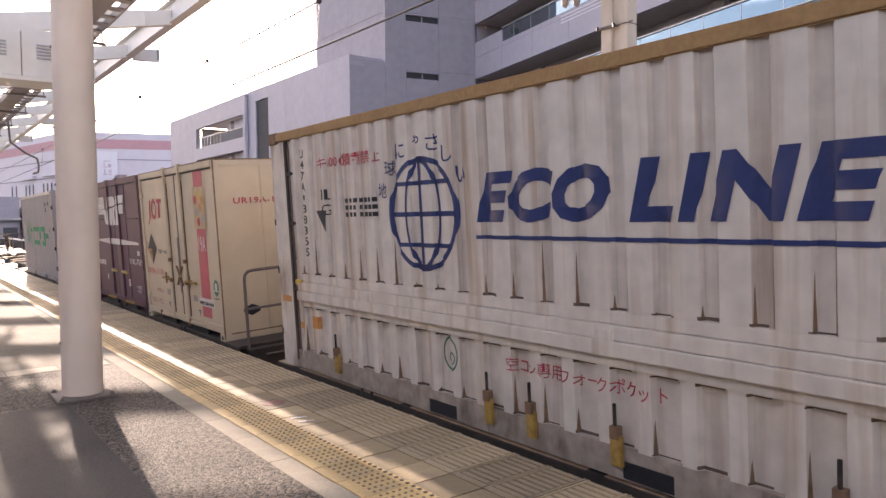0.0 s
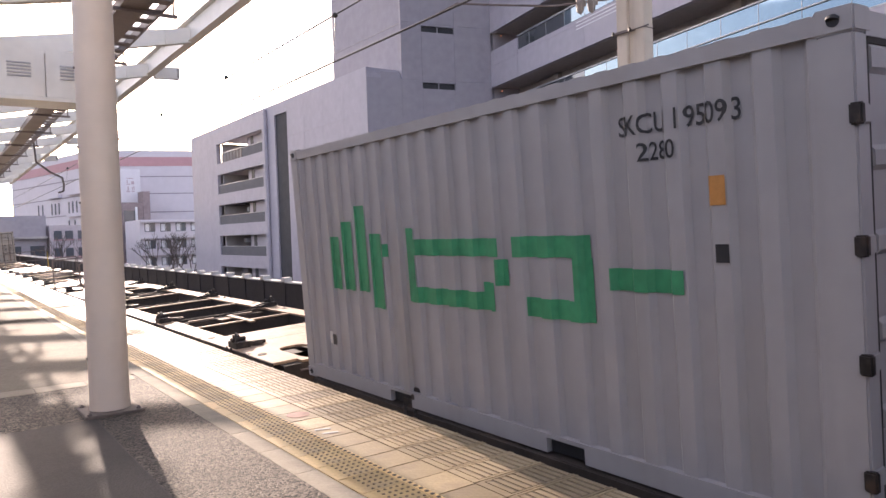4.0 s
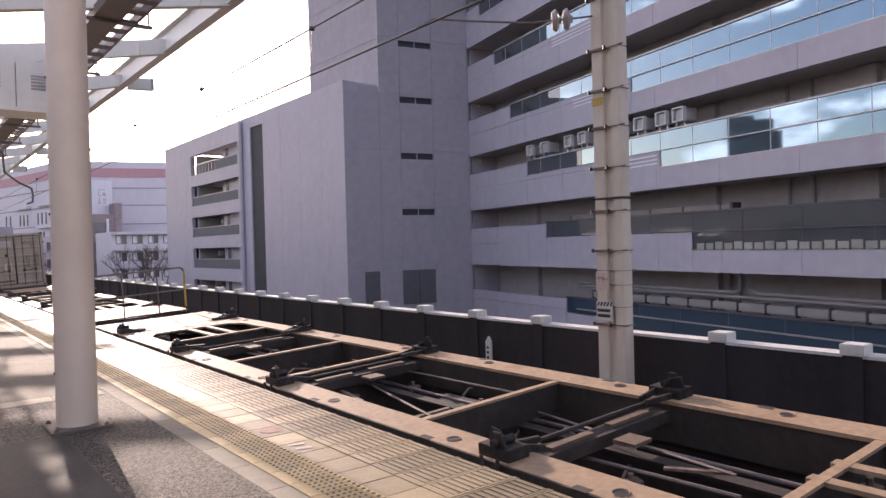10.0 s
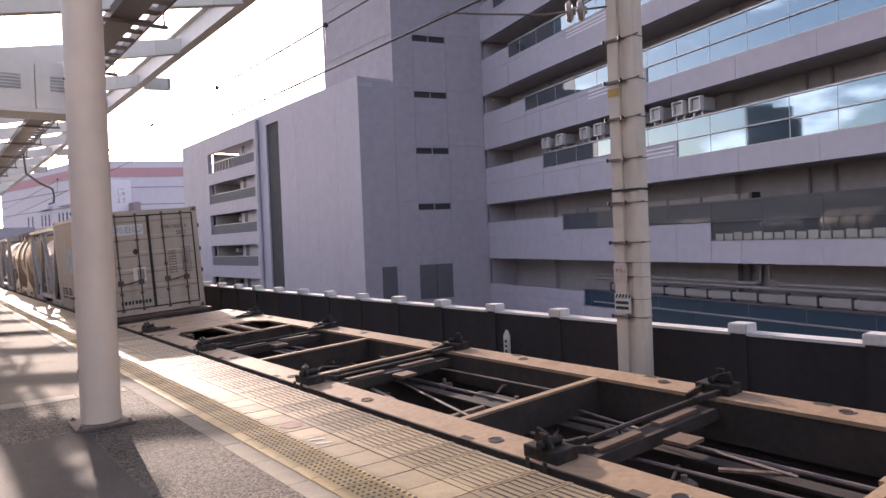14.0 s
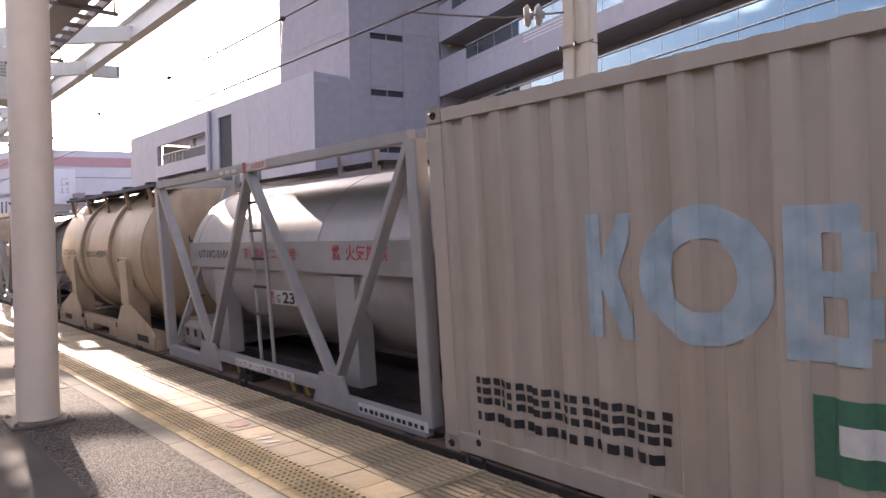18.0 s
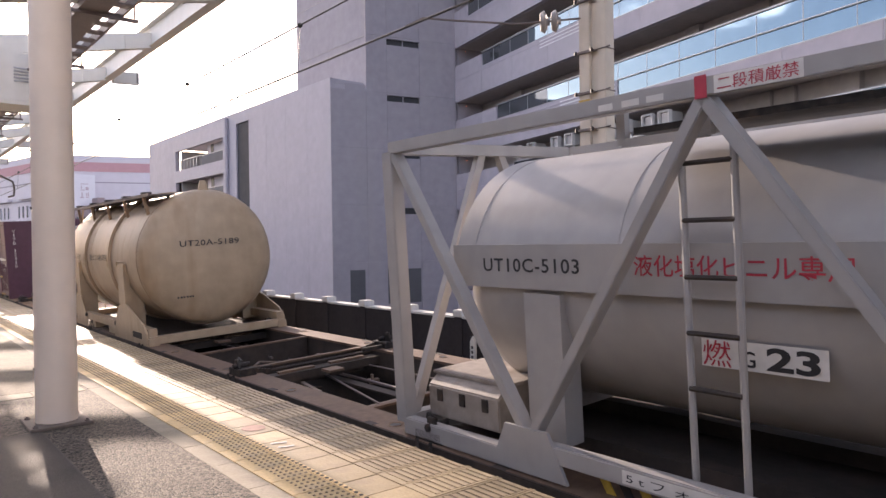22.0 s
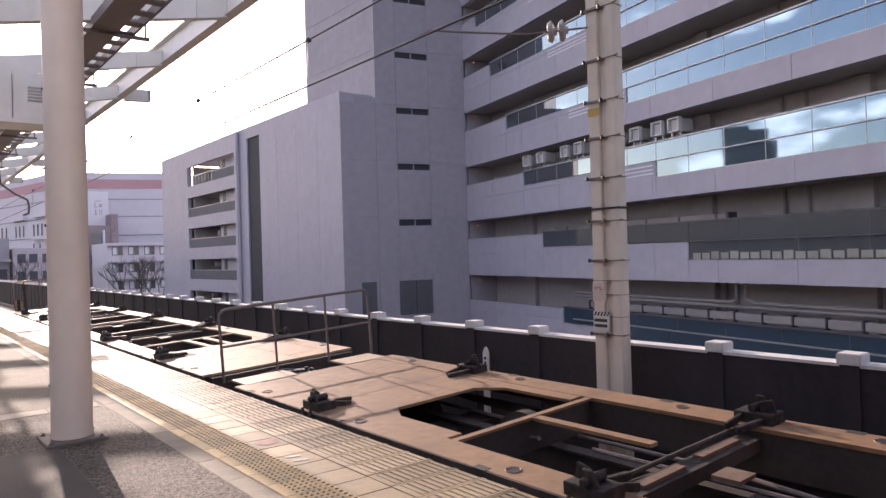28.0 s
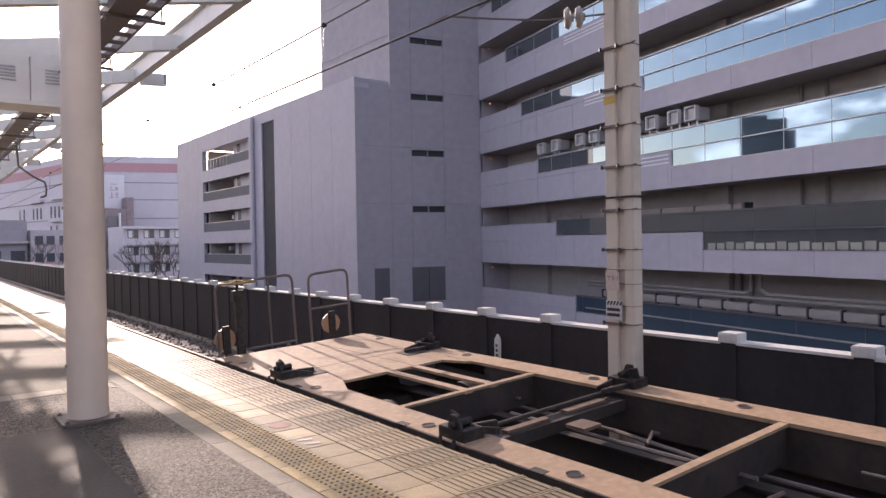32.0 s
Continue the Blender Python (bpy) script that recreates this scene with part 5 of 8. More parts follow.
        part("centre_sill", bm, M_UNDER, w)
    bm = bmesh.new()
    tube(bm, [(-0.6, -9, -0.3), (-0.6, -2, -0.3), (-0.5, -1.2, -0.3), (-0.5, 9, -0.3)], 0.022)
    tube(bm, [(0.55, -9, -0.35), (0.55, 3, -0.35), (0.7, 4.0, -0.35), (0.7, 9, -0.35)], 0.022)
    part("brake_pipe", bm, M_RUSTBAR, w)
    for a, b, r in (((-0.2, -4.9, -0.22), (-0.25, -2.4, -0.26), 0.016), ((0.1, -4.7, -0.2), (0.5, -2.3, -0.24), 0.012), ((-0.75, 2.4, -0.2), (-0.72, 4.9, -0.2), 0.014),
                    ((0.2, 2.3, -0.24), (0.15, 4.9, -0.22), 0.02), ((0.75, -1.8, -0.18), (0.72, 1.8, -0.2), 0.012), ((-0.3, -1.6, -0.25), (0.4, 1.5, -0.28), 0.014), ((0.0, 5.4, -0.18), (0.1, 6.2, -0.3), 0.02), ((0.5, -6.2, -0.24), (-0.4, -5.5, -0.2), 0.014)):
        bm = bmesh.new()
        rod(bm, a, b, r, 6)
        part("brake_rod", bm, M_RUSTBAR, w)
    rg = random.Random(5 + holed)
    for k in range(26):
        # levers, brackets and pull rods in the open bays
        y, x, z = -6.0 + 0.47 * k, rg.uniform(-0.75, 0.75), rg.uniform(-0.5, -0.22)
        bm = bmesh.new()
        if k % 3 == 0:
            beam(bm, (x, y, z), (x + rg.uniform(-0.3, 0.3), y + rg.uniform(0.2, 0.7), z), 0.05, 0.02)
        elif k % 3 == 1:
            prism(bm, [(x, y), (x + 0.16, y), (x + 0.2, y + 0.1), (x + 0.06, y + 0.16)], 2, z, z + 0.05)
            rod(bm, (x + 0.08, y + 0.06, z), (x + 0.08, y + 0.06, z + 0.12), 0.025, 6)
        else:
            tube(bm, [(x, y, z), (x + 0.15, y + 0.05, z + 0.06), (x + rg.uniform(0.3, 0.6), y + 0.1, z)], 0.016, 6)
        part("brake_lever", bm, M_RIG, w)
    for y in (-1.3, 1.0):
        boxes("lever_guide", M_RIG, w, (-0.42, 0.1, y - 0.03, y + 0.03, -0.3, -0.27))
    bm = bmesh.new()
    rod(bm, (0.62, -1.6, -0.5), (0.62, -0.6, -0.5), 0.17, 16)
    part("air_tank", bm, M_UNDER, w)
    boxes("brake_cylinder_box", M_UNDER, w, (-0.8, -0.5, 0.7, 1.4, -0.6, -0.35))
    return w


LOCK_ME = {-1: lock_casting(-1), 1: lock_casting(1)}


def round_rail(pts, r=0.021):
    """Rail through points with its corners cut round."""
    out = [Vector(pts[0])]
    for a, b, c in zip(pts, pts[1:], pts[2:]):
        a, b, c = Vector(a), Vector(b), Vector(c)
        k = 0.12
        p, q = b + (a - b).normalized() * k, b + (c - b).normalized() * k
        for f in (0, 0.33, 0.67, 1):
            out.append(p.lerp(b, f).lerp(b.lerp(q, f), f))
    out.append(Vector(pts[-1]))
    bm = bmesh.new()
    tube(bm, out, r)
    return bm


def handrail(w, x0, x1, y, posts=(), h=1.05, mid=0.5):
    part("handrail", round_rail([(x0, y, -0.02), (x0, y, h), (x1, y, h + 0.03), (x1, y, -0.02)]), M_RUSTBAR, w, smooth=True)
    bm = bmesh.new()
    rod(bm, (x0, y, mid), (x1, y, mid + 0.02), 0.017, 8)
    part("mid_rail", bm, M_RUSTBAR, w)
    for x in posts:
        bm = bmesh.new()
        rod(bm, (x, y, -0.02), (x, y, h), 0.018, 8)
        part("post", bm, M_RUSTBAR, w)


def hand_brake(w, x, y, h=1.05, r=0.24):
    bm = bmesh.new()
    rim, n, m = [], 28, 8
    for i in range(n):
        a = 2 * math.pi * i / n
        rim.append([bm.verts.new((x + (r + 0.019 * math.cos(2 * math.pi * j / m)) * math.cos(a), y + (r + 0.019 * math.cos(2 * math.pi * j / m)) * math.sin(a), h + 0.019 * math.sin(2 * math.pi * j / m))) for j in range(m)])
    for i in range(n):
        for j in range(m):
            bm.faces.new((rim[i][j], rim[(i + 1) % n][j], rim[(i + 1) % n][(j + 1) % m], rim[i][(j + 1) % m]))
    wheel_paint = mat("rusty_yellow_wheel", (0.42, 0.27, 0.1), 0.5, 0.2, vary=0.3)
    wheel = part("brake_wheel", bm, wheel_paint, w, "rusty yellow hand brake wheel", smooth=True)
    for i in range(5):
        a = 2 * math.pi * i / 5
        bm = bmesh.new()
        rod(bm, (x, y, h + 0.03), (x + r * math.cos(a), y + r * math.sin(a), h), 0.012, 6)
        part("spoke", bm, wheel_paint, wheel)
    bm = bmesh.new()
    box(bm, x - 0.055, x + 0.055, y - 0.05, y + 0.05, -0.2, h - 0.24)
    box(bm, x - 0.085, x + 0.085, y - 0.07, y + 0.07, h - 0.28, h - 0.12)
    rod(bm, (x, y, h - 0.12), (x, y, h + 0.03), 0.025, 8)
    part("brake_stand", bm, M_LOCK, w, bevel=0.008)


first = wagon()
# second wagon: deck in underframe black, for the shade between its containers
wagons = [first, wagon(M_UNDER)]
wagons[1]["label"] = "black container flat wagon, coloured for the shade under its containers"
for i in range(2, 9):
    # wagons 5 and 6: sooty decks, darkened further for the tanks' shade
    wagons.append(wagon(M_DECK, True) if i == 2 else wagon(M_DECK_SOOTSHADE) if i == 5 else copy_thing(wagons[5], Matrix()) if i == 6
                  else wagon(M_DECK_SHADED, True, True) if i == 7 else copy_thing(first, Matrix()))
    if i == 5:
        wagons[5]["label"] = "sooty brown container flat wagon darkened for the shade under tanks"
for i, w in enumerate(wagons):
    place(w, GAP0 + UNIT * i - UNIT / 2)
# ends: the lower y end leads
W = wagons
handrail(W[1], -1.15, 1.1, -9.73, (-0.385,), h=1.0)
hand_brake(W[1], 0.24, -9.65, 0.8)
handrail(W[2], -1.2, 1.1, 9.95, (-0.47, 0.37), h=1.0)
handrail(W[3], -1.12, -0.3, -9.7)
handrail(W[3], -0.26, 0.75, -9.7, (0.31,), h=0.8, mid=0.02)
hand_brake(W[3], 0.42, -9.9, 0.97, 0.18)
bm = bmesh.new()
rod(bm, (0.55, -9.95, 0.1), (0.55, -9.95, 0.82), 0.02, 8)
part("brake_shaft", bm, M_YELLOW, W[3], "yellow hand brake shaft")
handrail(W[4], -1.12, 1.12, -9.82, (-0.35, 0.46))
for a, b in ((-1.06, -0.26), (0.22, 1.06)):
    boxes("step_plate", M_CHEQUER, W[4], (a, b, -9.74, -9.28, 0.001, 0.006))
bm = bmesh.new()
rod(bm, (1.12, -9.82, 0.1), (1.12, -9.82, 0.98), 0.027, 10)
part("post_sleeve", bm, M_YELLOW, W[4], "yellow sleeve on the rail post")
handrail(W[6], -1.15, 1.15, -9.72, (-0.36, 0.47), h=0.95, mid=0.4)
handrail(W[5], -1.08, 0.1, 10.03, (), h=0.72, mid=0.3)
hand_brake(W[5], -0.66, 9.98, 0.9)
handrail(W[7], -1.2, 1.15, 10.05, (-0.42, 0.4), h=0.96, mid=0.46)
handrail(W[8], -1.12, 0.1, 9.75, (-0.3,), mid=0.02)
handrail(W[8], 0.35, 1.05, 9.7)
hand_brake(W[8], -0.8, 9.72)
for x in (-1.0, 0.75):
    bm = bmesh.new()
    rod(bm, (x, 9.78, 0.22), (x, 9.82, 0.22), 0.16, 20)
    part("tail_disc", bm, mat("faded_tail_disc", (0.4, 0.24, 0.14), 0.5, vary=0.2), W[8], "faded round tail marker disc")
    bm = bmesh.new()
    box(bm, x - 0.05, x + 0.05, 9.72, 9.78, 0.0, 0.42)
    part("disc_bracket", bm, M_LOCK, W[8])


boxes("step_plate", M_CHEQUER, W[3], (-1.08, -0.3, -9.58, -9.05, 0.001, 0.006))


# -- containers --
def corner_castings(c, length, height, width, material):
    bm = bmesh.new()
    box(bm, -0.085, 0.085, -0.09, 0.09, -0.06, 0.06)
    me = mesh_of("corner_casting", bm, material, bevel=0.008)
    bm = bmesh.new()
    rod(bm, (0, 0, 0), (0.004, 0, 0), 0.03, 12)
    rod(bm, (0.0, 0, 0), (0.004, 0, 0.012), 0.03, 12)
    hole = mesh_of("casting_hole", bm, M_BLACK)
    for sx in (-1, 1):
        for sy in (-1, 1):
            for z in (0.06, height - 0.06):
                ob = new("corner_casting", me)
                ob.parent, ob.location = c, (sx * (width / 2 - 0.081), sy * (length / 2 - 0.086), z)
                if sx < 0 or sy < 0:
                    h = new("casting_hole", hole)
                    h.parent = ob
                    if sx < 0:
                        h.location, h.rotation_euler = (-0.089, 0, 0), (0, 0, 0)
                    else:
                        h.location, h.rotation_euler = (0, -0.094, 0), (0, 0, radians(90))


def door_end(c, length, height, width, material, rod_mat=None):
    """Two cargo doors with lock rods on the end that leads."""
    y = -length / 2
    for s in (-1, 1):
        a, b = sorted((s * 0.012, s * (width / 2 - 0.13)))
        bm = bmesh.new()
        box(bm, a, b, y + 0.02, y + 0.06, 0.17, height - 0.16)
        d = part("door", bm, material, c)
        for z, h in ((0.24, 0.07), (0.66, 0.06), (1.08, 0.06), (1.5, 0.06), (1.9, 0.06), (2.36, 0.07)):
            bm = bmesh.new()
            prism(bm, [(y + 0.02, z - h), (y - 0.004, z - h + 0.025), (y - 0.004, z + h - 0.025), (y + 0.02, z + h)], 0, a + 0.03, b - 0.03)
            part("door_rib", bm, material, d)
        g = bmesh.new()
        for q in ((a - 0.004, a + 0.02, 0.15, height - 0.14), (b - 0.02, b + 0.012, 0.15, height - 0.14), (a, b, 0.15, 0.175), (a, b, height - 0.165, height - 0.135)):
            box(g, q[0], q[1], y + 0.005, y + 0.03, q[2], q[3])
        part("gasket", g, M_GASKET_SHADE, d)
        for f in (0.3, 0.74):
            x = a + (b - a) * f
            bm = bmesh.new()
            rod(bm, (x, y - 0.025, 0.1), (x, y - 0.025, height - 0.08), 0.017, 8)
            for z in (0.14, 0.55, 1.2, 1.85, height - 0.14):
                box(bm, x - 0.035, x + 0.035, y - 0.045, y + 0.02, z - 0.025, z + 0.025)
            part("lock_rod", bm, rod_mat or M_RODS, d)
            bm = bmesh.new()
            beam(bm, (x, y - 0.05, 0.78 if f < 0.5 else 0.86), (x + 0.28 * (1 if f < 0.5 else -1), y - 0.05, 0.8), 0.02, 0.035)
            box(bm, x - 0.06, x + 0.06, y - 0.06, y, 0.76, 0.88)
            part("handle", bm, rod_mat or M_RODS, d)
        for z in (0.4, 0.95, 1.5, 2.1):
            bm = bmesh.new()
            xx = b if s > 0 else a
            box(bm, xx - 0.05 + 0.06 * s, xx + 0.05 + 0.06 * s, y - 0.012, y + 0.03, z - 0.045, z + 0.045)
            part("hinge", bm, material, d, bevel=0.006)
            boxes("hinge_pin", M_LOCK, d, (*sorted((xx + 0.11 * s, xx + 0.15 * s)), y - 0.03, y + 0.03, z - 0.05, z + 0.05), bevel=0.008)


def iso_box(label, material, length=6.058, height=2.591, width=2.438, rod_mat=None):
    c = thing("freight_container", label, "container", group="containers on the train")
    wave = Wave(-length / 2 + 0.165, length / 2 - 0.165, 0.277, 0.036)
    wx = width / 2
    for s in (-1, 1):
        part("side_wall", wave_wall(wave, s * (wx - 0.012), 0.15, height - 0.11, s), material, c)
        bm = bmesh.new()
        box(bm, *sorted((s * wx, s * (wx - 0.06))), -length / 2 + 0.17, length / 2 - 0.17, height - 0.11, height - 0.02)
        part("top_rail", bm, material, c)
        edges = [-length / 2 + 0.17, -1.23, -0.87, 0.87, 1.23, length / 2 - 0.17]
        for i, (a, b) in enumerate(zip(edges, edges[1:])):
            boxes("bottom_rail", material, c, (*sorted((s * wx, s * (wx - 0.06))), a, b, 0.02 if i % 2 == 0 else 0.13, 0.16))
        for a, b in ((-1.23, -0.87), (0.87, 1.23)):
            bm = bmesh.new()
            box(bm, *sorted((s * (wx - 0.05), s * (wx - 0.06))), a, b, 0.02, 0.13)
            part("fork_pocket", bm, M_BLACK, c)
        for sy in (-1, 1):
            bm = bmesh.new()
            box(bm, *sorted((s * wx, s * (wx - 0.13))), *sorted((sy * length / 2, sy * (length / 2 - 0.17))), 0.12, height - 0.12)
            part("corner_post", bm, material, c, bevel=0.01)
    bm = bmesh.new()
    box(bm, -wx + 0.06, wx - 0.06, -length / 2 + 0.1, length / 2 - 0.1, height - 0.06, height - 0.03)
    n = 28
    for i in range(n):
        y = -length / 2 + 0.25 + (length - 0.5) * i / (n - 1)
        box(bm, -wx + 0.03, wx - 0.03, y - 0.05, y + 0.05, height - 0.03, height - 0.008)
    part("roof", bm, material, c)
    boxes("floor", M_UNDER, c, (-wx + 0.07, wx - 0.07, -length / 2 + 0.1, length / 2 - 0.1, 0.1, 0.16))
    for sy in (-1, 1):
        boxes("header", material, c, (-wx + 0.12, wx - 0.12, *sorted((sy * length / 2, sy * (length / 2 - 0.1))), height - 0.135, height - 0.02))
        boxes("door_sill", material, c, (-wx + 0.12, wx - 0.12, *sorted((sy * length / 2, sy * (length / 2 - 0.1))), 0.02, 0.15))
    boxes("rear_wall", material, c, (-wx + 0.13, wx - 0.13, length / 2 - 0.06, length / 2 - 0.03, 0.15, height - 0.135))
    corner_castings(c, length, height, width, M_GRIME if material is M_CREAM else material)
    door_end(c, length, height, width, material, rod_mat)
    return c, wave


def small_box(label, material, gear=M_YELLOW, flat_end=False, height=2.5, plain=False, wide=False):
    """A twelve-foot rail container with a pair of side doors."""
    length, width = 3.715, 2.45
    c = thing("rail_container", label, "container", group="containers on the train")
    wx, L = width / 2, length / 2
    for s in (-1, 1):
        for sy in (-1, 1):
            bm = bmesh.new()
            box(bm, *sorted((s * wx, s * (wx - 0.09))), *sorted((sy * L, sy * (L - 0.1))), 0.0, height)
            part("corner_post", bm, material, c, bevel=0.012)
        boxes("top_rail", material, c, (*sorted((s * wx, s * (wx - 0.09))), -L + 0.1, L - 0.1, height - 0.1, height - 0.005), bevel=0.008)
        boxes("bottom_rail", material, c, (*sorted((s * wx, s * (wx - 0.07))), -L + 0.1, L - 0.1, 0.1, 0.2))
        # wall and doors
        xs = s * (wx - 0.03)
        for a, b in ((-L + 0.1, -0.82), (0.82, L - 0.1)) if not wide else ():
            boxes("side_wall", material, c, (*sorted((xs, xs - s * 0.03)), a, b, 0.2, height - 0.1))
        # worn edges of the roof frame
        boxes("rusty_edge", M_TANSEAM_ECO, c, (*sorted((s * (wx + 0.002), s * (wx - 0.04))), -L + 0.01, L - 0.01, height - 0.006, height + 0.003))
        # dark strip that paints the rail's shadow on the wall below
        boxes("drip_shadow_strip", M_SEAL_SHADE, c, (*sorted((s * (wx - 0.03), s * (wx - 0.012))), -L + 0.1, L - 0.1, height - 0.125, height - 0.1))
        if wide:
            # two broad doors hinged at the container's ends, lock rods beside the middle
            for a, b in ((-L + 0.1, -0.43), (-0.36, -0.095), (-0.045, 0.32), (0.4, L - 0.1)):
                boxes("door", material, c, (*sorted((xs + s * 0.006, xs - s * 0.03)), a, b, 0.2, height - 0.12), bevel=0.004)
            for y, t in ((-0.395, 0.035), (-0.07, 0.025), (0.36, 0.04)):
                boxes("door_gap", M_SEAL_SHADE, c, (*sorted((xs + s * 0.003, xs - s * 0.02)), y - t, y + t, 0.2, height - 0.12))
            for y, d in ((-0.39, -1), (0.355, 1)):
                bm = bmesh.new()
                rod(bm, (xs + s * 0.03, y, 0.1), (xs + s * 0.03, y, height - 0.01), 0.022, 10)
                r = part("lock_rod", bm, material, c, smooth=True)
                for z in (0.14, 0.72, 1.05, height - 0.2, height - 0.05):
                    boxes("rod_keeper", M_TANSEAM_ECO if z in (0.72, 1.05) else material, r, (*sorted((xs + s * 0.06, xs)), y - 0.035, y + 0.035, z - 0.03, z + (0.03 if z < 2.2 else 0.08)), bevel=0.006)
                bm = bmesh.new()
                beam(bm, (xs + s * 0.05, y + d * 0.03, 0.75), (xs + s * 0.045, y + d * 0.46, 0.74), 0.02, 0.032)
                part("handle", bm, gear, r)
                bm = bmesh.new()
                rod(bm, (xs + s * 0.055, y + d * 0.2, 0.66), (xs + s * 0.055, y + d * 0.2, 0.84), 0.012, 6)
                box(bm, *sorted((xs + s * 0.065, xs + s * 0.02)), y + d * 0.2 - 0.025, y + d * 0.2 + 0.025, 0.71, 0.77)
                part("handle_catch", bm, M_TANSEAM_ECO, r)
                boxes("data_plate", M_RODS, c, (*sorted((xs + s * 0.012, xs)), *sorted((y + d * 0.2, y + d * 0.36)), 0.46, 0.55))
            for q in (-1, 1):
                bm = bmesh.new()
                beam(bm, (xs + s * 0.016, -0.05 - q * 0.13, 0.66), (xs + s * 0.016, -0.05 + q * 0.13, 0.96), 0.014, 0.045, up=(1, 0, 0))
                part("crossed_bar", bm, M_TANSEAM_ECO, c)
            bm = bmesh.new()
            rod(bm, (xs + s * 0.02, -0.07, 0.55), (xs + s * 0.02, -0.07, 1.42), 0.014, 6)
            part("centre_bolt", bm, M_RODS, c)
        elif plain:
            # two wide doors that meet near the middle, with one lock rod each
            for a, b in ((-0.8, 0.09), (0.11, 0.8)):
                boxes("door", material, c, (*sorted((xs + s * 0.006, xs - s * 0.03)), a, b, 0.2, height - 0.12), bevel=0.004)
            for y in (-0.81, 0.1, 0.81):
                boxes("door_gap", M_GASKET_SHADE, c, (*sorted((xs + s * 0.003, xs - s * 0.02)), y - 0.012, y + 0.012, 0.2, height - 0.12))
            for y in (-0.35, 0.46):
                bm = bmesh.new()
                rod(bm, (xs + s * 0.018, y, 0.08), (xs + s * 0.018, y, height + 0.015), 0.02, 8)
                r = part("lock_rod", bm, material, c)
                # flat black strip painted as the rod's shadow on the door
                boxes("rod_shadow_strip", M_GASKET_SHADE, r, (*sorted((xs + s * 0.0095, xs)), y - 0.045, y + 0.045, 0.2, height - 0.1))
                boxes("rod_head", M_RUSTBAR, r, (*sorted((xs + s * 0.05, xs - s * 0.02)), y - 0.04, y + 0.04, height - 0.015, height + 0.025))
                bm = bmesh.new()
                beam(bm, (xs + s * 0.045, y, 0.70), (xs + s * 0.045, y - 0.4, 0.69), 0.025, 0.035)
                part("handle", bm, gear, r)
                boxes("handle_clip", M_RODS, r, (*sorted((xs + s * 0.06, xs)), y - 0.17, y - 0.12, 0.66, 0.73))
        else:
            for a, b in ((-0.8, -0.01), (0.01, 0.8)):
                d = boxes("door", material, c, (*sorted((xs + s * 0.008, xs - s * 0.03)), a, b, 0.2, height - 0.12), bevel=0.005)
                for y in ((a + 0.1, a + 0.14), (b - 0.14, b - 0.1)):
                    boxes("stiffener", material, d, (*sorted((xs + s * 0.024, xs)), y[0], y[1], 0.22, height - 0.14))
            for y in (-0.805, 0.0, 0.805):
                boxes("door_gap", M_GASKET_SHADE, c, (*sorted((xs + s * 0.003, xs - s * 0.02)), y - 0.014, y + 0.014, 0.2, height - 0.12))
            for y in (-0.8, 0.8):
                bm = bmesh.new()
                rod(bm, (xs + s * 0.025, y, 0.12), (xs + s * 0.025, y, height - 0.02), 0.022, 8)
                part("lock_rod", bm, material, c)
            for y in (-0.45, 0.45):
                bm = bmesh.new()
                rod(bm, (xs + s * 0.02, y, 0.1), (xs + s * 0.02, y, height - 0.05), 0.016, 8)
                for z in (0.35, 0.9, 1.5, 2.2):
                    box(bm, *sorted((xs + s * 0.035, xs)), y - 0.04, y + 0.04, z - 0.025, z + 0.025)
                part("lock_rod", bm, material, c)
                bm = bmesh.new()
                beam(bm, (xs + s * 0.045, y, 0.70), (xs + s * 0.045, y - 0.4, 0.69), 0.025, 0.035)
                part("handle", bm, gear, c)
        for a, b in ((-1.08, -0.37), (0.37, 1.08)):
            boxes("fork_pocket", M_BLACK, c, (*sorted((s * (wx - 0.02), s * (wx - 0.06))), a, b, 0.0, 0.1))
            bm = bmesh.new()
            beam(bm, (s * (wx + 0.005), a, 0.13), (s * (wx + 0.005), b, 0.12), 0.025, 0.04)
            bp = part("bumper", bm, M_LATCH if not wide else material, c)
            boxes("bumper_lug", M_TANSEAM_ECO, bp, (*sorted((s * (wx + 0.02), s * (wx - 0.01))), b - 0.08, b - 0.01, 0.06, 0.17))
    boxes("roof", material, c, (-wx + 0.05, wx - 0.05, -L + 0.05, L - 0.05, height - 0.05, height - 0.02))
    boxes("floor", M_UNDER, c, (-wx + 0.08, wx - 0.08, -L + 0.08, L - 0.08, 0.06, 0.14))
    for sy in (-1, 1):
        y = sy * (L - 0.015)
        bm = bmesh.new()
        box(bm, -wx + 0.09, wx - 0.09, *sorted((y, y - sy * 0.03)), 0.06, height - 0.06)
        if not flat_end:
            for i in range(5):
                x = -0.9 + 0.45 * i
                prism(bm, [(x - 0.05, y), (x - 0.03, y + sy * 0.012), (x + 0.03, y + sy * 0.012), (x + 0.05, y)], 2, 0.2, height - 0.2)
        part("end_wall", bm, material, c)
        boxes("end_rail", material, c, (-wx + 0.09, wx - 0.09, *sorted((sy * L, sy * (L - 0.06))), height - 0.09, height - 0.01))
        boxes("end_rail", material, c, (-wx + 0.09, wx - 0.09, *sorted((sy * L, sy * (L - 0.06))), 0.0, 0.09))
    return c


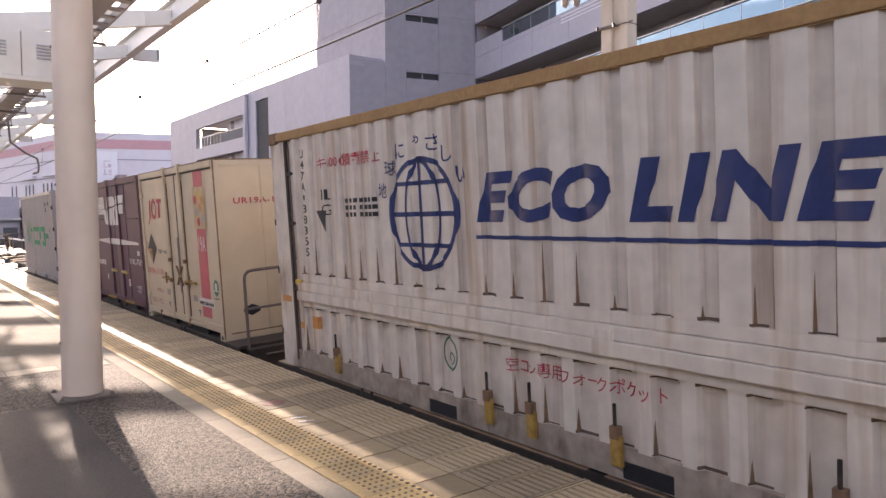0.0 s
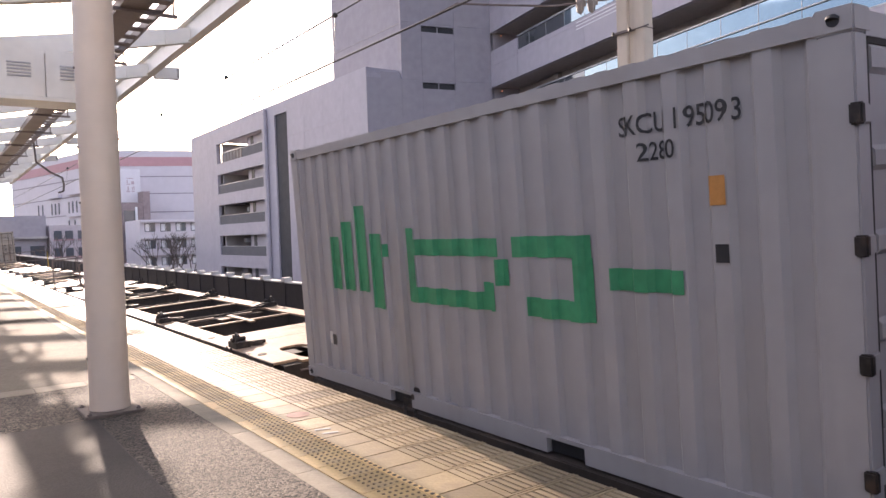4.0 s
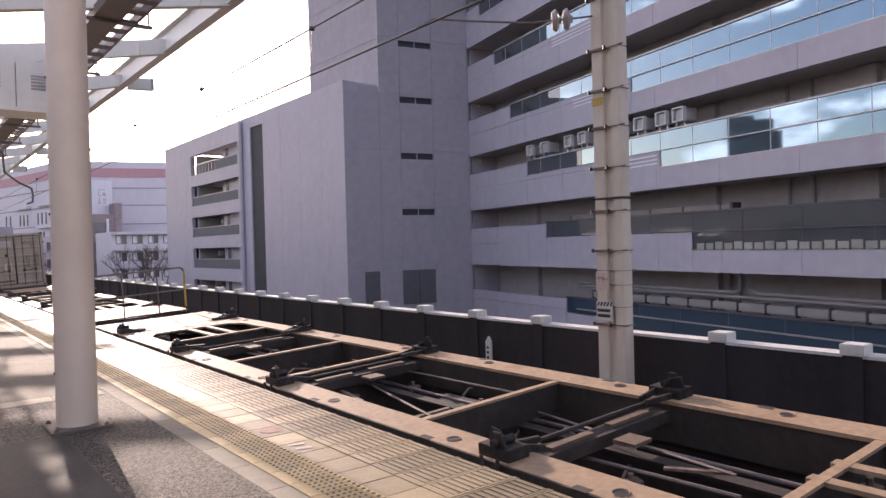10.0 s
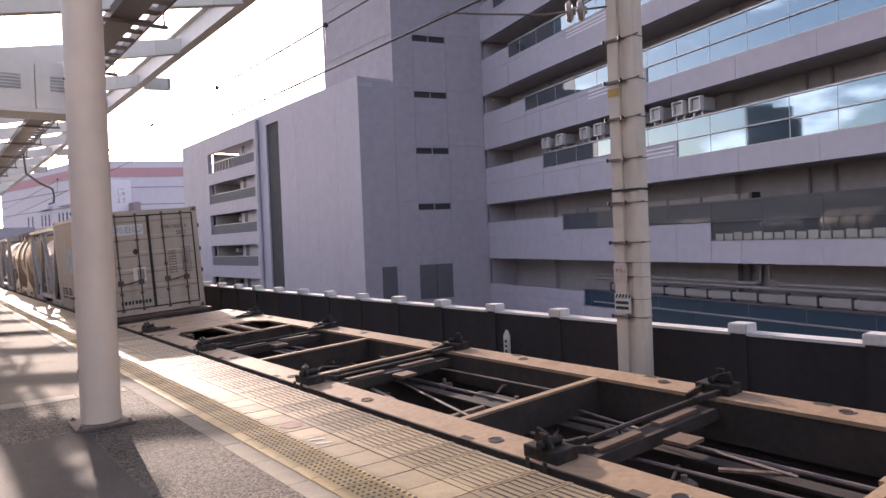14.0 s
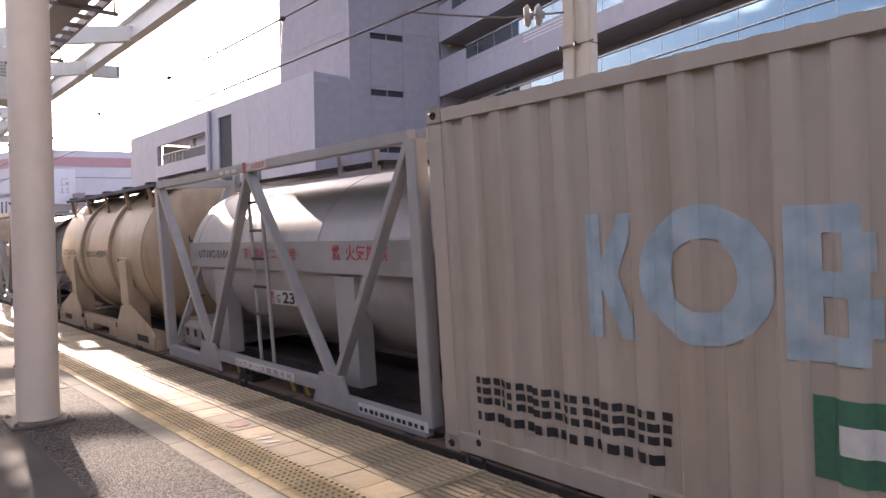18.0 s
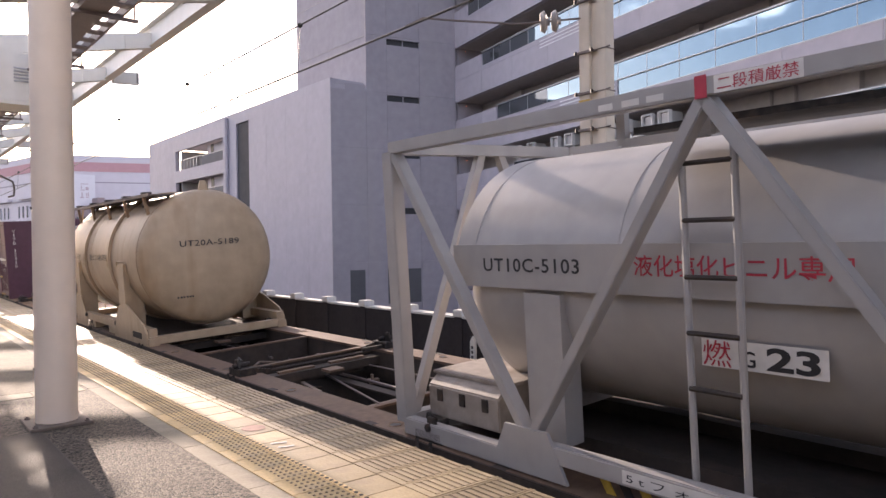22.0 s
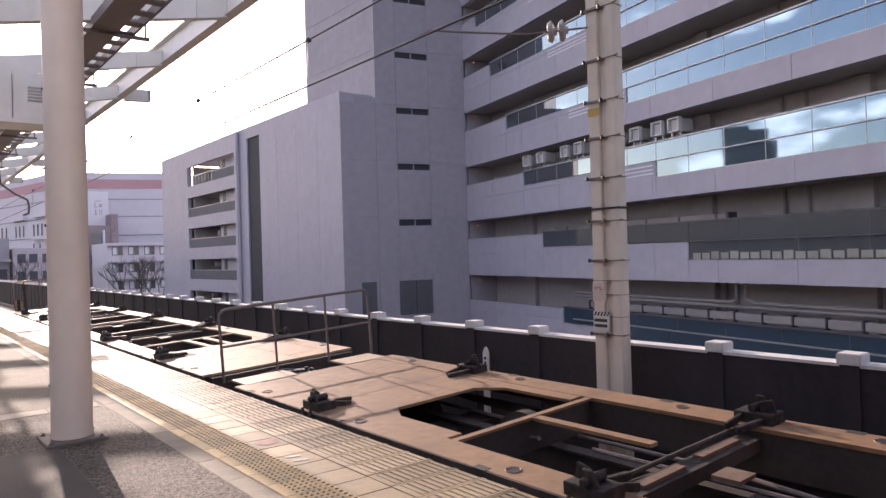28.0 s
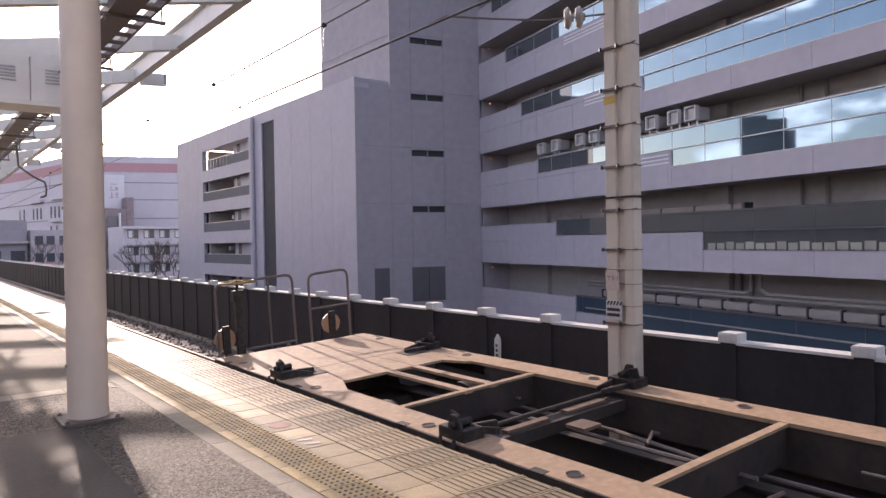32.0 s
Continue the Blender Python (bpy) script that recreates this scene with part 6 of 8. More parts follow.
BLOCKS = (((0, 0.31), (0, 0.12), (0.06, 0.03), (0.2, 0), (0.31, 0.03), (0.36, 0.12), (0.42, 0.32), (0.25, 0.31), (0.2, 0.12), (0.17, 0.12), (0.15, 0.31)),
          ((0.25, 0.345), (0.42, 0.355), (0.46, 0.575), (0.28, 0.575)), ((0.39, 0), (0.6, 0), (0.68, 0.16), (0.72, 0.35), (0.45, 0.33)),
          ((0.64, 0), (0.9, 0), (0.84, 0.2), (0.94, 0.37), (0.75, 0.355)), ((0.46, 0.365), (0.94, 0.395), (0.97, 0.48), (0.9, 0.555), (0.8, 0.575), (0.49, 0.575)),
          ((0.92, 0), (1.17, 0), (1.21, 0.22), (1.53, 0.22), (1.57, 0.4), (1.0, 0.385)), ((1.0, 0.41), (1.575, 0.43), (1.645, 0.575), (1.06, 0.575)))


def maker_blocks(w, h):
    """A slanted block mark in pieces with a slot through it."""
    return [[(px * w / 1.645, py * h / 0.575) for px, py in p] for p in BLOCKS]


def maroon(label, code, slogan=True, mark_y=0.85, code_z=0.865, sticker=False):
    c = small_box(label, M_MAROON, flat_end=True, plain=True)
    x = -1.2235
    shape(c, maker_blocks(1.645, 0.575), M_MARK, "side", x + 0.01, mark_y, 1.61, name="maker_mark")
    shape(c, [[(0, 0.02), (1.0, 0.055), (1.7, 0.055), (3.28, 0.0), (3.28, -0.045), (1.7, -0.065), (1.0, -0.055), (0, 0.0)]], M_MARK, "side", x + 0.01, 1.65, 1.285, name="stripe")
    if slogan:
        shape(c, [bar(0, 0, 0.92, 0.36)], M_MARK, "side", x + 0.014, 1.75, 1.835, name="slogan_board")
        lettering(c, "環境にやさしい", 0.88, 0.14, M_NAVY, "side", x + 0.01, 1.73, 2.03, bold=0.008)
        lettering(c, "鉄道コンテナ", 0.86, 0.14, M_NAVY, "side", x + 0.01, 1.73, 1.86, bold=0.008)
    shape(c, scribble(0.58, 0.17, 4, 1, 3), M_MARK, "side", x + 0.014, 1.65, 0.77)
    for vy, vw in ((-0.95, 0.68), (1.5, 0.4)) if mark_y > 0 else ():
        bm = bmesh.new()
        rod(bm, (-1.205, vy, 1.73), (-1.205, vy - vw, 1.73), 0.013, 6)
        part("vent_slot", bm, M_LOCK, c)
    lettering(c, code, 0.88, 0.11, M_MARK, "side", x + 0.014, -0.87, code_z, bold=0.012, spacing=1.1)
    dz = code_z - 0.865
    tag = shape(c, [bar(0, 0, 0.165, 0.08)], M_MARK, "side", x + 0.014, -1.46, 1.045 + dz, name="tag")
    shape(c, [bar(0.02, 0.03, 0.14, 0.04)], M_DGREEN, "side", x + 0.011, -1.46, 1.045 + dz)
    shape(c, [bar(0, 0, 0.135, 0.14)], M_MARK, "side", x + 0.014, -0.7, 0.43, name="tag")
    shape(c, [bar(0.02, 0.08, 0.115, 0.095), bar(0.02, 0.05, 0.1, 0.06)], M_INKRED, "side", x + 0.011, -0.7, 0.43)
    shape(c, [bar(0, 0, 0.1, 0.1)], M_MARK, "side", x + 0.014, 1.02, 0.47, name="tag")
    if sticker:
        shape(c, [bar(0, 0, 0.33, 0.4)], M_STICKER, "side", x + 0.014, 1.42, 0.28, name="green_sticker")
        shape(c, ring(0.165, 0.24, 0, 0.12, 18), M_GREEN, "side", x + 0.011, 1.42, 0.28)
        shape(c, [[(0.13, 0.04), (0.2, 0.04), (0.22, 0.15), (0.14, 0.14)]], M_GREEN, "side", x + 0.011, 1.42, 0.28)
        shape(c, ring(0, 0, 0.018, 0.042, 16), M_MARK, "side", x + 0.014, -1.7, 0.7)
    shape(c, ring(0, 0, 0.0, 0.035, 16), M_BLACK, "side", x + 0.014, -1.66, 0.36)
    lettering(c, "内容積\n18.7m³", 0.27, 0.14, M_MARK, "side", x + 0.014, -1.29, 0.345, bold=0.006)
    return c


def cream12():
    c = small_box("cream twelve-foot refrigerated container with red lettering and stripe", M_REEFER, M_LATCH, flat_end=True, wide=True)
    x, xe = -1.2235, -1.8635
    red_mark = [[(0.0, 0.0), (0.08, 0.0), (0.2, 0.1), (0.1, 0.08)], [(0.1, 0.08), (0.2, 0.1), (0.255, 0.39), (0.16, 0.385)]] + ring(0.452, 0.242, 0.1, 0.167, 24)
    red_mark += [[(0.7, 0.1), (0.82, 0.1), (0.86, 0.34), (0.75, 0.34)], bar(0.64, 0.34, 0.95, 0.395, 0.05)]
    shape(c, [[(px * 0.87, py * 1.05) for px, py in q] for q in red_mark], M_RED, "side", x + 0.014, 1.5, 1.62, name="red_mark")
    d = 0.27
    shape(c, [[(0, -d), (d, 0), (0, d), (-d, 0)]], M_BLACK, "side", x + 0.014, 1.38, 1.2, name="diamond")
    shape(c, [[(0.0, -d + 0.02), (0.0, 0.0), (-d + 0.02, 0)]], M_ORANGE, "side", x + 0.011, 1.38, 1.2)
    lettering(c, "W", 0.09, 0.09, M_BLACK, "side", x + 0.008, 1.5, 1.08, bold=0.015)
    lettering(c, "全幅W=2485", 0.49, 0.075, M_BLACK, "side", x + 0.014, 1.064, 1.13, bold=0.005)
    lettering(c, "UR19A-11176", 0.945, 0.1, M_RED, "side", x + 0.014, 1.777, 0.77, bold=0.015, spacing=1.08)
    lettering(c, "総重量 6.7t", 0.47, 0.065, M_RED, "side", x + 0.014, 1.297, 0.47)
    lettering(c, "下部吊上げ禁止", 0.66, 0.09, M_RED, "side", x + 0.014, 1.625, 0.27)
    for z in (0.4, 1.28, 2.12):
        boxes("hinge", M_REEFER, c, (-1.228, -1.19, 1.69, 1.862, z - 0.045, z + 0.045), bevel=0.01)
    boxes("edge_seal", mat("rust_stained_post", (0.11, 0.08, 0.065), 0.7, vary=0.4, grain=12, stain=0.6, stain_color=(0.3, 0.22, 0.15), stain_scale=4, streak=0.2), c, (-1.232, -1.2, 1.862, 1.9, 0.02, 2.48))
    shape(c, [bar(0, 0.0, 0.38, 2.12)], M_PINK, "side", x + 0.02, -0.96, 0.26, name="stripe")
    lettering(c, "19A", 0.3, 0.22, M_MARK, "side", x + 0.016, -1.0, 1.22)
    shape(c, [bar(0, 0, 0.5, 0.6)], mat("picture_ground", (0.5, 0.36, 0.2), 0.5, vary=0.2, grain=9), "side", x + 0.015, -0.9, 1.55, name="picture_board")
    for i, (px, py, m) in enumerate(((0.1, 0.42, M_RED), (0.26, 0.47, M_YELLOW), (0.4, 0.4, M_ORANGE), (0.15, 0.25, M_GREY), (0.3, 0.3, M_ORANGE), (0.2, 0.1, M_RED), (0.38, 0.15, M_GREY))):
        shape(c, ring(px, py, 0, 0.065, 14), m, "side", x + 0.012, -0.9, 1.55)
    shape(c, [bar(0, 0, 0.62, 0.12)], M_MARK, "side", x + 0.012, -0.88, 0.42)
    shape(c, scribble(0.58, 0.08, 10, 1, 2), M_BLACK, "side", x + 0.009, -0.9, 0.44)
    lettering(c, "UR19A-11176", 0.96, 0.085, M_RED, "end", -0.97, xe + 0.014, 1.88, bold=0.015, spacing=1.08)
    shape(c, [[(px * 0.66, py * 0.7) for px, py in q] for q in red_mark], M_RED, "end", 0.205, xe + 0.014, 1.542, name="red_mark")
    # a round emblem on the door, warning triangles, a round seal
    shape(c, ring(0, 0, 0, 0.105, 20, 1.1), M_DGREEN, "side", x + 0.014, -1.6, 0.72, name="emblem")
    shape(c, ring(0, 0.02, 0.0, 0.05, 14) + [bar(-0.09, -0.05, 0.09, -0.03)], M_MARK, "side", x + 0.012, -1.6, 0.72)
    shape(c, scribble(0.2, 0.03, 7, 1, 5), M_BLACK, "side", x + 0.014, -1.51, 0.56)
    for ty in (0.66, -0.8):
        shape(c, [[(0, 0.09), (0.1, 0.09), (0.05, 0.0)]], M_BLACK, "side", x + 0.014, ty, 0.25, name="triangle")
        shape(c, [[(0.025, 0.075), (0.075, 0.075), (0.05, 0.03)]], M_REEFER, "side", x + 0.012, ty, 0.25)
    # rust along the edges of the end
    for bx in ((-1.227, -1.19, 0.02, 2.49), (1.19, 1.227, 0.02, 2.49)):
        boxes("rusty_edge", M_TANSEAM_ECO, c, (bx[0], bx[0] + 0.012, xe + 0.003, xe + 0.03, bx[2], bx[3]))
    boxes("rusty_edge", M_TANSEAM_ECO, c, (-1.2, 1.2, xe + 0.003, xe + 0.03, 2.484, 2.5))
    boxes("rusty_edge", M_TANSEAM_ECO, c, (-1.13, 1.13, xe + 0.003, xe + 0.03, 0.085, 0.1))
    for fy in (-1.77, 1.77):
        boxes("corner_foot", M_REEFER, c, (-1.232, -1.05, fy - 0.09, fy + 0.09, -0.02, 0.1), bevel=0.012)
        bm = bmesh.new()
        rod(bm, (-1.236, fy, 0.04), (-1.23, fy, 0.04), 0.028, 12)
        part("foot_hole", bm, M_BLACK, c)
    for ex in (-0.55, 0.42):
        boxes("end_seam", M_REEFER, c, (ex - 0.012, ex + 0.012, xe + 0.008, xe + 0.02, 0.1, 2.4))
    shape(c, [[(0, 0), (0.12, 0.05), (0.24, 0), (0.24, -0.06), (0.12, -0.11), (0, -0.06)]], M_BLACK, "end", -0.93, xe + 0.014, 0.42)
    return c


M_ECOPOST = mat("rusty_white_post", (0.6, 0.545, 0.48), 0.55, grain=8, vary=0.15, stain=0.95, stain_color=(0.2, 0.115, 0.065), stain_scale=3.6, streak=0.35, bump=0.06)
M_RUSTSEAL = mat("rusty_seal_strip", (0.05, 0.036, 0.03), 0.8, vary=0.4, grain=10, stain=0.9, stain_color=(0.16, 0.085, 0.045), stain_scale=5, streak=0.3)


def wing_box():
    """The long white container whose whole side folds up."""
    A, B, P, H, wx = -4.2, 5.2, 4.67, 2.62, 1.225
    c = thing("wing_container", "long dirty white wing container with navy lettering and ochre top rail", "container", group="containers on the train")
    up = Wave(A + 0.55, P, 0.297, 0.03, 0.6, 0.07)
    low = Wave(A + 0.55, P, 0.297, 0.04, 0.36, 0.06)
    for s in (-1, 1):
        for nm, wv, z0, z1 in (("wing_panel", up, 1.07, H - 0.1), ("lower_gate", low, 0.22, 0.72)):
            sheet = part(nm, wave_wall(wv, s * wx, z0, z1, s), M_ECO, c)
            # recessed faces take a slightly darker, streak-stained white
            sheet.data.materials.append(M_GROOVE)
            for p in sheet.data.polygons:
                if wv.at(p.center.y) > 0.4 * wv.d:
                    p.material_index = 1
        for z0, z1, o in ((0.72, 0.79, 0.012), (0.79, 0.89, 0.05), (0.89, 0.985, 0.03), (0.985, 1.07, 0.004)):
            boxes("waist_rail", M_ECO, c, (*sorted((s * (wx + o), s * (wx - 0.06))), A + 0.54, P, z0 + 0.002, z1), bevel=0.006)
        boxes("top_rail", M_OCHRE, c, (*sorted((s * (wx + 0.012), s * (wx - 0.1))), A, B, H - 0.1, H), bevel=0.01)
        boxes("bottom_rail", M_GRIME, c, (*sorted((s * wx, s * (wx - 0.1))), A + 0.35, B - 0.35, 0.02, 0.22))
        for y in (-3.4, -1.0, 0.2, 2.2):
            boxes("fork_pocket", M_BLACK, c, (*sorted((s * (wx + 0.003), s * (wx - 0.02))), y - 0.18, y + 0.18, 0.03, 0.14))
        for y in (-3.2, -2.3, -0.9, 0.41, 1.15, 1.6, 3.9):
            latch = boxes("latch", M_LATCH, c, (*sorted((s * (wx + 0.035), s * wx)), y - 0.045, y + 0.045, 0.1, 0.3), bevel=0.008)
            boxes("latch_hook", M_TANSEAM_ECO, latch, (*sorted((s * (wx + 0.05), s * wx)), y - 0.03, y + 0.03, 0.28, 0.36))
            bm = bmesh.new()
            rod(bm, (s * (wx + 0.03), y, 0.36), (s * (wx + 0.03), y, 0.5), 0.012, 6)
            part("latch_rod", bm, M_LOCK, latch)
        for y in (-2.5, 0.465, 3.28):
            boxes("rail_clip", M_ECO, c, (*sorted((s * (wx + 0.045), s * wx)), y - 0.07, y + 0.07, 0.8, 0.96), bevel=0.008)
        # broad end posts, then a rubber seal and hinge rods before the wing
        for y0, y1, d in ((B - 0.35, B, 1), (A, A + 0.35, -1)):
            boxes("corner_post", M_ECOPOST, c, (*sorted((s * wx, s * (wx - 0.12))), y0, y1, 0.0, H - 0.1), bevel=0.012)
            ys = y0 if d > 0 else y1
            boxes("seal", M_RUSTSEAL, c, (*sorted((s * (wx + 0.004), s * (wx - 0.1))), *sorted((ys, ys - d * 0.042)), 0.1, H - 0.11))
            boxes("hinge_channel", M_ECO, c, (*sorted((s * (wx - 0.03), s * (wx - 0.1))), *sorted((ys - d * 0.042, ys - d * 0.18)), 0.1, H - 0.11))
            for dy in (0.085, 0.15):
                bm = bmesh.new()
                rod(bm, (s * (wx - 0.008), ys - d * dy, 0.15), (s * (wx - 0.008), ys - d * dy, H - 0.14), 0.011, 6)
                part("hinge_rod", bm, M_ECO if dy > 0.1 else M_RUSTBAR, c)
            for z in (2.16, 1.62, 0.9):
                boxes("hinge_knuckle", M_UNDER, c, (*sorted((s * (wx + 0.012), s * (wx - 0.03))), *sorted((ys - d * 0.06, ys - d * 0.16)), z - 0.02, z + 0.02), bevel=0.006)
            boxes("wing_latch", M_YELLOW, c, (*sorted((s * (wx + 0.03), s * wx)), *sorted((ys - d * 0.12, ys - d * 0.27)), 0.95, 1.01), bevel=0.008)
            for z in (0.35, 1.05, 1.6):
                boxes("hinge_stop", M_GASKET_SHADE, c, (*sorted((s * (wx + 0.004), s * (wx - 0.02))), *sorted(((y1 if d > 0 else y0) - d * 0.03, (y1 if d > 0 else y0))), z, z + 0.07))
    for s in (-1, 1):
        for y0, y1 in ((B - 0.2, B + 0.004), (A - 0.004, A + 0.2)):
            boxes("corner_casting", M_TANSEAM_ECO, c, (*sorted((s * (wx + 0.016), s * (wx - 0.16))), y0, y1, H - 0.125, H + 0.006), bevel=0.012)
    boxes("roof", M_ECO, c, (-wx + 0.1, wx - 0.1, A, B, H - 0.07, H - 0.02))
    boxes("floor", M_UNDER, c, (-wx + 0.1, wx - 0.1, A + 0.1, B - 0.1, 0.08, 0.16))
    for y in (A, B - 0.05):
        boxes("end_wall", M_ECO, c, (-wx + 0.12, wx - 0.12, y + 0.005, y + 0.045, 0.05, H - 0.1))
    for x in (-0.75, -0.25, 0.3, 0.8):
        bm = bmesh.new()
        rod(bm, (x, B + 0.02, 0.1), (x, B + 0.02, H - 0.15), 0.018, 8)
        part("lock_rod", bm, M_RODS, c)
    x = -wx - 0.004
    lettering(c, "ECO", 1.24, 0.37, M_NAVY, "side", x, 1.65, 1.615, up, bold=0.05, slant=0.22, spacing=1.08)
    for ch, y, w in (("L", 0.27, 0.3), ("I", -0.055, 0.19), ("N", -0.235, 0.5), ("E", -0.705, 0.42)):
        lettering(c, ch, w, 0.37, M_NAVY, "side", x, y, 1.615, up, bold=0.05, slant=0.22)
    for z, wv, dy in ((1.074, up, 0.15), (0.226, low, 0.2), (0.7, low, 0.2)):
        smears = [bar(4.62 - (wv.lo + wv.p * (k + 0.5)) - dy / 2, 0, 4.62 - (wv.lo + wv.p * (k + 0.5)) + dy * (0.1 + 0.4 * ((k * 7) % 5) / 4), 0.009 + 0.006 * (k % 3)) for k in range(wv.n)]
        shape(c, smears, M_SMEAR, "side", x + 0.002, 4.62, z, wv, name="dirt_smear")["kind"] = "stuff"
    rs = random.Random(21)
    for z, wv, top in ((1.075, up, 0.5), (0.23, low, 0.3)):
        # rust running down the edges of the grooves
        runs = []
        for k in range(wv.n):
            for f in (wv.out / 2, 1 - wv.out / 2 - wv.slope):
                e = 4.62 - (wv.lo + wv.p * (k + f + wv.slope * 0.5))
                h = top * rs.random() ** 1.6
                runs.append([(e - 0.007, 0), (e + 0.007, 0), (e + 0.003, h * 0.6), (e + 0.001, h), (e - 0.002, h * 0.8)])
        shape(c, runs, M_TANSEAM_ECO, "side", x + 0.002, 4.62, z, wv, name="rust_run")["kind"] = "stuff"
    shape(c, [bar(0, 0, 2.95, 0.028)], M_NAVY, "side", x, 1.665, 1.495, up, name="underline")
    globe = ring(0, 0, 0.432, 0.475, 40) + ring(0, 0, 0.205, 0.232, 36, 2.05) + [bar(-0.018, -0.45, 0.018, 0.45), bar(-0.45, -0.02, 0.45, 0.02), bar(-0.38, 0.24, 0.38, 0.275), bar(-0.38, -0.275, 0.38, -0.24)]
    shape(c, globe, M_NAVY, "side", x, 2.35, 1.69, up, name="globe_mark")
    for i, ch in enumerate("地球にやさしい"):
        a = radians(159 - i * 21.5)
        lettering(c, ch, 0.13, 0.13, M_NAVY, "side", x, 2.35 - 0.6 * math.cos(a) + 0.065, 1.69 + 0.6 * math.sin(a) - 0.065, up, bold=0.006)
    lettering(c, "キ5000積載禁止", 1.16, 0.12, M_RED, "side", x, 4.09, 2.165, up, bold=0.004)
    for i, ch in enumerate("U47A-38355"):
        if ch == "-":
            shape(c, [bar(0, 0, 0.035, 0.05)], M_BLACK, "side", x, 4.45, 2.325 - 0.115 * i, up)
        else:
            lettering(c, ch, 0.09, 0.088, M_BLACK, "side", x, 4.48, 2.305 - 0.115 * i, up, bold=0.02)
    shape(c, [[(0, 0.22), (0.2, 0.22), (0.18, 0.0)]], M_BLACK, "side", x, 4.18, 1.53, up, name="triangle")
    lettering(c, "IL\nG", 0.17, 0.26, M_BLACK, "side", x, 4.06, 1.7, up)
    shape(c, scribble(0.6, 0.2, 9, 3, 4), M_BLACK, "side", x, 3.63, 1.68, up)
    xl = -wx - 0.004
    lettering(c, "空コン専用フォークポケット", 1.33, 0.105, M_RED, "side", xl, 1.4, 0.54, low)
    shape(c, ring(0, 0, 0.1, 0.115, 20, 1.25) + ring(0.02, -0.03, 0.045, 0.057, 14), M_DGREEN, "side", xl, 2.08, 0.56, low, name="green_emblem")
    shape(c, [bar(0, 0, 0.23, 0.07)], M_ORANGE, "side", x, 5.13, 0.74, name="reflector")
    shape(c, [bar(0, 0, 0.19, 0.13)], M_ORANGE, "side", xl, 4.48, 0.5, low, name="sticker")
    shape(c, [bar(0, 0, 0.09, 0.07)], M_ORANGE, "side", xl, 4.7, 0.47, name="sticker")
    shape(c, [[(0, 0.05), (0.025, 0.05), (0.025, 0.1), (0.05, 0.1), (0.05, 0.05), (0.07, 0.05), (0.037, 0.0)]], M_INKRED, "side", -wx + 0.026, 4.79, 1.2, name="arrow")
    return c


M_GRIMYGREY = mat("grimy_grey_paint", (0.27, 0.24, 0.215), 0.6, grain=10, vary=0.2, stain=0.8, stain_color=(0.12, 0.09, 0.07), stain_scale=3.5, bump=0.1)
M_BROWNROD = mat("rusty_brown_lock_rod", (0.11, 0.075, 0.06), 0.6, 0.2, vary=0.3, grain=20, stain=0.5, stain_color=(0.2, 0.12, 0.08), stain_scale=8)


